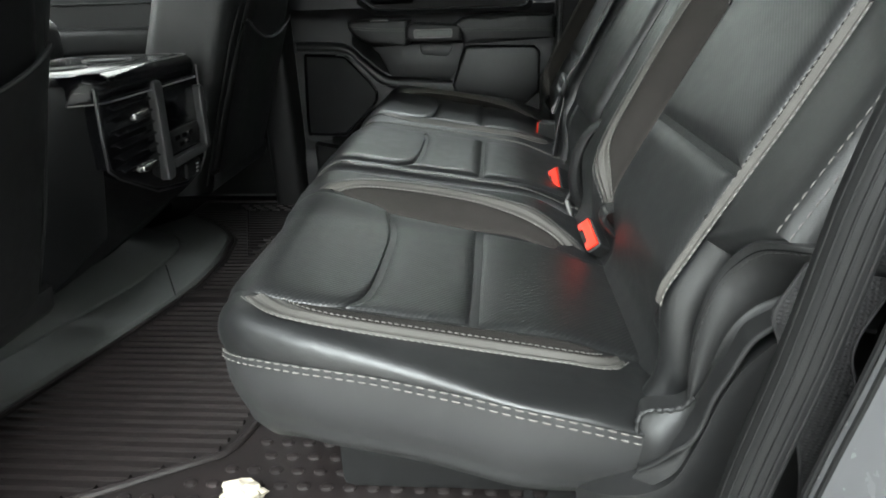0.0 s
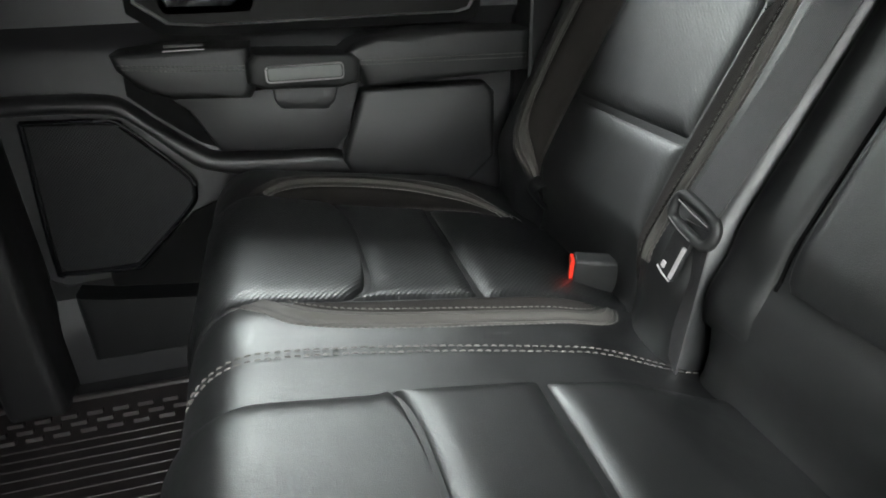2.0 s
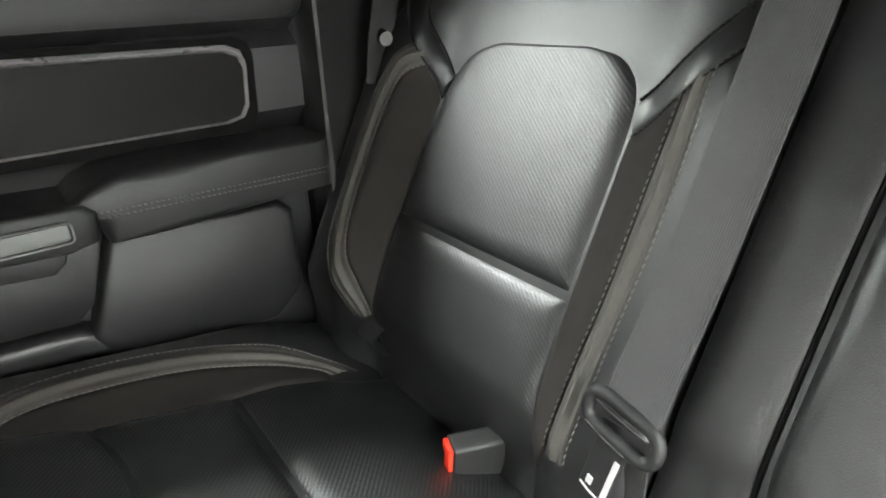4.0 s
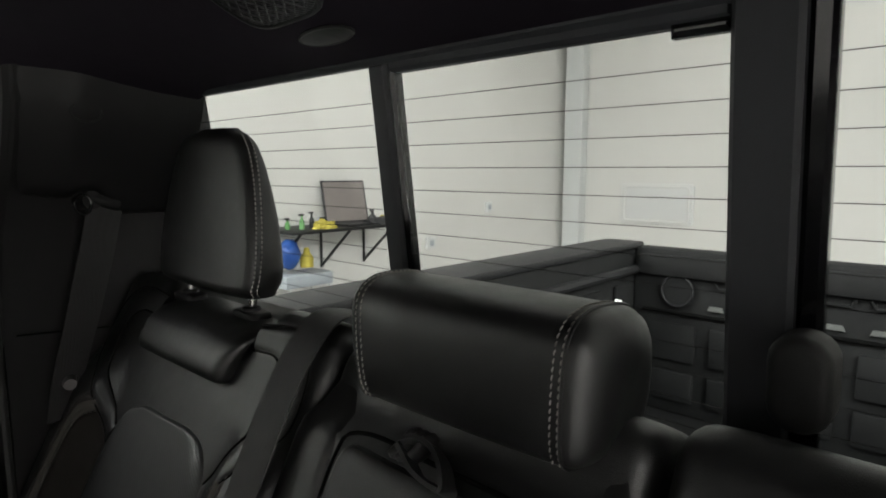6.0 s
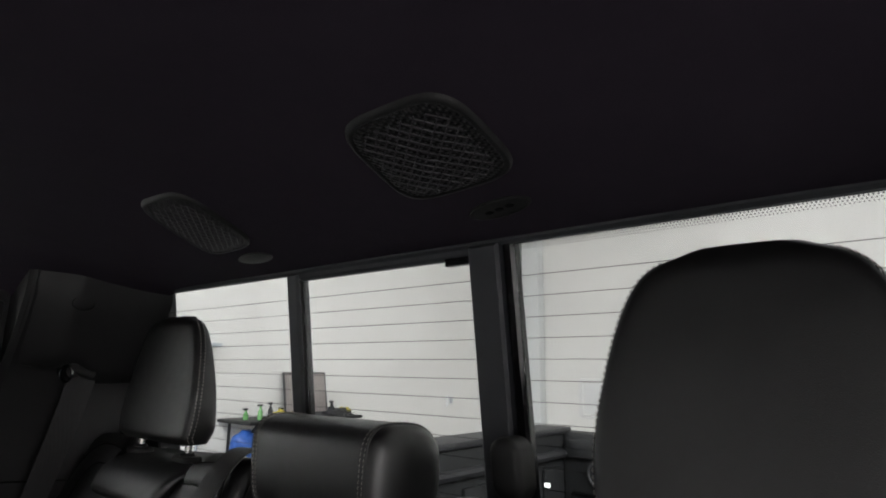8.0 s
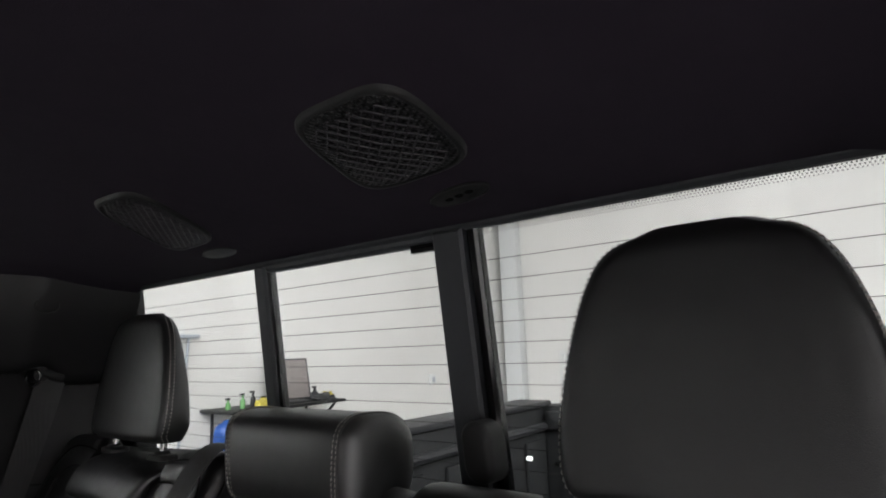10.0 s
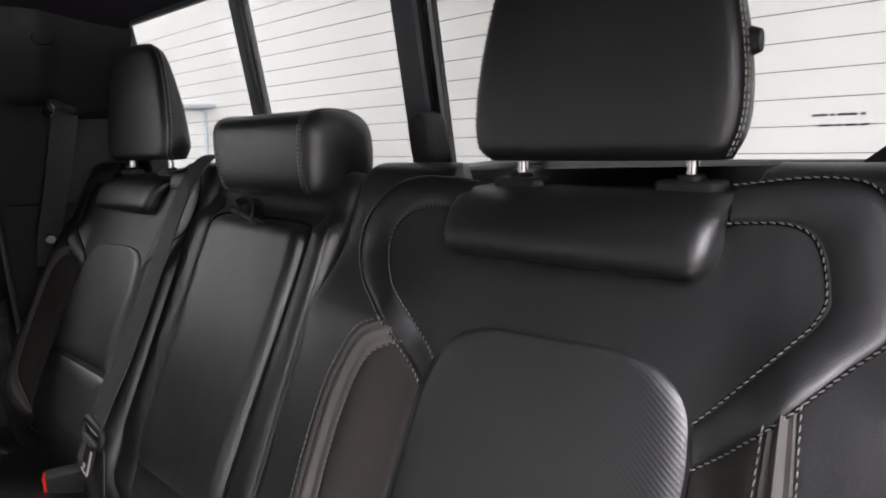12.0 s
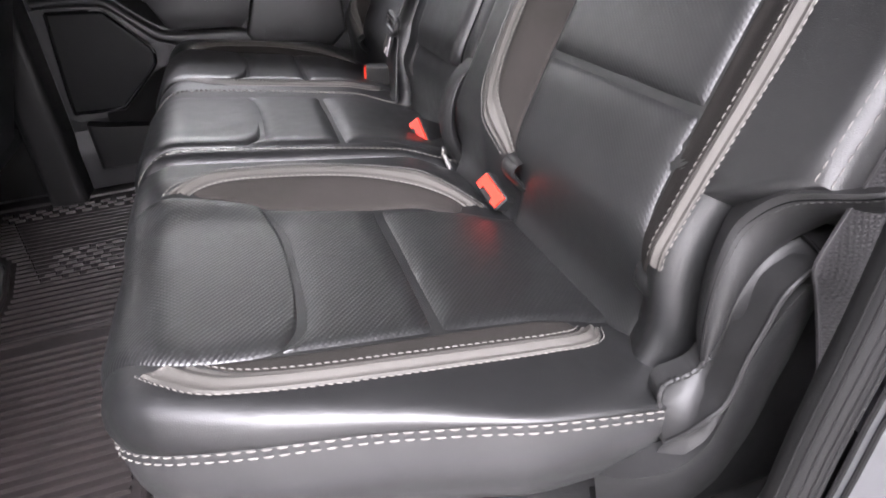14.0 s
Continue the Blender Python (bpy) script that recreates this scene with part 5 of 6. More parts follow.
# gloss insert with a chrome line
bm = bmesh.new()
ins = [(-0.33, 0.985), (-0.29, 0.955), (-0.24, 0.95), (0.14, 0.952), (0.16, 0.957), (0.168, 0.97), (0.172, 1.012), (0.167, 1.026), (0.15, 1.033), (-0.25, 1.042), (-0.3, 1.04), (-0.33, 1.02)]
prism(bm, [(a, b) for a, b in ins], dy(2.03), 0.0, 0.011)
insert = part("door_insert", bm, INSERT, door, "dark grey door insert")
# a plate behind the insert paints the shaded edge around it in matt black
bm = bmesh.new()
prism(bm, [(a + math.copysign(0.016, a + 0.08), b + math.copysign(0.016, b - 0.995)) for a, b in ins], dy(2.03), 0.0, 0.0075)
part("insert_shade", bm, SHADE_BLACK, door, "matt black plate for the shade round the insert")
bm = bmesh.new()
ca, cb = -0.08, 0.995
for k in range(len(ins)):
    (a, b), (c, e) = ins[k], ins[(k + 1) % len(ins)]
    big = lambda p, q: (p + math.copysign(0.005, p - ca), q + math.copysign(0.0032 if q < cb else 0.0075, q - cb))
    (a2, b2), (c2, e2) = big(a, b), big(c, e)
    loft(bm, [[Vector((a, 2.021, b)), Vector(((a + a2) / 2, 2.013, (b + b2) / 2)), Vector((a2, 2.021, b2)), Vector((a2, 2.03, b2)), Vector((a, 2.03, b))], [Vector((c, 2.021, e)), Vector(((c + c2) / 2, 2.013, (e + e2) / 2)), Vector((c2, 2.021, e2)), Vector((c2, 2.03, e2)), Vector((c, 2.03, e))]])
part("chrome_line", bm, BRIGHT, insert, "chrome surround")
bm = bmesh.new()
prism(bm, rounded(-0.3, -0.17, 0.965, 1.015, 0.012), dy(2.022), 0.0, 0.003)
cup = part("handle_cup", bm, PLASTIC, insert)
bm = bmesh.new()
prism(bm, [(-0.29, 0.976), (-0.2, 0.974), (-0.185, 0.985), (-0.19, 0.998), (-0.28, 1.0), (-0.295, 0.99)], dy(2.02), 0.002, 0.018, 0.005)
part("release_lever", bm, GLOSS, insert, "gloss black release lever")
# armrest
bm = bmesh.new()
prism(bm, [(-0.372, 0.92), (-0.308, 0.926), (-0.184, 0.921), (-0.184, 0.86), (-0.192, 0.848), (-0.3, 0.853), (-0.342, 0.872), (-0.368, 0.9)], dy(2.05), 0.0, 0.085, 0.016)
front_arm = part("armrest_front", bm, VINYL, door, "stitched black armrest")
bm = bmesh.new()
prism(bm, [(-0.055, 0.903), (-0.036, 0.917), (-0.012, 0.926), (0.06, 0.931), (0.15, 0.929), (0.248, 0.925), (0.248, 0.862), (0.1, 0.854), (0.03, 0.851), (-0.022, 0.853), (-0.03, 0.88)], dy(2.05), 0.0, 0.094, 0.018)
arm = part("armrest_pad", bm, VINYL, door, "stitched black armrest pad")
for pad_, lines in ((arm, [[(-0.024, 0.8935), (0.1, 0.8915), (0.24, 0.889)], [(-0.024, 0.8875), (0.1, 0.8855), (0.24, 0.883)]]), (front_arm, [[(-0.36, 0.907), (-0.295, 0.901), (-0.195, 0.8965)], [(-0.355, 0.901), (-0.295, 0.895), (-0.195, 0.8905)]])):
    bm = bmesh.new()
    for line in lines:
        stitches(bm, *line_on(dy(1.956 if pad_ is arm else 1.965), line, 0.0012), slant=0.2, thick=0.0006)
    tagged(part("stitching", bm, THREAD_DIM, pad_), kind="stuff")
bm = bmesh.new()
prism(bm, [(-0.193, 0.9), (-0.18, 0.912), (-0.037, 0.905), (-0.027, 0.896), (-0.03, 0.864), (-0.06, 0.857), (-0.175, 0.862), (-0.194, 0.872)], dy(2.05), 0.0, 0.1, 0.012)
grip = part("pull_handle", bm, PLASTIC, door, "black pull handle")
bm = bmesh.new()
prism(bm, rounded(-0.164, -0.057, 0.8745, 0.8925, 0.004), dy(1.952), 0.0, 0.006, 0.002)
part("handle_plate", bm, DUCT, grip, "grey metal-look plate")
bm = bmesh.new()
tube(bm, [Vector((a, 1.946, b)) for a, b in rounded(-0.166, -0.055, 0.8725, 0.8945, 0.005)] + [Vector((-0.055, 1.946, 0.8895))], 0.0013, 6)
part("plate_rim", bm, SATIN, grip)
bm = bmesh.new()
prism(bm, rounded(-0.3, -0.245, 0.91, 0.92, 0.004), lambda a, b, h: Vector((a, 1.985 + (b - 0.915) * 2, 0.925 + h)), 0.0, 0.004, 0.001)
switch = part("window_switch", bm, VINYL, front_arm, "window switch")
bm = bmesh.new()
tube(bm, [(-0.3, 1.967, 0.9215), (-0.272, 1.966, 0.922), (-0.245, 1.967, 0.9215)], 0.001, 6)
part("switch_line", bm, BRIGHT, switch, "thin bright line")
# flat black sheet as painted shade behind the armrest, then lip and pads below
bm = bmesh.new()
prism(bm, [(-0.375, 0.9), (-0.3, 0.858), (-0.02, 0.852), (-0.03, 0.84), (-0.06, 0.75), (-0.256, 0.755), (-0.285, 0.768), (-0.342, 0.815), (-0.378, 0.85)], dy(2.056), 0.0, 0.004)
part("pocket_shade", bm, SHADE_BLACK, door, "flat black sheet for the shade under the armrest")
bm = bmesh.new()
prism(bm, [(-0.312, 0.842), (-0.29, 0.822), (-0.27, 0.782), (-0.256, 0.754), (-0.16, 0.745), (-0.07, 0.74), (-0.046, 0.762), (-0.02, 0.848), (-0.16, 0.85)], dy(2.05), 0.0, 0.014, 0.004)
part("pocket_panel", bm, DOOR_VINYL, door, "smooth dark vinyl panel")
bm = bmesh.new()
prism(bm, [(-0.16, 0.85), (-0.159, 0.829), (-0.149, 0.816), (-0.077, 0.81), (-0.064, 0.822), (-0.057, 0.846)], dy(2.045), 0.0, 0.016, 0.003)
part("pocket_lip", bm, DOOR_PLASTIC, door)
bm = bmesh.new()
prism(bm, [(-0.02, 0.836), (0.006, 0.84), (0.195, 0.834), (0.212, 0.818), (0.214, 0.7), (0.17, 0.66), (-0.03, 0.66), (-0.062, 0.72), (-0.046, 0.765)], dy(2.055), 0.0, 0.035, 0.012)
part("lower_pad", bm, DOOR_VINYL, door, "smooth dark vinyl pad")
bm = bmesh.new()
pad(bm, dy(2.052), [(-0.562, 0.862), (-0.5, 0.861), (-0.415, 0.856), (-0.38, 0.844), (-0.342, 0.809), (-0.282, 0.761), (-0.255, 0.751), (-0.16, 0.743), (-0.07, 0.736), (-0.035, 0.712), (0.05, 0.69)],
    [(-0.562, 0.832), (-0.493, 0.832), (-0.404, 0.824), (-0.368, 0.8), (-0.306, 0.738), (-0.279, 0.722), (-0.223, 0.706), (-0.16, 0.698), (-0.07, 0.69), (-0.02, 0.675), (0.05, 0.655)], 14, 60, puff=0.026, edge=0.014, tuck=0.0)
part("pocket_bolster", bm, DOOR_PLASTIC, door)
# speaker
spk = [(-0.53, 0.822), (-0.411, 0.814), (-0.389, 0.8), (-0.318, 0.72), (-0.309, 0.69), (-0.325, 0.658), (-0.409, 0.58), (-0.434, 0.569), (-0.53, 0.57), (-0.545, 0.59)]
bm = bmesh.new()
prism(bm, spk, dy(2.075), 0.0, 0.03, 0.004)
speaker = part("speaker_grille", bm, MESH_SIDE, door, "black mesh speaker grille")
bm = bmesh.new()
tube(bm, [Vector((a, 2.044, b)) for a, b in curve([*spk, spk[0]], 120)], 0.0048, 8)
part("speaker_rim", bm, GLOSS, speaker, "gloss rim")
# the gloss rim's highlight, drawn as a strip of satin metal
bm = bmesh.new()
tube(bm, [Vector((a, 2.0395, b)) for a, b in curve([(-0.43, 0.8195), (-0.408, 0.818), (-0.386, 0.803), (-0.35, 0.763), (-0.3155, 0.722), (-0.306, 0.7)], 40)], 0.0011, 6)
part("rim_highlight", bm, SATIN, speaker, "thin metal line for the highlight on the rim")
# shade inside the pocket's opening, painted as a flat black sheet
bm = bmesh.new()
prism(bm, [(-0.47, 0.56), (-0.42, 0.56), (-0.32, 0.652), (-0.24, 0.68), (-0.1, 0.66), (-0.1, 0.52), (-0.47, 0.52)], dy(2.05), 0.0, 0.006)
part("pocket_mouth_shade", bm, SHADE_BLACK, door, "flat black sheet for the shade above the map pocket")
bm = bmesh.new()
prism(bm, [(-0.52, 0.545), (-0.48, 0.536), (-0.32, 0.516), (-0.2, 0.52), (0.23, 0.58), (0.23, 0.42), (-0.52, 0.42)], dy(2.07), 0.0, 0.075, 0.014)
part("map_pocket", bm, BLACK_TRIM, door, "black map pocket")
# the lower door's shade, put in as a thin black sheet over the panel
bm = bmesh.new()
prism(bm, [(-0.565, 0.37), (0.2, 0.37), (0.2, 0.6), (-0.2, 0.665), (-0.32, 0.645), (-0.42, 0.553), (-0.54, 0.545), (-0.565, 0.56)], dy(2.05), 0.0, 0.003)
part("lower_shade", bm, BLACK_TRIM, door, "thin black sheet for the shade low on the door")
# window opening of the far door
bm = bmesh.new()
prism(bm, [(0.221, 1.1), (0.224, 1.17), (0.24, 1.34), (0.254, 1.5), (0.28, 1.5), (0.272, 1.1)], dy(2.08), 0.0, 0.08, 0.004)
part("window_frame", bm, TRIM_PLASTIC, door, "charcoal window frame")
bm = bmesh.new()
prism(bm, [(0.23, 1.115), (0.23, 1.18), (0.218, 1.152), (0.2, 1.135), (0.164, 1.124), (0.1, 1.118)], dy(2.06), 0.0, 0.055)
part("window_seal", bm, PLASTIC, door)
bm = bmesh.new()
prism(bm, rounded(-0.57, 0.262, 1.495, 1.56, 0.01), dy(2.08), 0.0, 0.07, 0.01)
part("window_frame", bm, TRIM_PLASTIC, door)
bm = bmesh.new()
prism(bm, [(-0.57, 1.1), (0.26, 1.1), (0.26, 1.54), (-0.57, 1.54)], dy(2.07), 0.0, 0.004)
pane = part("window_pane", bm, GLASS, door, "clear glass pane")
pane.visible_shadow = False
tagged(boxed("wall_pillar_mid", (-0.665, -0.572, 1.96, 2.085, 0.34, 1.5), TRIM_PLASTIC, None, 0.02, seg=3), "charcoal centre pillar trim", "pillar trim", kind="structure")

# ---- near side: door opening, sill, seat side trim ----
def jamb_x(z):
    return 0.06 + 0.165 * sm(0.3, 0.62, z) + 0.03 * sm(0.6, 0.85, z) + 0.16 * sm(0.8, 1.45, z)


near_bm = bmesh.new()
for y0, y1, d0, d1 in ((0.33, 0.36, 0.05, None), (0.36, 0.42, 0.05, 0.1)):
    rings = []
    for k in range(40):
        z = 0.2 + 1.4 * k / 39
        a = jamb_x(z) + d0
        b = 0.66 if d1 is None else jamb_x(z) + d1
        rings.append([Vector((a, y0, z)), Vector((max(b, a + 0.01), y0, z)), Vector((max(b, a + 0.01), y1, z)), Vector((a, y1, z))])
    loft(near_bm, rings)
box(near_bm, -1.9, -0.64, 0.38, 0.42, 0.2, 0.98, 0.004)
box(near_bm, -0.74, -0.64, 0.38, 0.42, 0.98, 1.6, 0.004)
box(near_bm, -1.15, 0.62, 0.38, 0.42, 1.5, 1.6, 0.004)
box(near_bm, -1.9, 0.62, 0.34, 0.5, 0.16, 0.32, 0.02)
tagged(part("wall_near", near_bm, PAINTED), "dark grey painted body side round the door opening", "wall", kind="structure")
seal = thing("door_seal", (0.3, 0.42, 0.33), "black rubber door seal along the opening", "seal")
bm = bmesh.new()
tube(bm, [(jamb_x(z) + 0.008, 0.425, z) for z in (1.5 - 1.17 * k / 30 for k in range(31))] + [(0.0, 0.425, 0.325), (-0.6, 0.425, 0.325)], 0.017, 12)
part("rubber", bm, SEAL, seal)
for k in range(6):
    a = radians(185 + 22 * k)
    bm = bmesh.new()
    tube(bm, [(jamb_x(z) + 0.008 + 0.0165 * math.cos(a), 0.425 + 0.0168 * math.sin(a), z) for z in (1.4 - 1.05 * i / 30 for i in range(31))], 0.0011, 6)
    part("rib", bm, SEAL, seal)
for k in range(7):
    bm = bmesh.new()
    tube(bm, [(jamb_x(z) + 0.045 + 0.004 * k, 0.418 - 0.007 * k, z) for z in (1.3 - 0.95 * i / 24 for i in range(25))], 0.0022, 6)
    part("rib", bm, SEAL, seal)
tagged(boxed("wall_pillar_near", (0.36, 0.58, 0.42, 0.47, 0.5, 1.5), TRIM_PLASTIC, None, 0.02), "charcoal plastic pillar trim", "pillar trim", kind="structure")

wing = thing("seat_side_trim", (0.25, 0.5, 0.5), "charcoal moulded trim beside the seat", "trim")
FLAP_L = [(0.335, 0.456, 0.823), (0.295, 0.461, 0.831), (0.268, 0.471, 0.831), (0.255, 0.488, 0.827), (0.249, 0.507, 0.819), (0.2445, 0.523, 0.804), (0.239, 0.534, 0.785), (0.232, 0.535, 0.765), (0.2265, 0.535, 0.74), (0.2245, 0.535, 0.712), (0.2255, 0.535, 0.685), (0.229, 0.535, 0.66), (0.233, 0.533, 0.648)]
FLAP_R = [(0.345, 0.464, 0.806), (0.315, 0.468, 0.81), (0.3, 0.479, 0.802), (0.294, 0.497, 0.793), (0.287, 0.508, 0.782), (0.277, 0.516, 0.77), (0.262, 0.519, 0.757), (0.25, 0.52, 0.74), (0.2425, 0.521, 0.718), (0.2385, 0.522, 0.694), (0.235, 0.523, 0.678), (0.231, 0.525, 0.664), (0.228, 0.527, 0.652)]
MOULD_IN = [(0.37, 0.521, 0.769), (0.305, 0.521, 0.777), (0.282, 0.521, 0.77), (0.262, 0.521, 0.756), (0.25, 0.521, 0.739), (0.2425, 0.522, 0.717), (0.2385, 0.523, 0.693), (0.231, 0.525, 0.666), (0.222, 0.527, 0.652), (0.207, 0.527, 0.649), (0.193, 0.526, 0.649), (0.185, 0.524, 0.643), (0.184, 0.521, 0.625)]
MOULD_RIM = [(0.34, 0.488, 0.755), (0.3, 0.488, 0.766), (0.28, 0.488, 0.765), (0.266, 0.488, 0.758), (0.2515, 0.488, 0.743), (0.241, 0.488, 0.715), (0.2315, 0.488, 0.69), (0.2255, 0.488, 0.662), (0.218, 0.488, 0.645), (0.209, 0.491, 0.634), (0.2, 0.497, 0.618), (0.193, 0.504, 0.605), (0.186, 0.51, 0.594)]
LOW_EDGE = [(0.222, 0.489, 0.64), (0.212, 0.49, 0.612), (0.197, 0.495, 0.592), (0.181, 0.503, 0.572), (0.166, 0.51, 0.553)]
BOLSTER_UP = [(0.31, 0.488, 0.755), (0.28, 0.488, 0.751), (0.261, 0.488, 0.734), (0.246, 0.488, 0.712), (0.236, 0.488, 0.6875), (0.229, 0.488, 0.66), (0.221, 0.488, 0.632), (0.21, 0.488, 0.604), (0.19, 0.489, 0.588), (0.169, 0.495, 0.578), (0.15, 0.51, 0.565), (0.135, 0.535, 0.55)]
BOLSTER_LOW = [(0.34, 0.51, 0.73), (0.325, 0.51, 0.715), (0.313, 0.51, 0.7), (0.31, 0.51, 0.678), (0.305, 0.51, 0.65), (0.296, 0.51, 0.62), (0.287, 0.51, 0.581), (0.274, 0.51, 0.549), (0.25, 0.51, 0.51), (0.21, 0.515, 0.48), (0.18, 0.53, 0.462), (0.15, 0.55, 0.45)]


def strip_between(bm, one, two, bulge, back_one, back_two, n=70, m=14):
    """A moulded strip between two lines in space, its edges turned in by the two offsets."""
    rows = []
    for a, b in zip(curve(one, n), curve(two, n)):
        row = [a + Vector(back_one), a + Vector(back_one) * 0.25]
        for i in range(m):
            s = i / (m - 1)
            row.append(a.lerp(b, s) + Vector(bulge) * math.sin(math.pi * s) ** 0.7)
        rows.append(row + [b + Vector(back_two) * 0.25, b + Vector(back_two)])
    grid(bm, rows)


bm = bmesh.new()
strip_between(bm, FLAP_L, FLAP_R, (-0.0035, -0.006, 0.001), (0.016, 0.022, 0), (0.004, 0.016, 0))
flap = part("side_flap", bm, VINYL, wing, "stitched dark vinyl flap")
bm = bmesh.new()
places = [a.lerp(b, 0.22) + Vector((-0.0023, -0.0045, 0.001)) for a, b in zip(curve(FLAP_L, 240), curve(FLAP_R, 240))]
stitches(bm, places, [Vector((-0.5, -0.85, 0.15))] * 240, long=0.0036, pitch=0.0052, thick=0.0005)
tagged(part("stitching", bm, THREAD_DARK, flap), kind="stuff")
bm = bmesh.new()
tube(bm, [a.lerp(b, 0.13) + Vector((-0.0012, -0.0028, 0)) for a, b in zip(curve(FLAP_L, 60), curve(FLAP_R, 60))], 0.0009, 6)
part("seam", bm, SHADE_BLACK, flap, "dark seam")
bm = bmesh.new()
strip_between(bm, MOULD_IN, MOULD_RIM, (0.003, 0.004, -0.003), (0.004, 0.02, 0), (0.004, 0.03, -0.002))
moulding = part("moulding", bm, VINYL, wing, "smooth S-shaped side moulding")
bm = bmesh.new()
tube(bm, [Vector(q) for q in curve(MOULD_RIM, 60)], 0.0024, 8)
part("rim_bead", bm, VINYL, moulding)
bm = bmesh.new()
rows = []
for k, (a, b) in enumerate(zip(curve(MOULD_RIM[8:], 24), curve(LOW_EDGE, 24))):
    rows.append([a.lerp(b, i / 7) + Vector((0.0015, 0.003, 0)) * math.sin(math.pi * i / 7) for i in range(8)] + [b + Vector((0.01, 0.03, 0))])
grid(bm, rows)
part("lower_face", bm, VINYL, moulding)
bm = bmesh.new()
line = curve(MOULD_IN[7:], 44)
for k in range(44):
    line[k] += Vector((0, -0.001, 0.0006 * math.sin(k * 1.9)))
tube(bm, line, [0.0024 + 0.0005 * math.sin(k * 1.3 + 0.6) for k in range(44)], 8)
part("piped_corner", bm, VINYL, moulding, "puckered fabric edge")
bm = bmesh.new()
tube(bm, [(0.288, 0.519, 0.7745), (0.287, 0.504, 0.7715), (0.285, 0.4885, 0.7675)], 0.0012, 6)
part("joint", bm, SHADE_BLACK, moulding, "dark joint")
bm = bmesh.new()
strip_between(bm, BOLSTER_UP, BOLSTER_LOW, (0.0, -0.006, 0.002), (0.004, 0.03, 0), (0.02, 0.04, 0), m=18)
part("bolster", bm, VINYL, wing)
bm = bmesh.new()
box(bm, 0.262, 0.4, 0.545, 0.565, 0.42, 0.78, 0.01)
part("backing", bm, PLASTIC, wing)

# front end of the cab
front_door = thing("door_3", (-1.2, 2.06, 0.4), "black front door trim with a long armrest", "car door", kind="structure")
boxed("door_panel", (-1.85, -0.67, 2.04, 2.085, 0.36, 1.1), BLACK_TRIM, front_door, 0.01)
boxed("armrest", (-1.6, -0.75, 1.96, 2.05, 0.84, 0.92), BLACK_TRIM, front_door, 0.02, seg=3)
boxed("trim_line", (-1.6, -0.72, 2.03, 2.042, 0.99, 0.996), VINYL, front_door, 0.002)
tagged(boxed("wall_front", (-1.95, -1.9, 0.38, 2.12, 0.28, 1.05), PLASTIC, None, 0.01), "black dashboard wall", "wall", kind="structure")

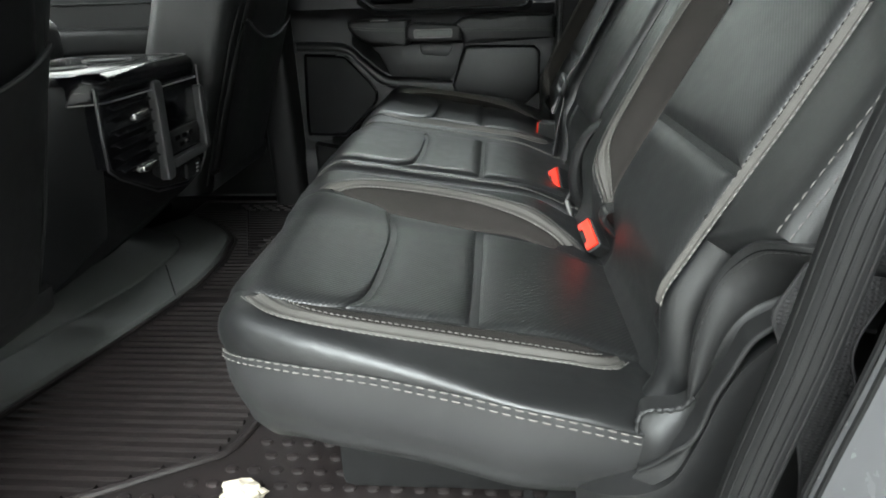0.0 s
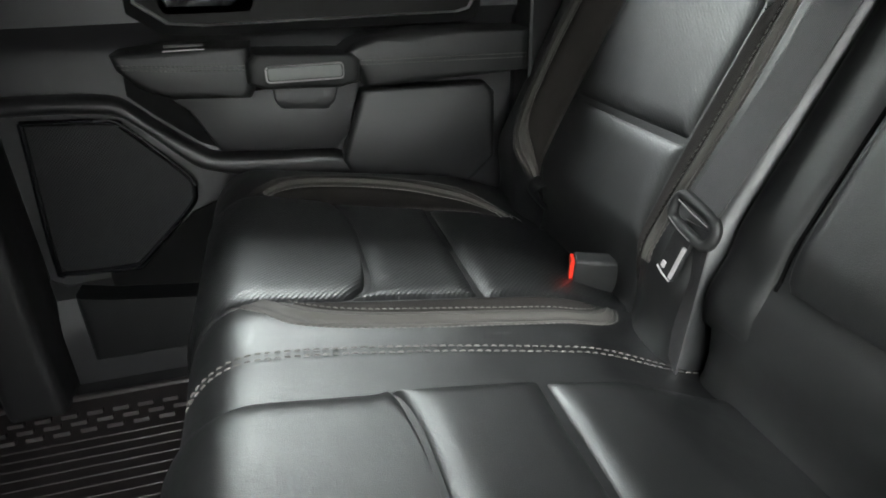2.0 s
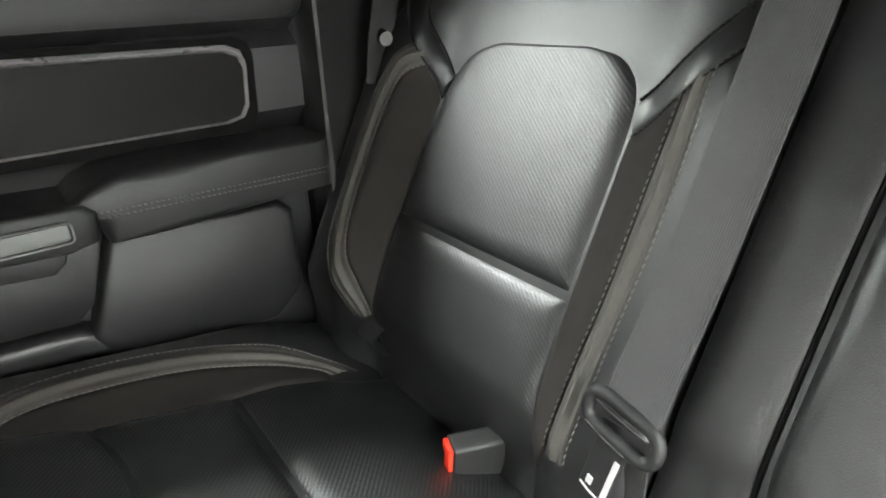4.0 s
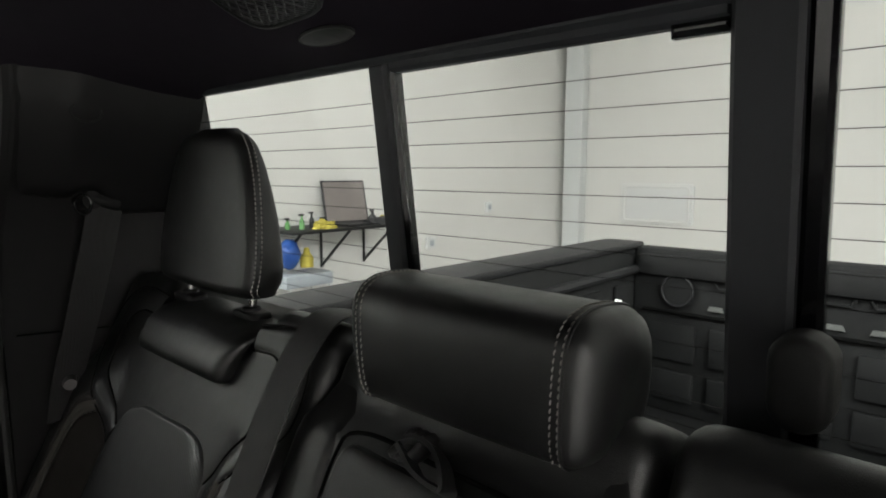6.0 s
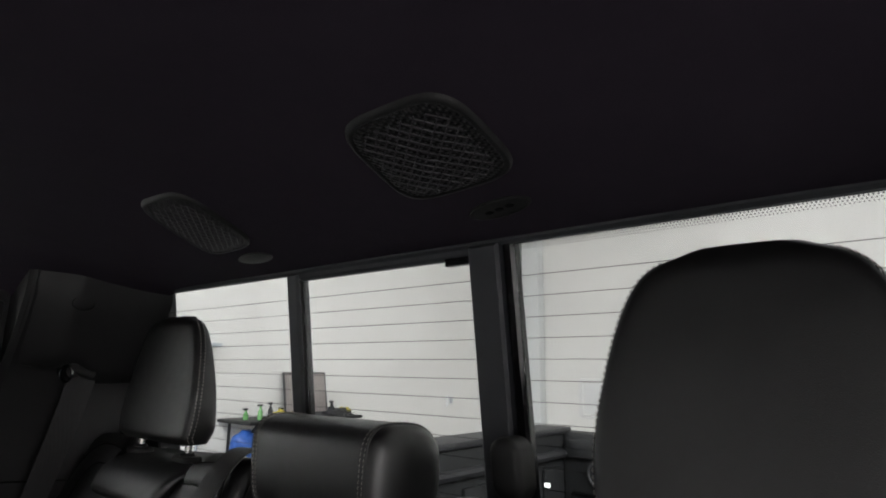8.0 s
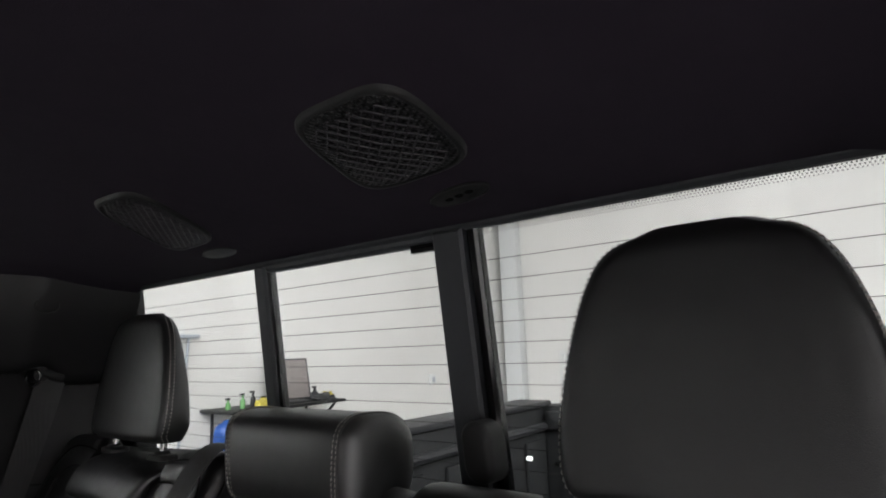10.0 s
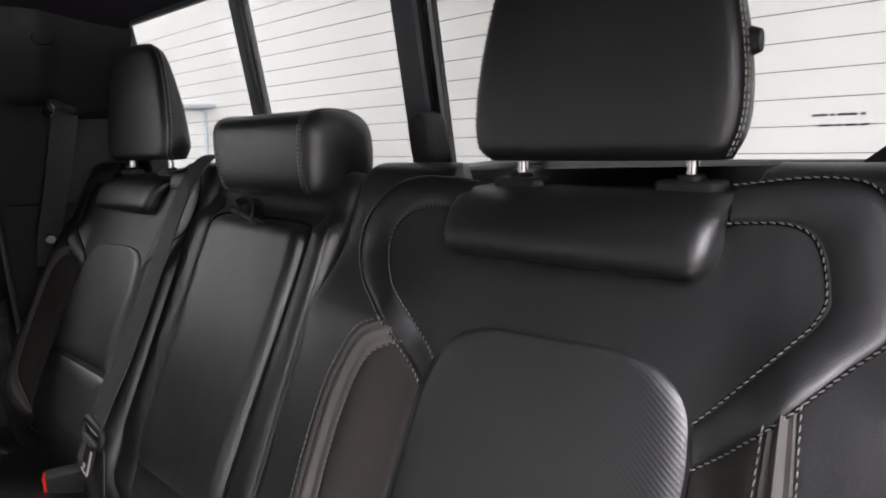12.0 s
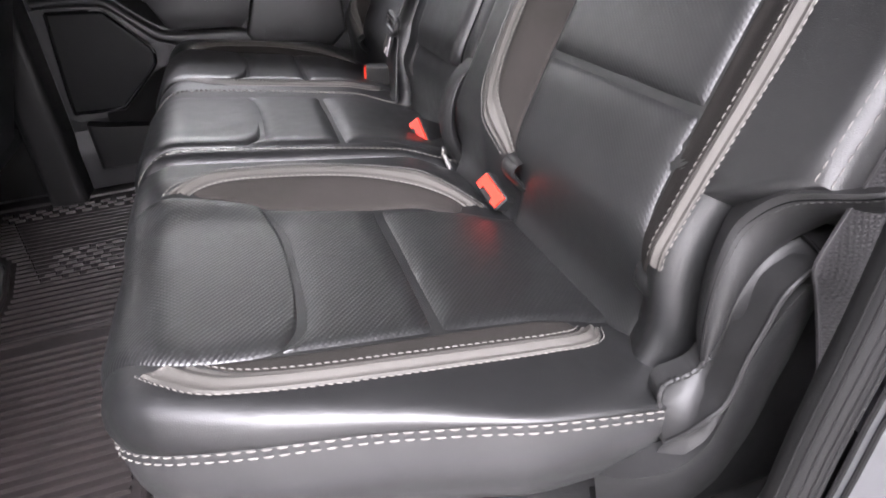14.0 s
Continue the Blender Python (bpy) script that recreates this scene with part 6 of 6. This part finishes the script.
# ---- front seats and console ----
def front_seat(name, yc, xo, label):
    ob = thing(name, (-0.85, yc, 0.4), label, "car seat", "front seats")

    def put(u, z, h):
        """h towards the rear bench."""
        return Vector((xo - 0.715 + 0.36 * (z - 0.58) + h, yc + u, z))
    bm = bmesh.new()
    rings = []
    for k in range(34):
        t = k / 33
        z = 0.53 + 0.75 * t
        half = 0.232 - 0.03 * sm(0.65, 1.0, t) - 0.012 * sm(0.2, 0.0, t)
        f = math.sqrt(max(0.02, 1 - max(0, (t - 0.86) / 0.14) ** 2))
        ring = []
        for i in range(36):
            a = 2 * math.pi * i / 36
            ca, sa = math.cos(a), math.sin(a)
            ring.append(put(half * (0.75 + 0.25 * f) * math.copysign(abs(sa) ** 0.4, sa), z, 0.115 * f * math.copysign(abs(ca) ** 0.5, ca) - 0.062))
        rings.append(ring)
    loft(bm, rings)
    back = part("backrest", bm, LEATHER, ob)
    bm = bmesh.new()
    pad(bm, lambda a, b, h: put(a, b, 0.052 + h), [(-0.165, 0.54), (-0.175, 0.7), (-0.165, 0.9), (-0.145, 1.05), (-0.12, 1.12)], [(0.165, 0.54), (0.175, 0.7), (0.165, 0.9), (0.145, 1.05), (0.12, 1.12)], 24, 30, puff=0.012, edge=0.04, tuck=0.012)
    shell = part("back_panel", bm, BLACK_TRIM, back, "black vinyl back panel")
    bm = bmesh.new()
    rows = []
    for i in range(25):
        u = -0.168 + 0.336 * i / 24
        mouth = 0.9 + 0.05 * (abs(u) / 0.168) ** 2
        rows.append([put(u, 0.57 + (mouth - 0.57) * k / 15, 0.062 + 0.016 * math.sin(math.pi * i / 24) ** 0.5 * (0.4 + 0.6 * k / 15)) for k in range(16)] + [put(u, mouth - 0.004, 0.054), put(u, mouth - 0.05, 0.05)])
    grid(bm, rows)
    pocket = part("map_pocket", bm, LEATHER, back, "sagging black map pocket")
    bm = bmesh.new()
    tube(bm, [put(-0.168 + 0.336 * i / 24, 0.9 + 0.05 * abs(2 * i / 24 - 1) ** 2, 0.063 + 0.016 * math.sin(math.pi * i / 24) ** 0.5) for i in range(25)], 0.0035, 8)
    part("pocket_hem", bm, VINYL, pocket, "rolled hem")
    bm = bmesh.new()
    rows = []
    for i in range(21):
        u = -0.2 + 0.4 * i / 20
        rows.append([put(u, z, h) for z, h in ((0.585, 0.05), (0.58, 0.062), (0.545, 0.068), (0.532, 0.062), (0.53, 0.03))])
    grid(bm, rows)
    part("foot_bar", bm, SKIRT, back, "smooth dark grey plastic bar")
    for s in (-1, 1):
        bm = bmesh.new()
        tube(bm, [put(s * u, z, h) for u, z, h in ((0.19, 0.55, 0.045), (0.198, 0.7, 0.045), (0.19, 0.9, 0.042), (0.165, 1.08, 0.04))], 0.003, 6)
        part("piping", bm, VINYL, back)
    bm = bmesh.new()
    box(bm, xo - 1.3, xo - 0.84, yc - 0.25, yc + 0.25, 0.5, 0.66, 0.05, 4)
    part("seat", bm, LEATHER, ob)
    bm = bmesh.new()
    box(bm, xo - 1.3, xo - 1.0, yc - 0.21, yc + 0.21, 0.43, 0.5, 0.01)
    part("seat_frame", bm, PLASTIC, ob)
    for s in (-0.2, 0.2):
        bm = bmesh.new()
        box(bm, xo - 1.3, xo - 1.02, yc + s - 0.02, yc + s + 0.02, 0.34, 0.42, 0.008)
        part("rail", bm, PLASTIC, ob)
    bm = bmesh.new()
    rings = []
    for k in range(14):
        t = k / 13
        f = math.sqrt(max(0.03, 1 - abs(2 * t - 1) ** 5))
        rings.append([put(0.13 * (0.8 + 0.2 * f) * math.copysign(abs(math.sin(a)) ** 0.5, math.sin(a)), 1.29 + 0.19 * t, 0.05 * f * math.copysign(abs(math.cos(a)) ** 0.6, math.cos(a)) - 0.05) for a in (2 * math.pi * i / 28 for i in range(28))])
    loft(bm, rings)
    part("head_restraint", bm, LEATHER, ob)
    return ob


front_seat("front_seat", 0.7, 0.0, "black leather front seat with a map pocket")
front_seat("front_seat", 1.73, 0.0, "black leather front seat with a map pocket")

console = thing("centre_console", (-0.85, 1.25, FLOOR), "black centre console with rear air vents and cup holders", "console")
CX = -0.6
def con(y, z, h=0.0):
    """A place on the console's rear face, h towards the rear."""
    y, z = y - 0.02, 0.86 - (0.86 - z) * 0.87
    return Vector((CX + 0.048 * (z - 0.86) + h - 0.15 * max(0, 0.66 - z), y, z))


bm = bmesh.new()
rings = []
for x, top in ((-1.7, 0.88), (-1.3, 0.88), (-0.66, 0.872), (-0.615, 0.868)):
    ring = []
    for y, z in ((1.12, 0.36), (1.08, 0.5), (1.06, 0.6), (1.046, 0.73), (1.047, 0.84), (1.055, top), (1.41, top), (1.418, 0.84), (1.412, 0.7), (1.4, 0.6), (1.39, 0.5), (1.36, 0.36)):
        xx = x if x < -0.7 else x - 0.35 * max(0, 0.7 - z) - 1.1 * max(0, 0.58 - z)
        ring.append(Vector((xx, y, z)))
    rings.append(ring)
loft(bm, rings)
part("housing", bm, BLACK_TRIM, console)
bm = bmesh.new()
prism(bm, [(1.068, 0.865), (1.064, 0.79), (1.065, 0.711), (1.09, 0.688), (1.21, 0.619), (1.34, 0.592), (1.395, 0.606), (1.42, 0.64), (1.432, 0.68), (1.437, 0.86)], lambda a, b, h: con(a, b, h), -0.02, 0.006, 0.006)
bezel = part("rear_bezel", bm, GLOSS, console, "gloss black bezel")
bm = bmesh.new()
tube(bm, [con(a, b, 0.004) for a, b in ((1.064, 0.868), (1.06, 0.79), (1.06, 0.709), (1.087, 0.684), (1.208, 0.614), (1.34, 0.587), (1.398, 0.601), (1.425, 0.637), (1.437, 0.68), (1.441, 0.866))], 0.0018, 6)
part("bezel_line", bm, SATIN, bezel, "satin metal outline")
for k in range(6):
    z = 0.83 - 0.025 * k
    bm = bmesh.new()
    box(bm, -0.012, 0.012, -0.062, 0.062, -0.002, 0.002, 0.001, m=Matrix.Translation(con(1.15, z, 0.006)) @ pose(0, 0, 0, 0, 25, 0))
    part("vent_slat", bm, GLOSS, bezel)
for z in (0.8, 0.69):
    bm = bmesh.new()
    prism(bm, rounded(1.135, 1.185, z - 0.008, z + 0.008, 0.005), lambda a, b, h: con(a, b, h), 0.01, 0.026, 0.004)
    part("vent_tab", bm, CHROME, bezel, "chrome vent tab")
bm = bmesh.new()
prism(bm, rounded(1.222, 1.25, 0.635, 0.858, 0.008), lambda a, b, h: con(a, b, h), 0.0, 0.022, 0.005)
part("divider", bm, CONSOLE_GREY, bezel, "grey divider")
bm = bmesh.new()
prism(bm, rounded(1.405, 1.425, 0.66, 0.82, 0.008), lambda a, b, h: con(a, b, h), 0.0, 0.022, 0.005)
part("divider", bm, CONSOLE_GREY, bezel, "grey divider")
bm = bmesh.new()
prism(bm, rounded(1.25, 1.405, 0.655, 0.675, 0.006), lambda a, b, h: con(a, b, h), 0.0, 0.022, 0.005)
part("divider", bm, CONSOLE_GREY, bezel, "grey divider")
bm = bmesh.new()
prism(bm, rounded(1.262, 1.395, 0.75, 0.835, 0.01), lambda a, b, h: con(a, b, h), 0.003, 0.0085, 0.002)
part("storage_slot", bm, GLOSS, bezel)
bm = bmesh.new()
prism(bm, rounded(1.265, 1.395, 0.682, 0.735, 0.006), lambda a, b, h: con(a, b, h), 0.003, 0.012, 0.003)
sockets = part("socket_panel", bm, PLASTIC, bezel, "socket panel")
for y, z in ((1.295, 0.716), (1.325, 0.716), (1.355, 0.716), (1.31, 0.698), (1.34, 0.698)):
    bm = bmesh.new()
    prism(bm, rounded(y - 0.01, y + 0.01, z - 0.005, z + 0.005, 0.002, 2), lambda a, b, h: con(a, b, h), 0.011, 0.0135)
    part("socket", bm, CHROME, sockets, "metal-edged socket")
bm = bmesh.new()
prism(bm, rounded(1.32, 1.385, 0.603, 0.645, 0.008), lambda a, b, h: con(a, b, h), 0.0, 0.012, 0.004)
switch = part("switch", bm, PLASTIC, bezel, "heater switch")
for z in (0.612, 0.622, 0.632):
    bm = bmesh.new()
    prism(bm, rounded(1.36, 1.37, z - 0.002, z + 0.002, 0.001, 2), lambda a, b, h: con(a, b, h), 0.0115, 0.013)
    part("mark", bm, WHITE, switch)
bm = bmesh.new()
prism(bm, rounded(-0.86, -0.6, 1.05, 1.415, 0.03), lambda a, b, h: Vector((a, b, 0.872 + h)), 0.0, 0.018, 0.008)
top = part("holder_tray", bm, GLOSS, console, "gloss black cup holder tray")
bm = bmesh.new()
tube(bm, [Vector((a, b, 0.888)) for a, b in rounded(-0.858, -0.602, 1.052, 1.413, 0.03)] + [Vector((-0.602, 1.383, 0.888))], 0.003, 6)
part("tray_rim", bm, SATIN, top, "satin metal rim")
for y in (1.15, 1.3):
    bm = bmesh.new()
    rows = []
    for r, z in ((0.047, 0.8905), (0.043, 0.893), (0.039, 0.8905), (0.037, 0.884), (0.036, 0.8815)):
        rows.append([Vector((-0.72 + r * math.cos(2 * math.pi * i / 28), y + r * math.sin(2 * math.pi * i / 28), z)) for i in range(28)])
    loft(bm, rows)
    part("cup_holder", bm, PLASTIC, top, "black cup holder ring")
bm = bmesh.new()
box(bm, -1.35, -0.88, 1.08, 1.42, 0.88, 0.97, 0.03, 4)
part("armrest_lid", bm, DOOR_VINYL, console, "grey-black armrest lid")

bm = bmesh.new()
rows = []
for k in range(31):
    t = k / 30
    y = 1.028 + 0.396 * t
    back = 0.05 * max(0.0, abs(2 * t - 1) - 0.8) ** 2 / 0.04
    rows.append([Vector((x - back, y, z)) for x, z in ((-0.64, 0.886), (-0.618, 0.8905), (-0.598, 0.889), (-0.586, 0.88), (-0.5835, 0.868), (-0.586, 0.85), (-0.592, 0.842), (-0.62, 0.84))])
grid(bm, rows)
part("brow", bm, GLOSS, console, "rounded gloss black brow over the vents")
bm = bmesh.new()
tube(bm, [Vector((-0.586 - 0.05 * max(0.0, abs(2 * t - 1) - 0.8) ** 2 / 0.04, 1.028 + 0.396 * t, 0.843)) for t in (k / 30 for k in range(31))], 0.0016, 6)
part("brow_line", bm, SATIN, console, "thin satin line")

# ---- cargo bed behind the window ----
bed = thing("truck_bed", (1.55, 1.25, 0.2), "black lined open truck bed with a closed tailgate", "truck bed")
bm = bmesh.new()
box(bm, 0.68, 2.42, 0.4, 2.1, 0.28, 0.4, 0.01)
part("bed_floor", bm, LINER, bed)
for y0, y1 in ((0.36, 0.5), (2.0, 2.14)):
    bm = bmesh.new()
    box(bm, 0.68, 2.42, y0, y1, 0.4, 1.05, 0.015)
    side = part("bed_side", bm, LINER, bed)
    bm = bmesh.new()
    box(bm, 0.68, 2.44, y0 - 0.015, y1 + 0.015, 1.05, 1.075, 0.01)
    part("rail_cap", bm, FRAME, side, "black rail cap")
    inner = y1 if y0 < 1 else y0
    s = 1 if y0 < 1 else -1
    for k in range(6):
        x = 0.85 + 0.27 * k
        bm = bmesh.new()
        box(bm, x, x + 0.15, min(inner, inner + s * 0.02), max(inner, inner + s * 0.02), 0.45, 0.92, 0.012)
        part("rib", bm, LINER, side)
    bm = bmesh.new()
    tube(bm, [(0.75, inner + s * 0.02, 0.97), (2.35, inner + s * 0.02, 0.97)], 0.018, 8)
    part("tie_rail", bm, FRAME, side)
bm = bmesh.new()
box(bm, 2.38, 2.46, 0.5, 2.0, 0.4, 1.06, 0.02)
gate = part("tailgate", bm, LINER, bed, "black lined tailgate")
for z0, z1, n in ((0.46, 0.58, 6), (0.62, 0.77, 6)):
    for k in range(n):
        y = 0.58 + 0.232 * k
        bm = bmesh.new()
        box(bm, 2.362, 2.385, y, y + 0.18, z0, z1, 0.01)
        part("gate_rib", bm, LINER, gate)
bm = bmesh.new()
box(bm, 2.35, 2.385, 0.53, 1.97, 0.955, 1.035, 0.012)
part("gate_ledge", bm, LINER, gate)
bm = bmesh.new()
tube(bm, [(2.372, 0.55, 0.812), (2.372, 1.25, 0.812), (2.372, 1.95, 0.812)], 0.008, 8)
part("gate_groove", bm, SHADE_BLACK, gate, "dark groove")
for k in range(9):
    y = 0.665 + 0.126 * k
    bm = bmesh.new()
    prism(bm, [(y - 0.03, 0.838), (y + 0.03, 0.838), (y + 0.022, 0.856), (y - 0.022, 0.856)], lambda a, b, h: Vector((2.38 - h, a, b)), 0.0, 0.012, 0.003)
    part("gate_slot", bm, DUCT, gate, "pale slot edge")
for k in range(7):
    y = 0.66 + 0.16 * k
    bm = bmesh.new()
    tube(bm, [(2.372, y - 0.06, 0.95), (2.37, y - 0.045, 0.925), (2.37, y + 0.045, 0.925), (2.372, y + 0.06, 0.95)], 0.006, 6)
    part("gate_scallop", bm, LINER, gate)
for y in (0.684, 1.816):
    bm = bmesh.new()
    tube(bm, [(2.372, y, 0.9), (2.366, y, 0.9)], [0.062, 0.058], 28)
    disc = part("latch_disc", bm, LINER, gate)
    bm = bmesh.new()
    tube(bm, [Vector((2.366, y + 0.06 * math.cos(a), 0.9 + 0.06 * math.sin(a))) for a in (2 * math.pi * i / 32 for i in range(33))], 0.006, 8)
    part("disc_rim", bm, FRAME, disc)
lamp = thing("cargo_lamp", (2.2, 1.97, 0.86), "small bright cargo lamp in the bed side", "lamp")
bm = bmesh.new()
tube(bm, [(2.2, 1.985, 0.86), (2.2, 1.965, 0.86)], 0.009, 14)
part("lens", bm, material("lamp_glow", (1, 1, 0.95), 0.4, emit=1.5), lamp, "lit white lens")

# ---- garage ----
GROUND = -0.42
tagged(boxed("wall_underbody", (-1.8, 2.38, 0.55, 1.95, GROUND, 0.28), SHADE_BLACK, None, 0.02), "dark underside of the truck", "wall", kind="structure")
tagged(boxed("ground", (-8.0, 7.2, -4.2, 5.4, GROUND - 0.2, GROUND), CONCRETE, None, 0), "grey concrete garage floor", "floor", kind="structure")
tagged(boxed("wall_garage_back", (6.9, 7.1, -4.2, 5.4, GROUND, 4.0), WALL, None, 0), "white garage wall", "wall", kind="structure")
tagged(boxed("wall_garage_side", (-8.0, 6.9, 5.05, 5.25, GROUND, 4.0), WALL, None, 0), "white garage wall", "wall", kind="structure")
tagged(boxed("wall_garage_near", (-8.0, 6.9, -4.2, -4.0, GROUND, 4.0), WALL, None, 0), "white garage wall", "wall", kind="structure")
tagged(boxed("wall_garage_front", (-8.2, -8.0, -4.2, 5.4, GROUND, 4.0), WALL, None, 0), "white garage wall", "wall", kind="structure")
tagged(boxed("ceiling_garage", (-8.0, 7.1, -4.2, 5.4, 4.0, 4.2), WALL, None, 0), "white garage ceiling", "ceiling", kind="structure")
column = thing("steel_column", (6.82, 4.85, GROUND), "pale blue-grey steel column at the wall", "column")
bm = bmesh.new()
box(bm, 6.74, 6.895, 4.72, 4.96, GROUND, 4.0, 0.01)
part("post", bm, POST, column)
wallbox = thing("wall_panel", (6.88, 3.81, 0.98), "pale grey framed panel on the wall", "panel")
bm = bmesh.new()
prism(bm, rounded(-0.43, 0.43, -0.235, 0.235, 0.04), lambda a, b, h: Vector((6.9 - h, 3.81 + a, 0.985 + b)), 0.0, 0.03, 0.01)
face = part("panel", bm, WHITE, wallbox)
bm = bmesh.new()
tube(bm, [Vector((6.868, 3.81 + a, 0.985 + b)) for a, b in rounded(-0.38, 0.38, -0.2, 0.2, 0.04)] + [Vector((6.868, 4.19, 1.145))], 0.012, 6)
part("groove", bm, WALL, face)

sign = thing("wall_sign", (6.88, 4.0, 3.35), "dark grey lettering painted high on the white wall", "sign")
letters = bpy.data.curves.new("letters", "FONT")
letters.body, letters.size, letters.extrude = "www.", 0.53, 0.004
flat = new("letters", letters)
shape = bpy.data.meshes.new_from_object(flat.evaluated_get(bpy.context.evaluated_depsgraph_get()))
bpy.data.objects.remove(flat)
for v in shape.vertices:
    v.co = Vector((6.892 - v.co.z, 4.58 - v.co.x, 3.305 + v.co.y))
shape.materials.append(FRAME)
text = new("letters", shape)
text.parent = sign
text.matrix_parent_inverse = Matrix.Translation(-sign.location)
pipe = thing("wall_pipe", (2.36, 5.03, 0.8), "thin grey pipe with a flat bracket on the garage wall", "pipe")
bm = bmesh.new()
tube(bm, [(2.388, 5.03, 1.48), (2.36, 5.03, 1.1), (2.326, 5.03, 0.6)], 0.012, 8)
part("pipe", bm, BIN, pipe)
boxed("bracket", (2.17, 2.46, 4.99, 5.048, 1.47, 1.5), BIN, pipe, 0.006)
shelf = thing("wall_desk", (3.05, 4.85, 0.89), "dark wall-mounted desk on metal brackets", "desk")
boxed("desk_top", (2.5, 3.6, 4.6, 5.05, 0.9, 0.925), PLASTIC, shelf, 0.006)
for x in (2.6, 3.06, 3.52):
    bm = bmesh.new()
    tube(bm, [(x, 4.65, 0.9), (x, 5.03, 0.58)], 0.012, 6)
    tube(bm, [(x, 5.035, 0.9), (x, 5.035, 0.56)], 0.012, 6)
    part("bracket", bm, FRAME, shelf, "black metal bracket")
for x, z, w in ((4.38, 0.65, 0.06), (5.31, 0.97, 0.05)):
    outlet = thing("wall_outlet", (x, 5.04, z), "small pale outlet box on the white garage wall", "outlet", "outlets")
    boxed("box", (x - w, x + w, 5.015, 5.048, z - 0.06, z + 0.06), WHITE, outlet, 0.008)
    boxed("socket", (x - w * 0.5, x + w * 0.5, 5.008, 5.016, z - 0.03, z + 0.03), BIN, outlet, 0.003)
laptop = thing("laptop", (3.15, 4.8, 0.925), "open dark laptop with a lit screen on the desk", "laptop")
boxed("keyboard", (3.04, 3.4, 4.65, 4.9, 0.926, 0.942), FRAME, laptop, 0.004)
lid = boxed("lid", (-0.2, 0.2, -0.006, 0.006, 0.0, 0.36), FRAME, laptop, 0.003, m=pose(3.22, 4.88, 0.93, -14, 0, -10))
boxed("screen", (-0.185, 0.185, -0.0095, -0.0065, 0.02, 0.345), SCREEN, lid, 0, "lit screen", m=pose(3.22, 4.88, 0.93, -14, 0, -10))
for k, (x, y, r, h, c) in enumerate(((2.68, 4.75, 0.02, 0.1, GREEN), (2.6, 4.82, 0.02, 0.07, GREEN), (2.79, 4.78, 0.02, 0.11, FRAME), (2.85, 4.72, 0.03, 0.07, BEIGE), (3.42, 4.8, 0.03, 0.1, FRAME))):
    bottle = thing("bottle", (x, y, 0.925), "small spray bottle on the desk", "bottle", "bottles")
    bm = bmesh.new()
    tube(bm, [(x, y, 0.925), (x, y, 0.925 + h * 0.6), (x, y, 0.925 + h * 0.75), (x, y, 0.925 + h)], [r, r, r * 0.45, r * 0.4], 14)
    part("body", bm, c, bottle)
    boxed("trigger", (x - 0.025, x + 0.015, y - 0.01, y + 0.01, 0.925 + h, 0.94 + h), FRAME, bottle, 0.004)
for x, y, w in ((2.84, 4.68, 0.1), (3.4, 4.7, 0.14), (3.52, 4.75, 0.07)):
    rag = thing("cloth", (x, y, 0.925), "crumpled cloth on the desk", "cloth", "cloths")
    bm = bmesh.new()
    bmesh.ops.create_icosphere(bm, subdivisions=3, radius=1)
    for v in bm.verts:
        n = noise.noise(v.co * 2.3 + Vector((x, y, 0)))
        v.co = Vector((x + v.co.x * w * (1 + 0.4 * n), y + v.co.y * w * 0.6 * (1 + 0.4 * n), 0.926 + max(0, v.co.z) * 0.05 * (1 + n)))
    part("folds", bm, YELLOW if w < 0.11 else FRAME, rag)
cart = thing("utility_cart", (2.6, 4.8, GROUND), "pale utility cart holding cleaning things", "cart")
boxed("bin", (2.46, 2.88, 4.64, 4.9, 0.5, 0.6), BIN, cart, 0.02, "pale plastic bin")
for x in (2.5, 2.86):
    for y in (4.66, 4.9):
        bm = bmesh.new()
        tube(bm, [(x, y, GROUND), (x, y, 0.51)], 0.014, 8)
        part("leg", bm, WHITE, cart)
bucket = thing("blue_bag", (2.55, 4.75, 0.65), "bright blue plastic bag in the bin", "bag")
bm = bmesh.new()
bmesh.ops.create_icosphere(bm, subdivisions=3, radius=1)
for v in bm.verts:
    n = noise.noise(v.co * 1.8)
    v.co = Vector((2.55 + v.co.x * 0.09 * (1 + 0.3 * n), 4.75 + v.co.y * 0.1, 0.75 + v.co.z * 0.11 * (1 + 0.2 * n)))
part("folds", bm, BLUE, bucket)
jug = thing("yellow_jug", (2.64, 4.7, 0.65), "yellow plastic jug in the bin", "jug")
bm = bmesh.new()
tube(bm, [(2.68, 4.7, 0.645), (2.68, 4.7, 0.72), (2.68, 4.7, 0.75), (2.68, 4.7, 0.79)], [0.05, 0.05, 0.025, 0.02], 14)
part("body", bm, YELLOW, jug)
for lx, ly, watts in LAMPS:
    fixture = thing("tube_fixture", (lx, ly, 3.75), "white ceiling light fixture", "ceiling light", "ceiling lights")
    boxed("housing", (lx - 1.65, lx + 1.65, ly - 0.8, ly + 0.8, 3.74, 4.0), WHITE, fixture, 0.01)
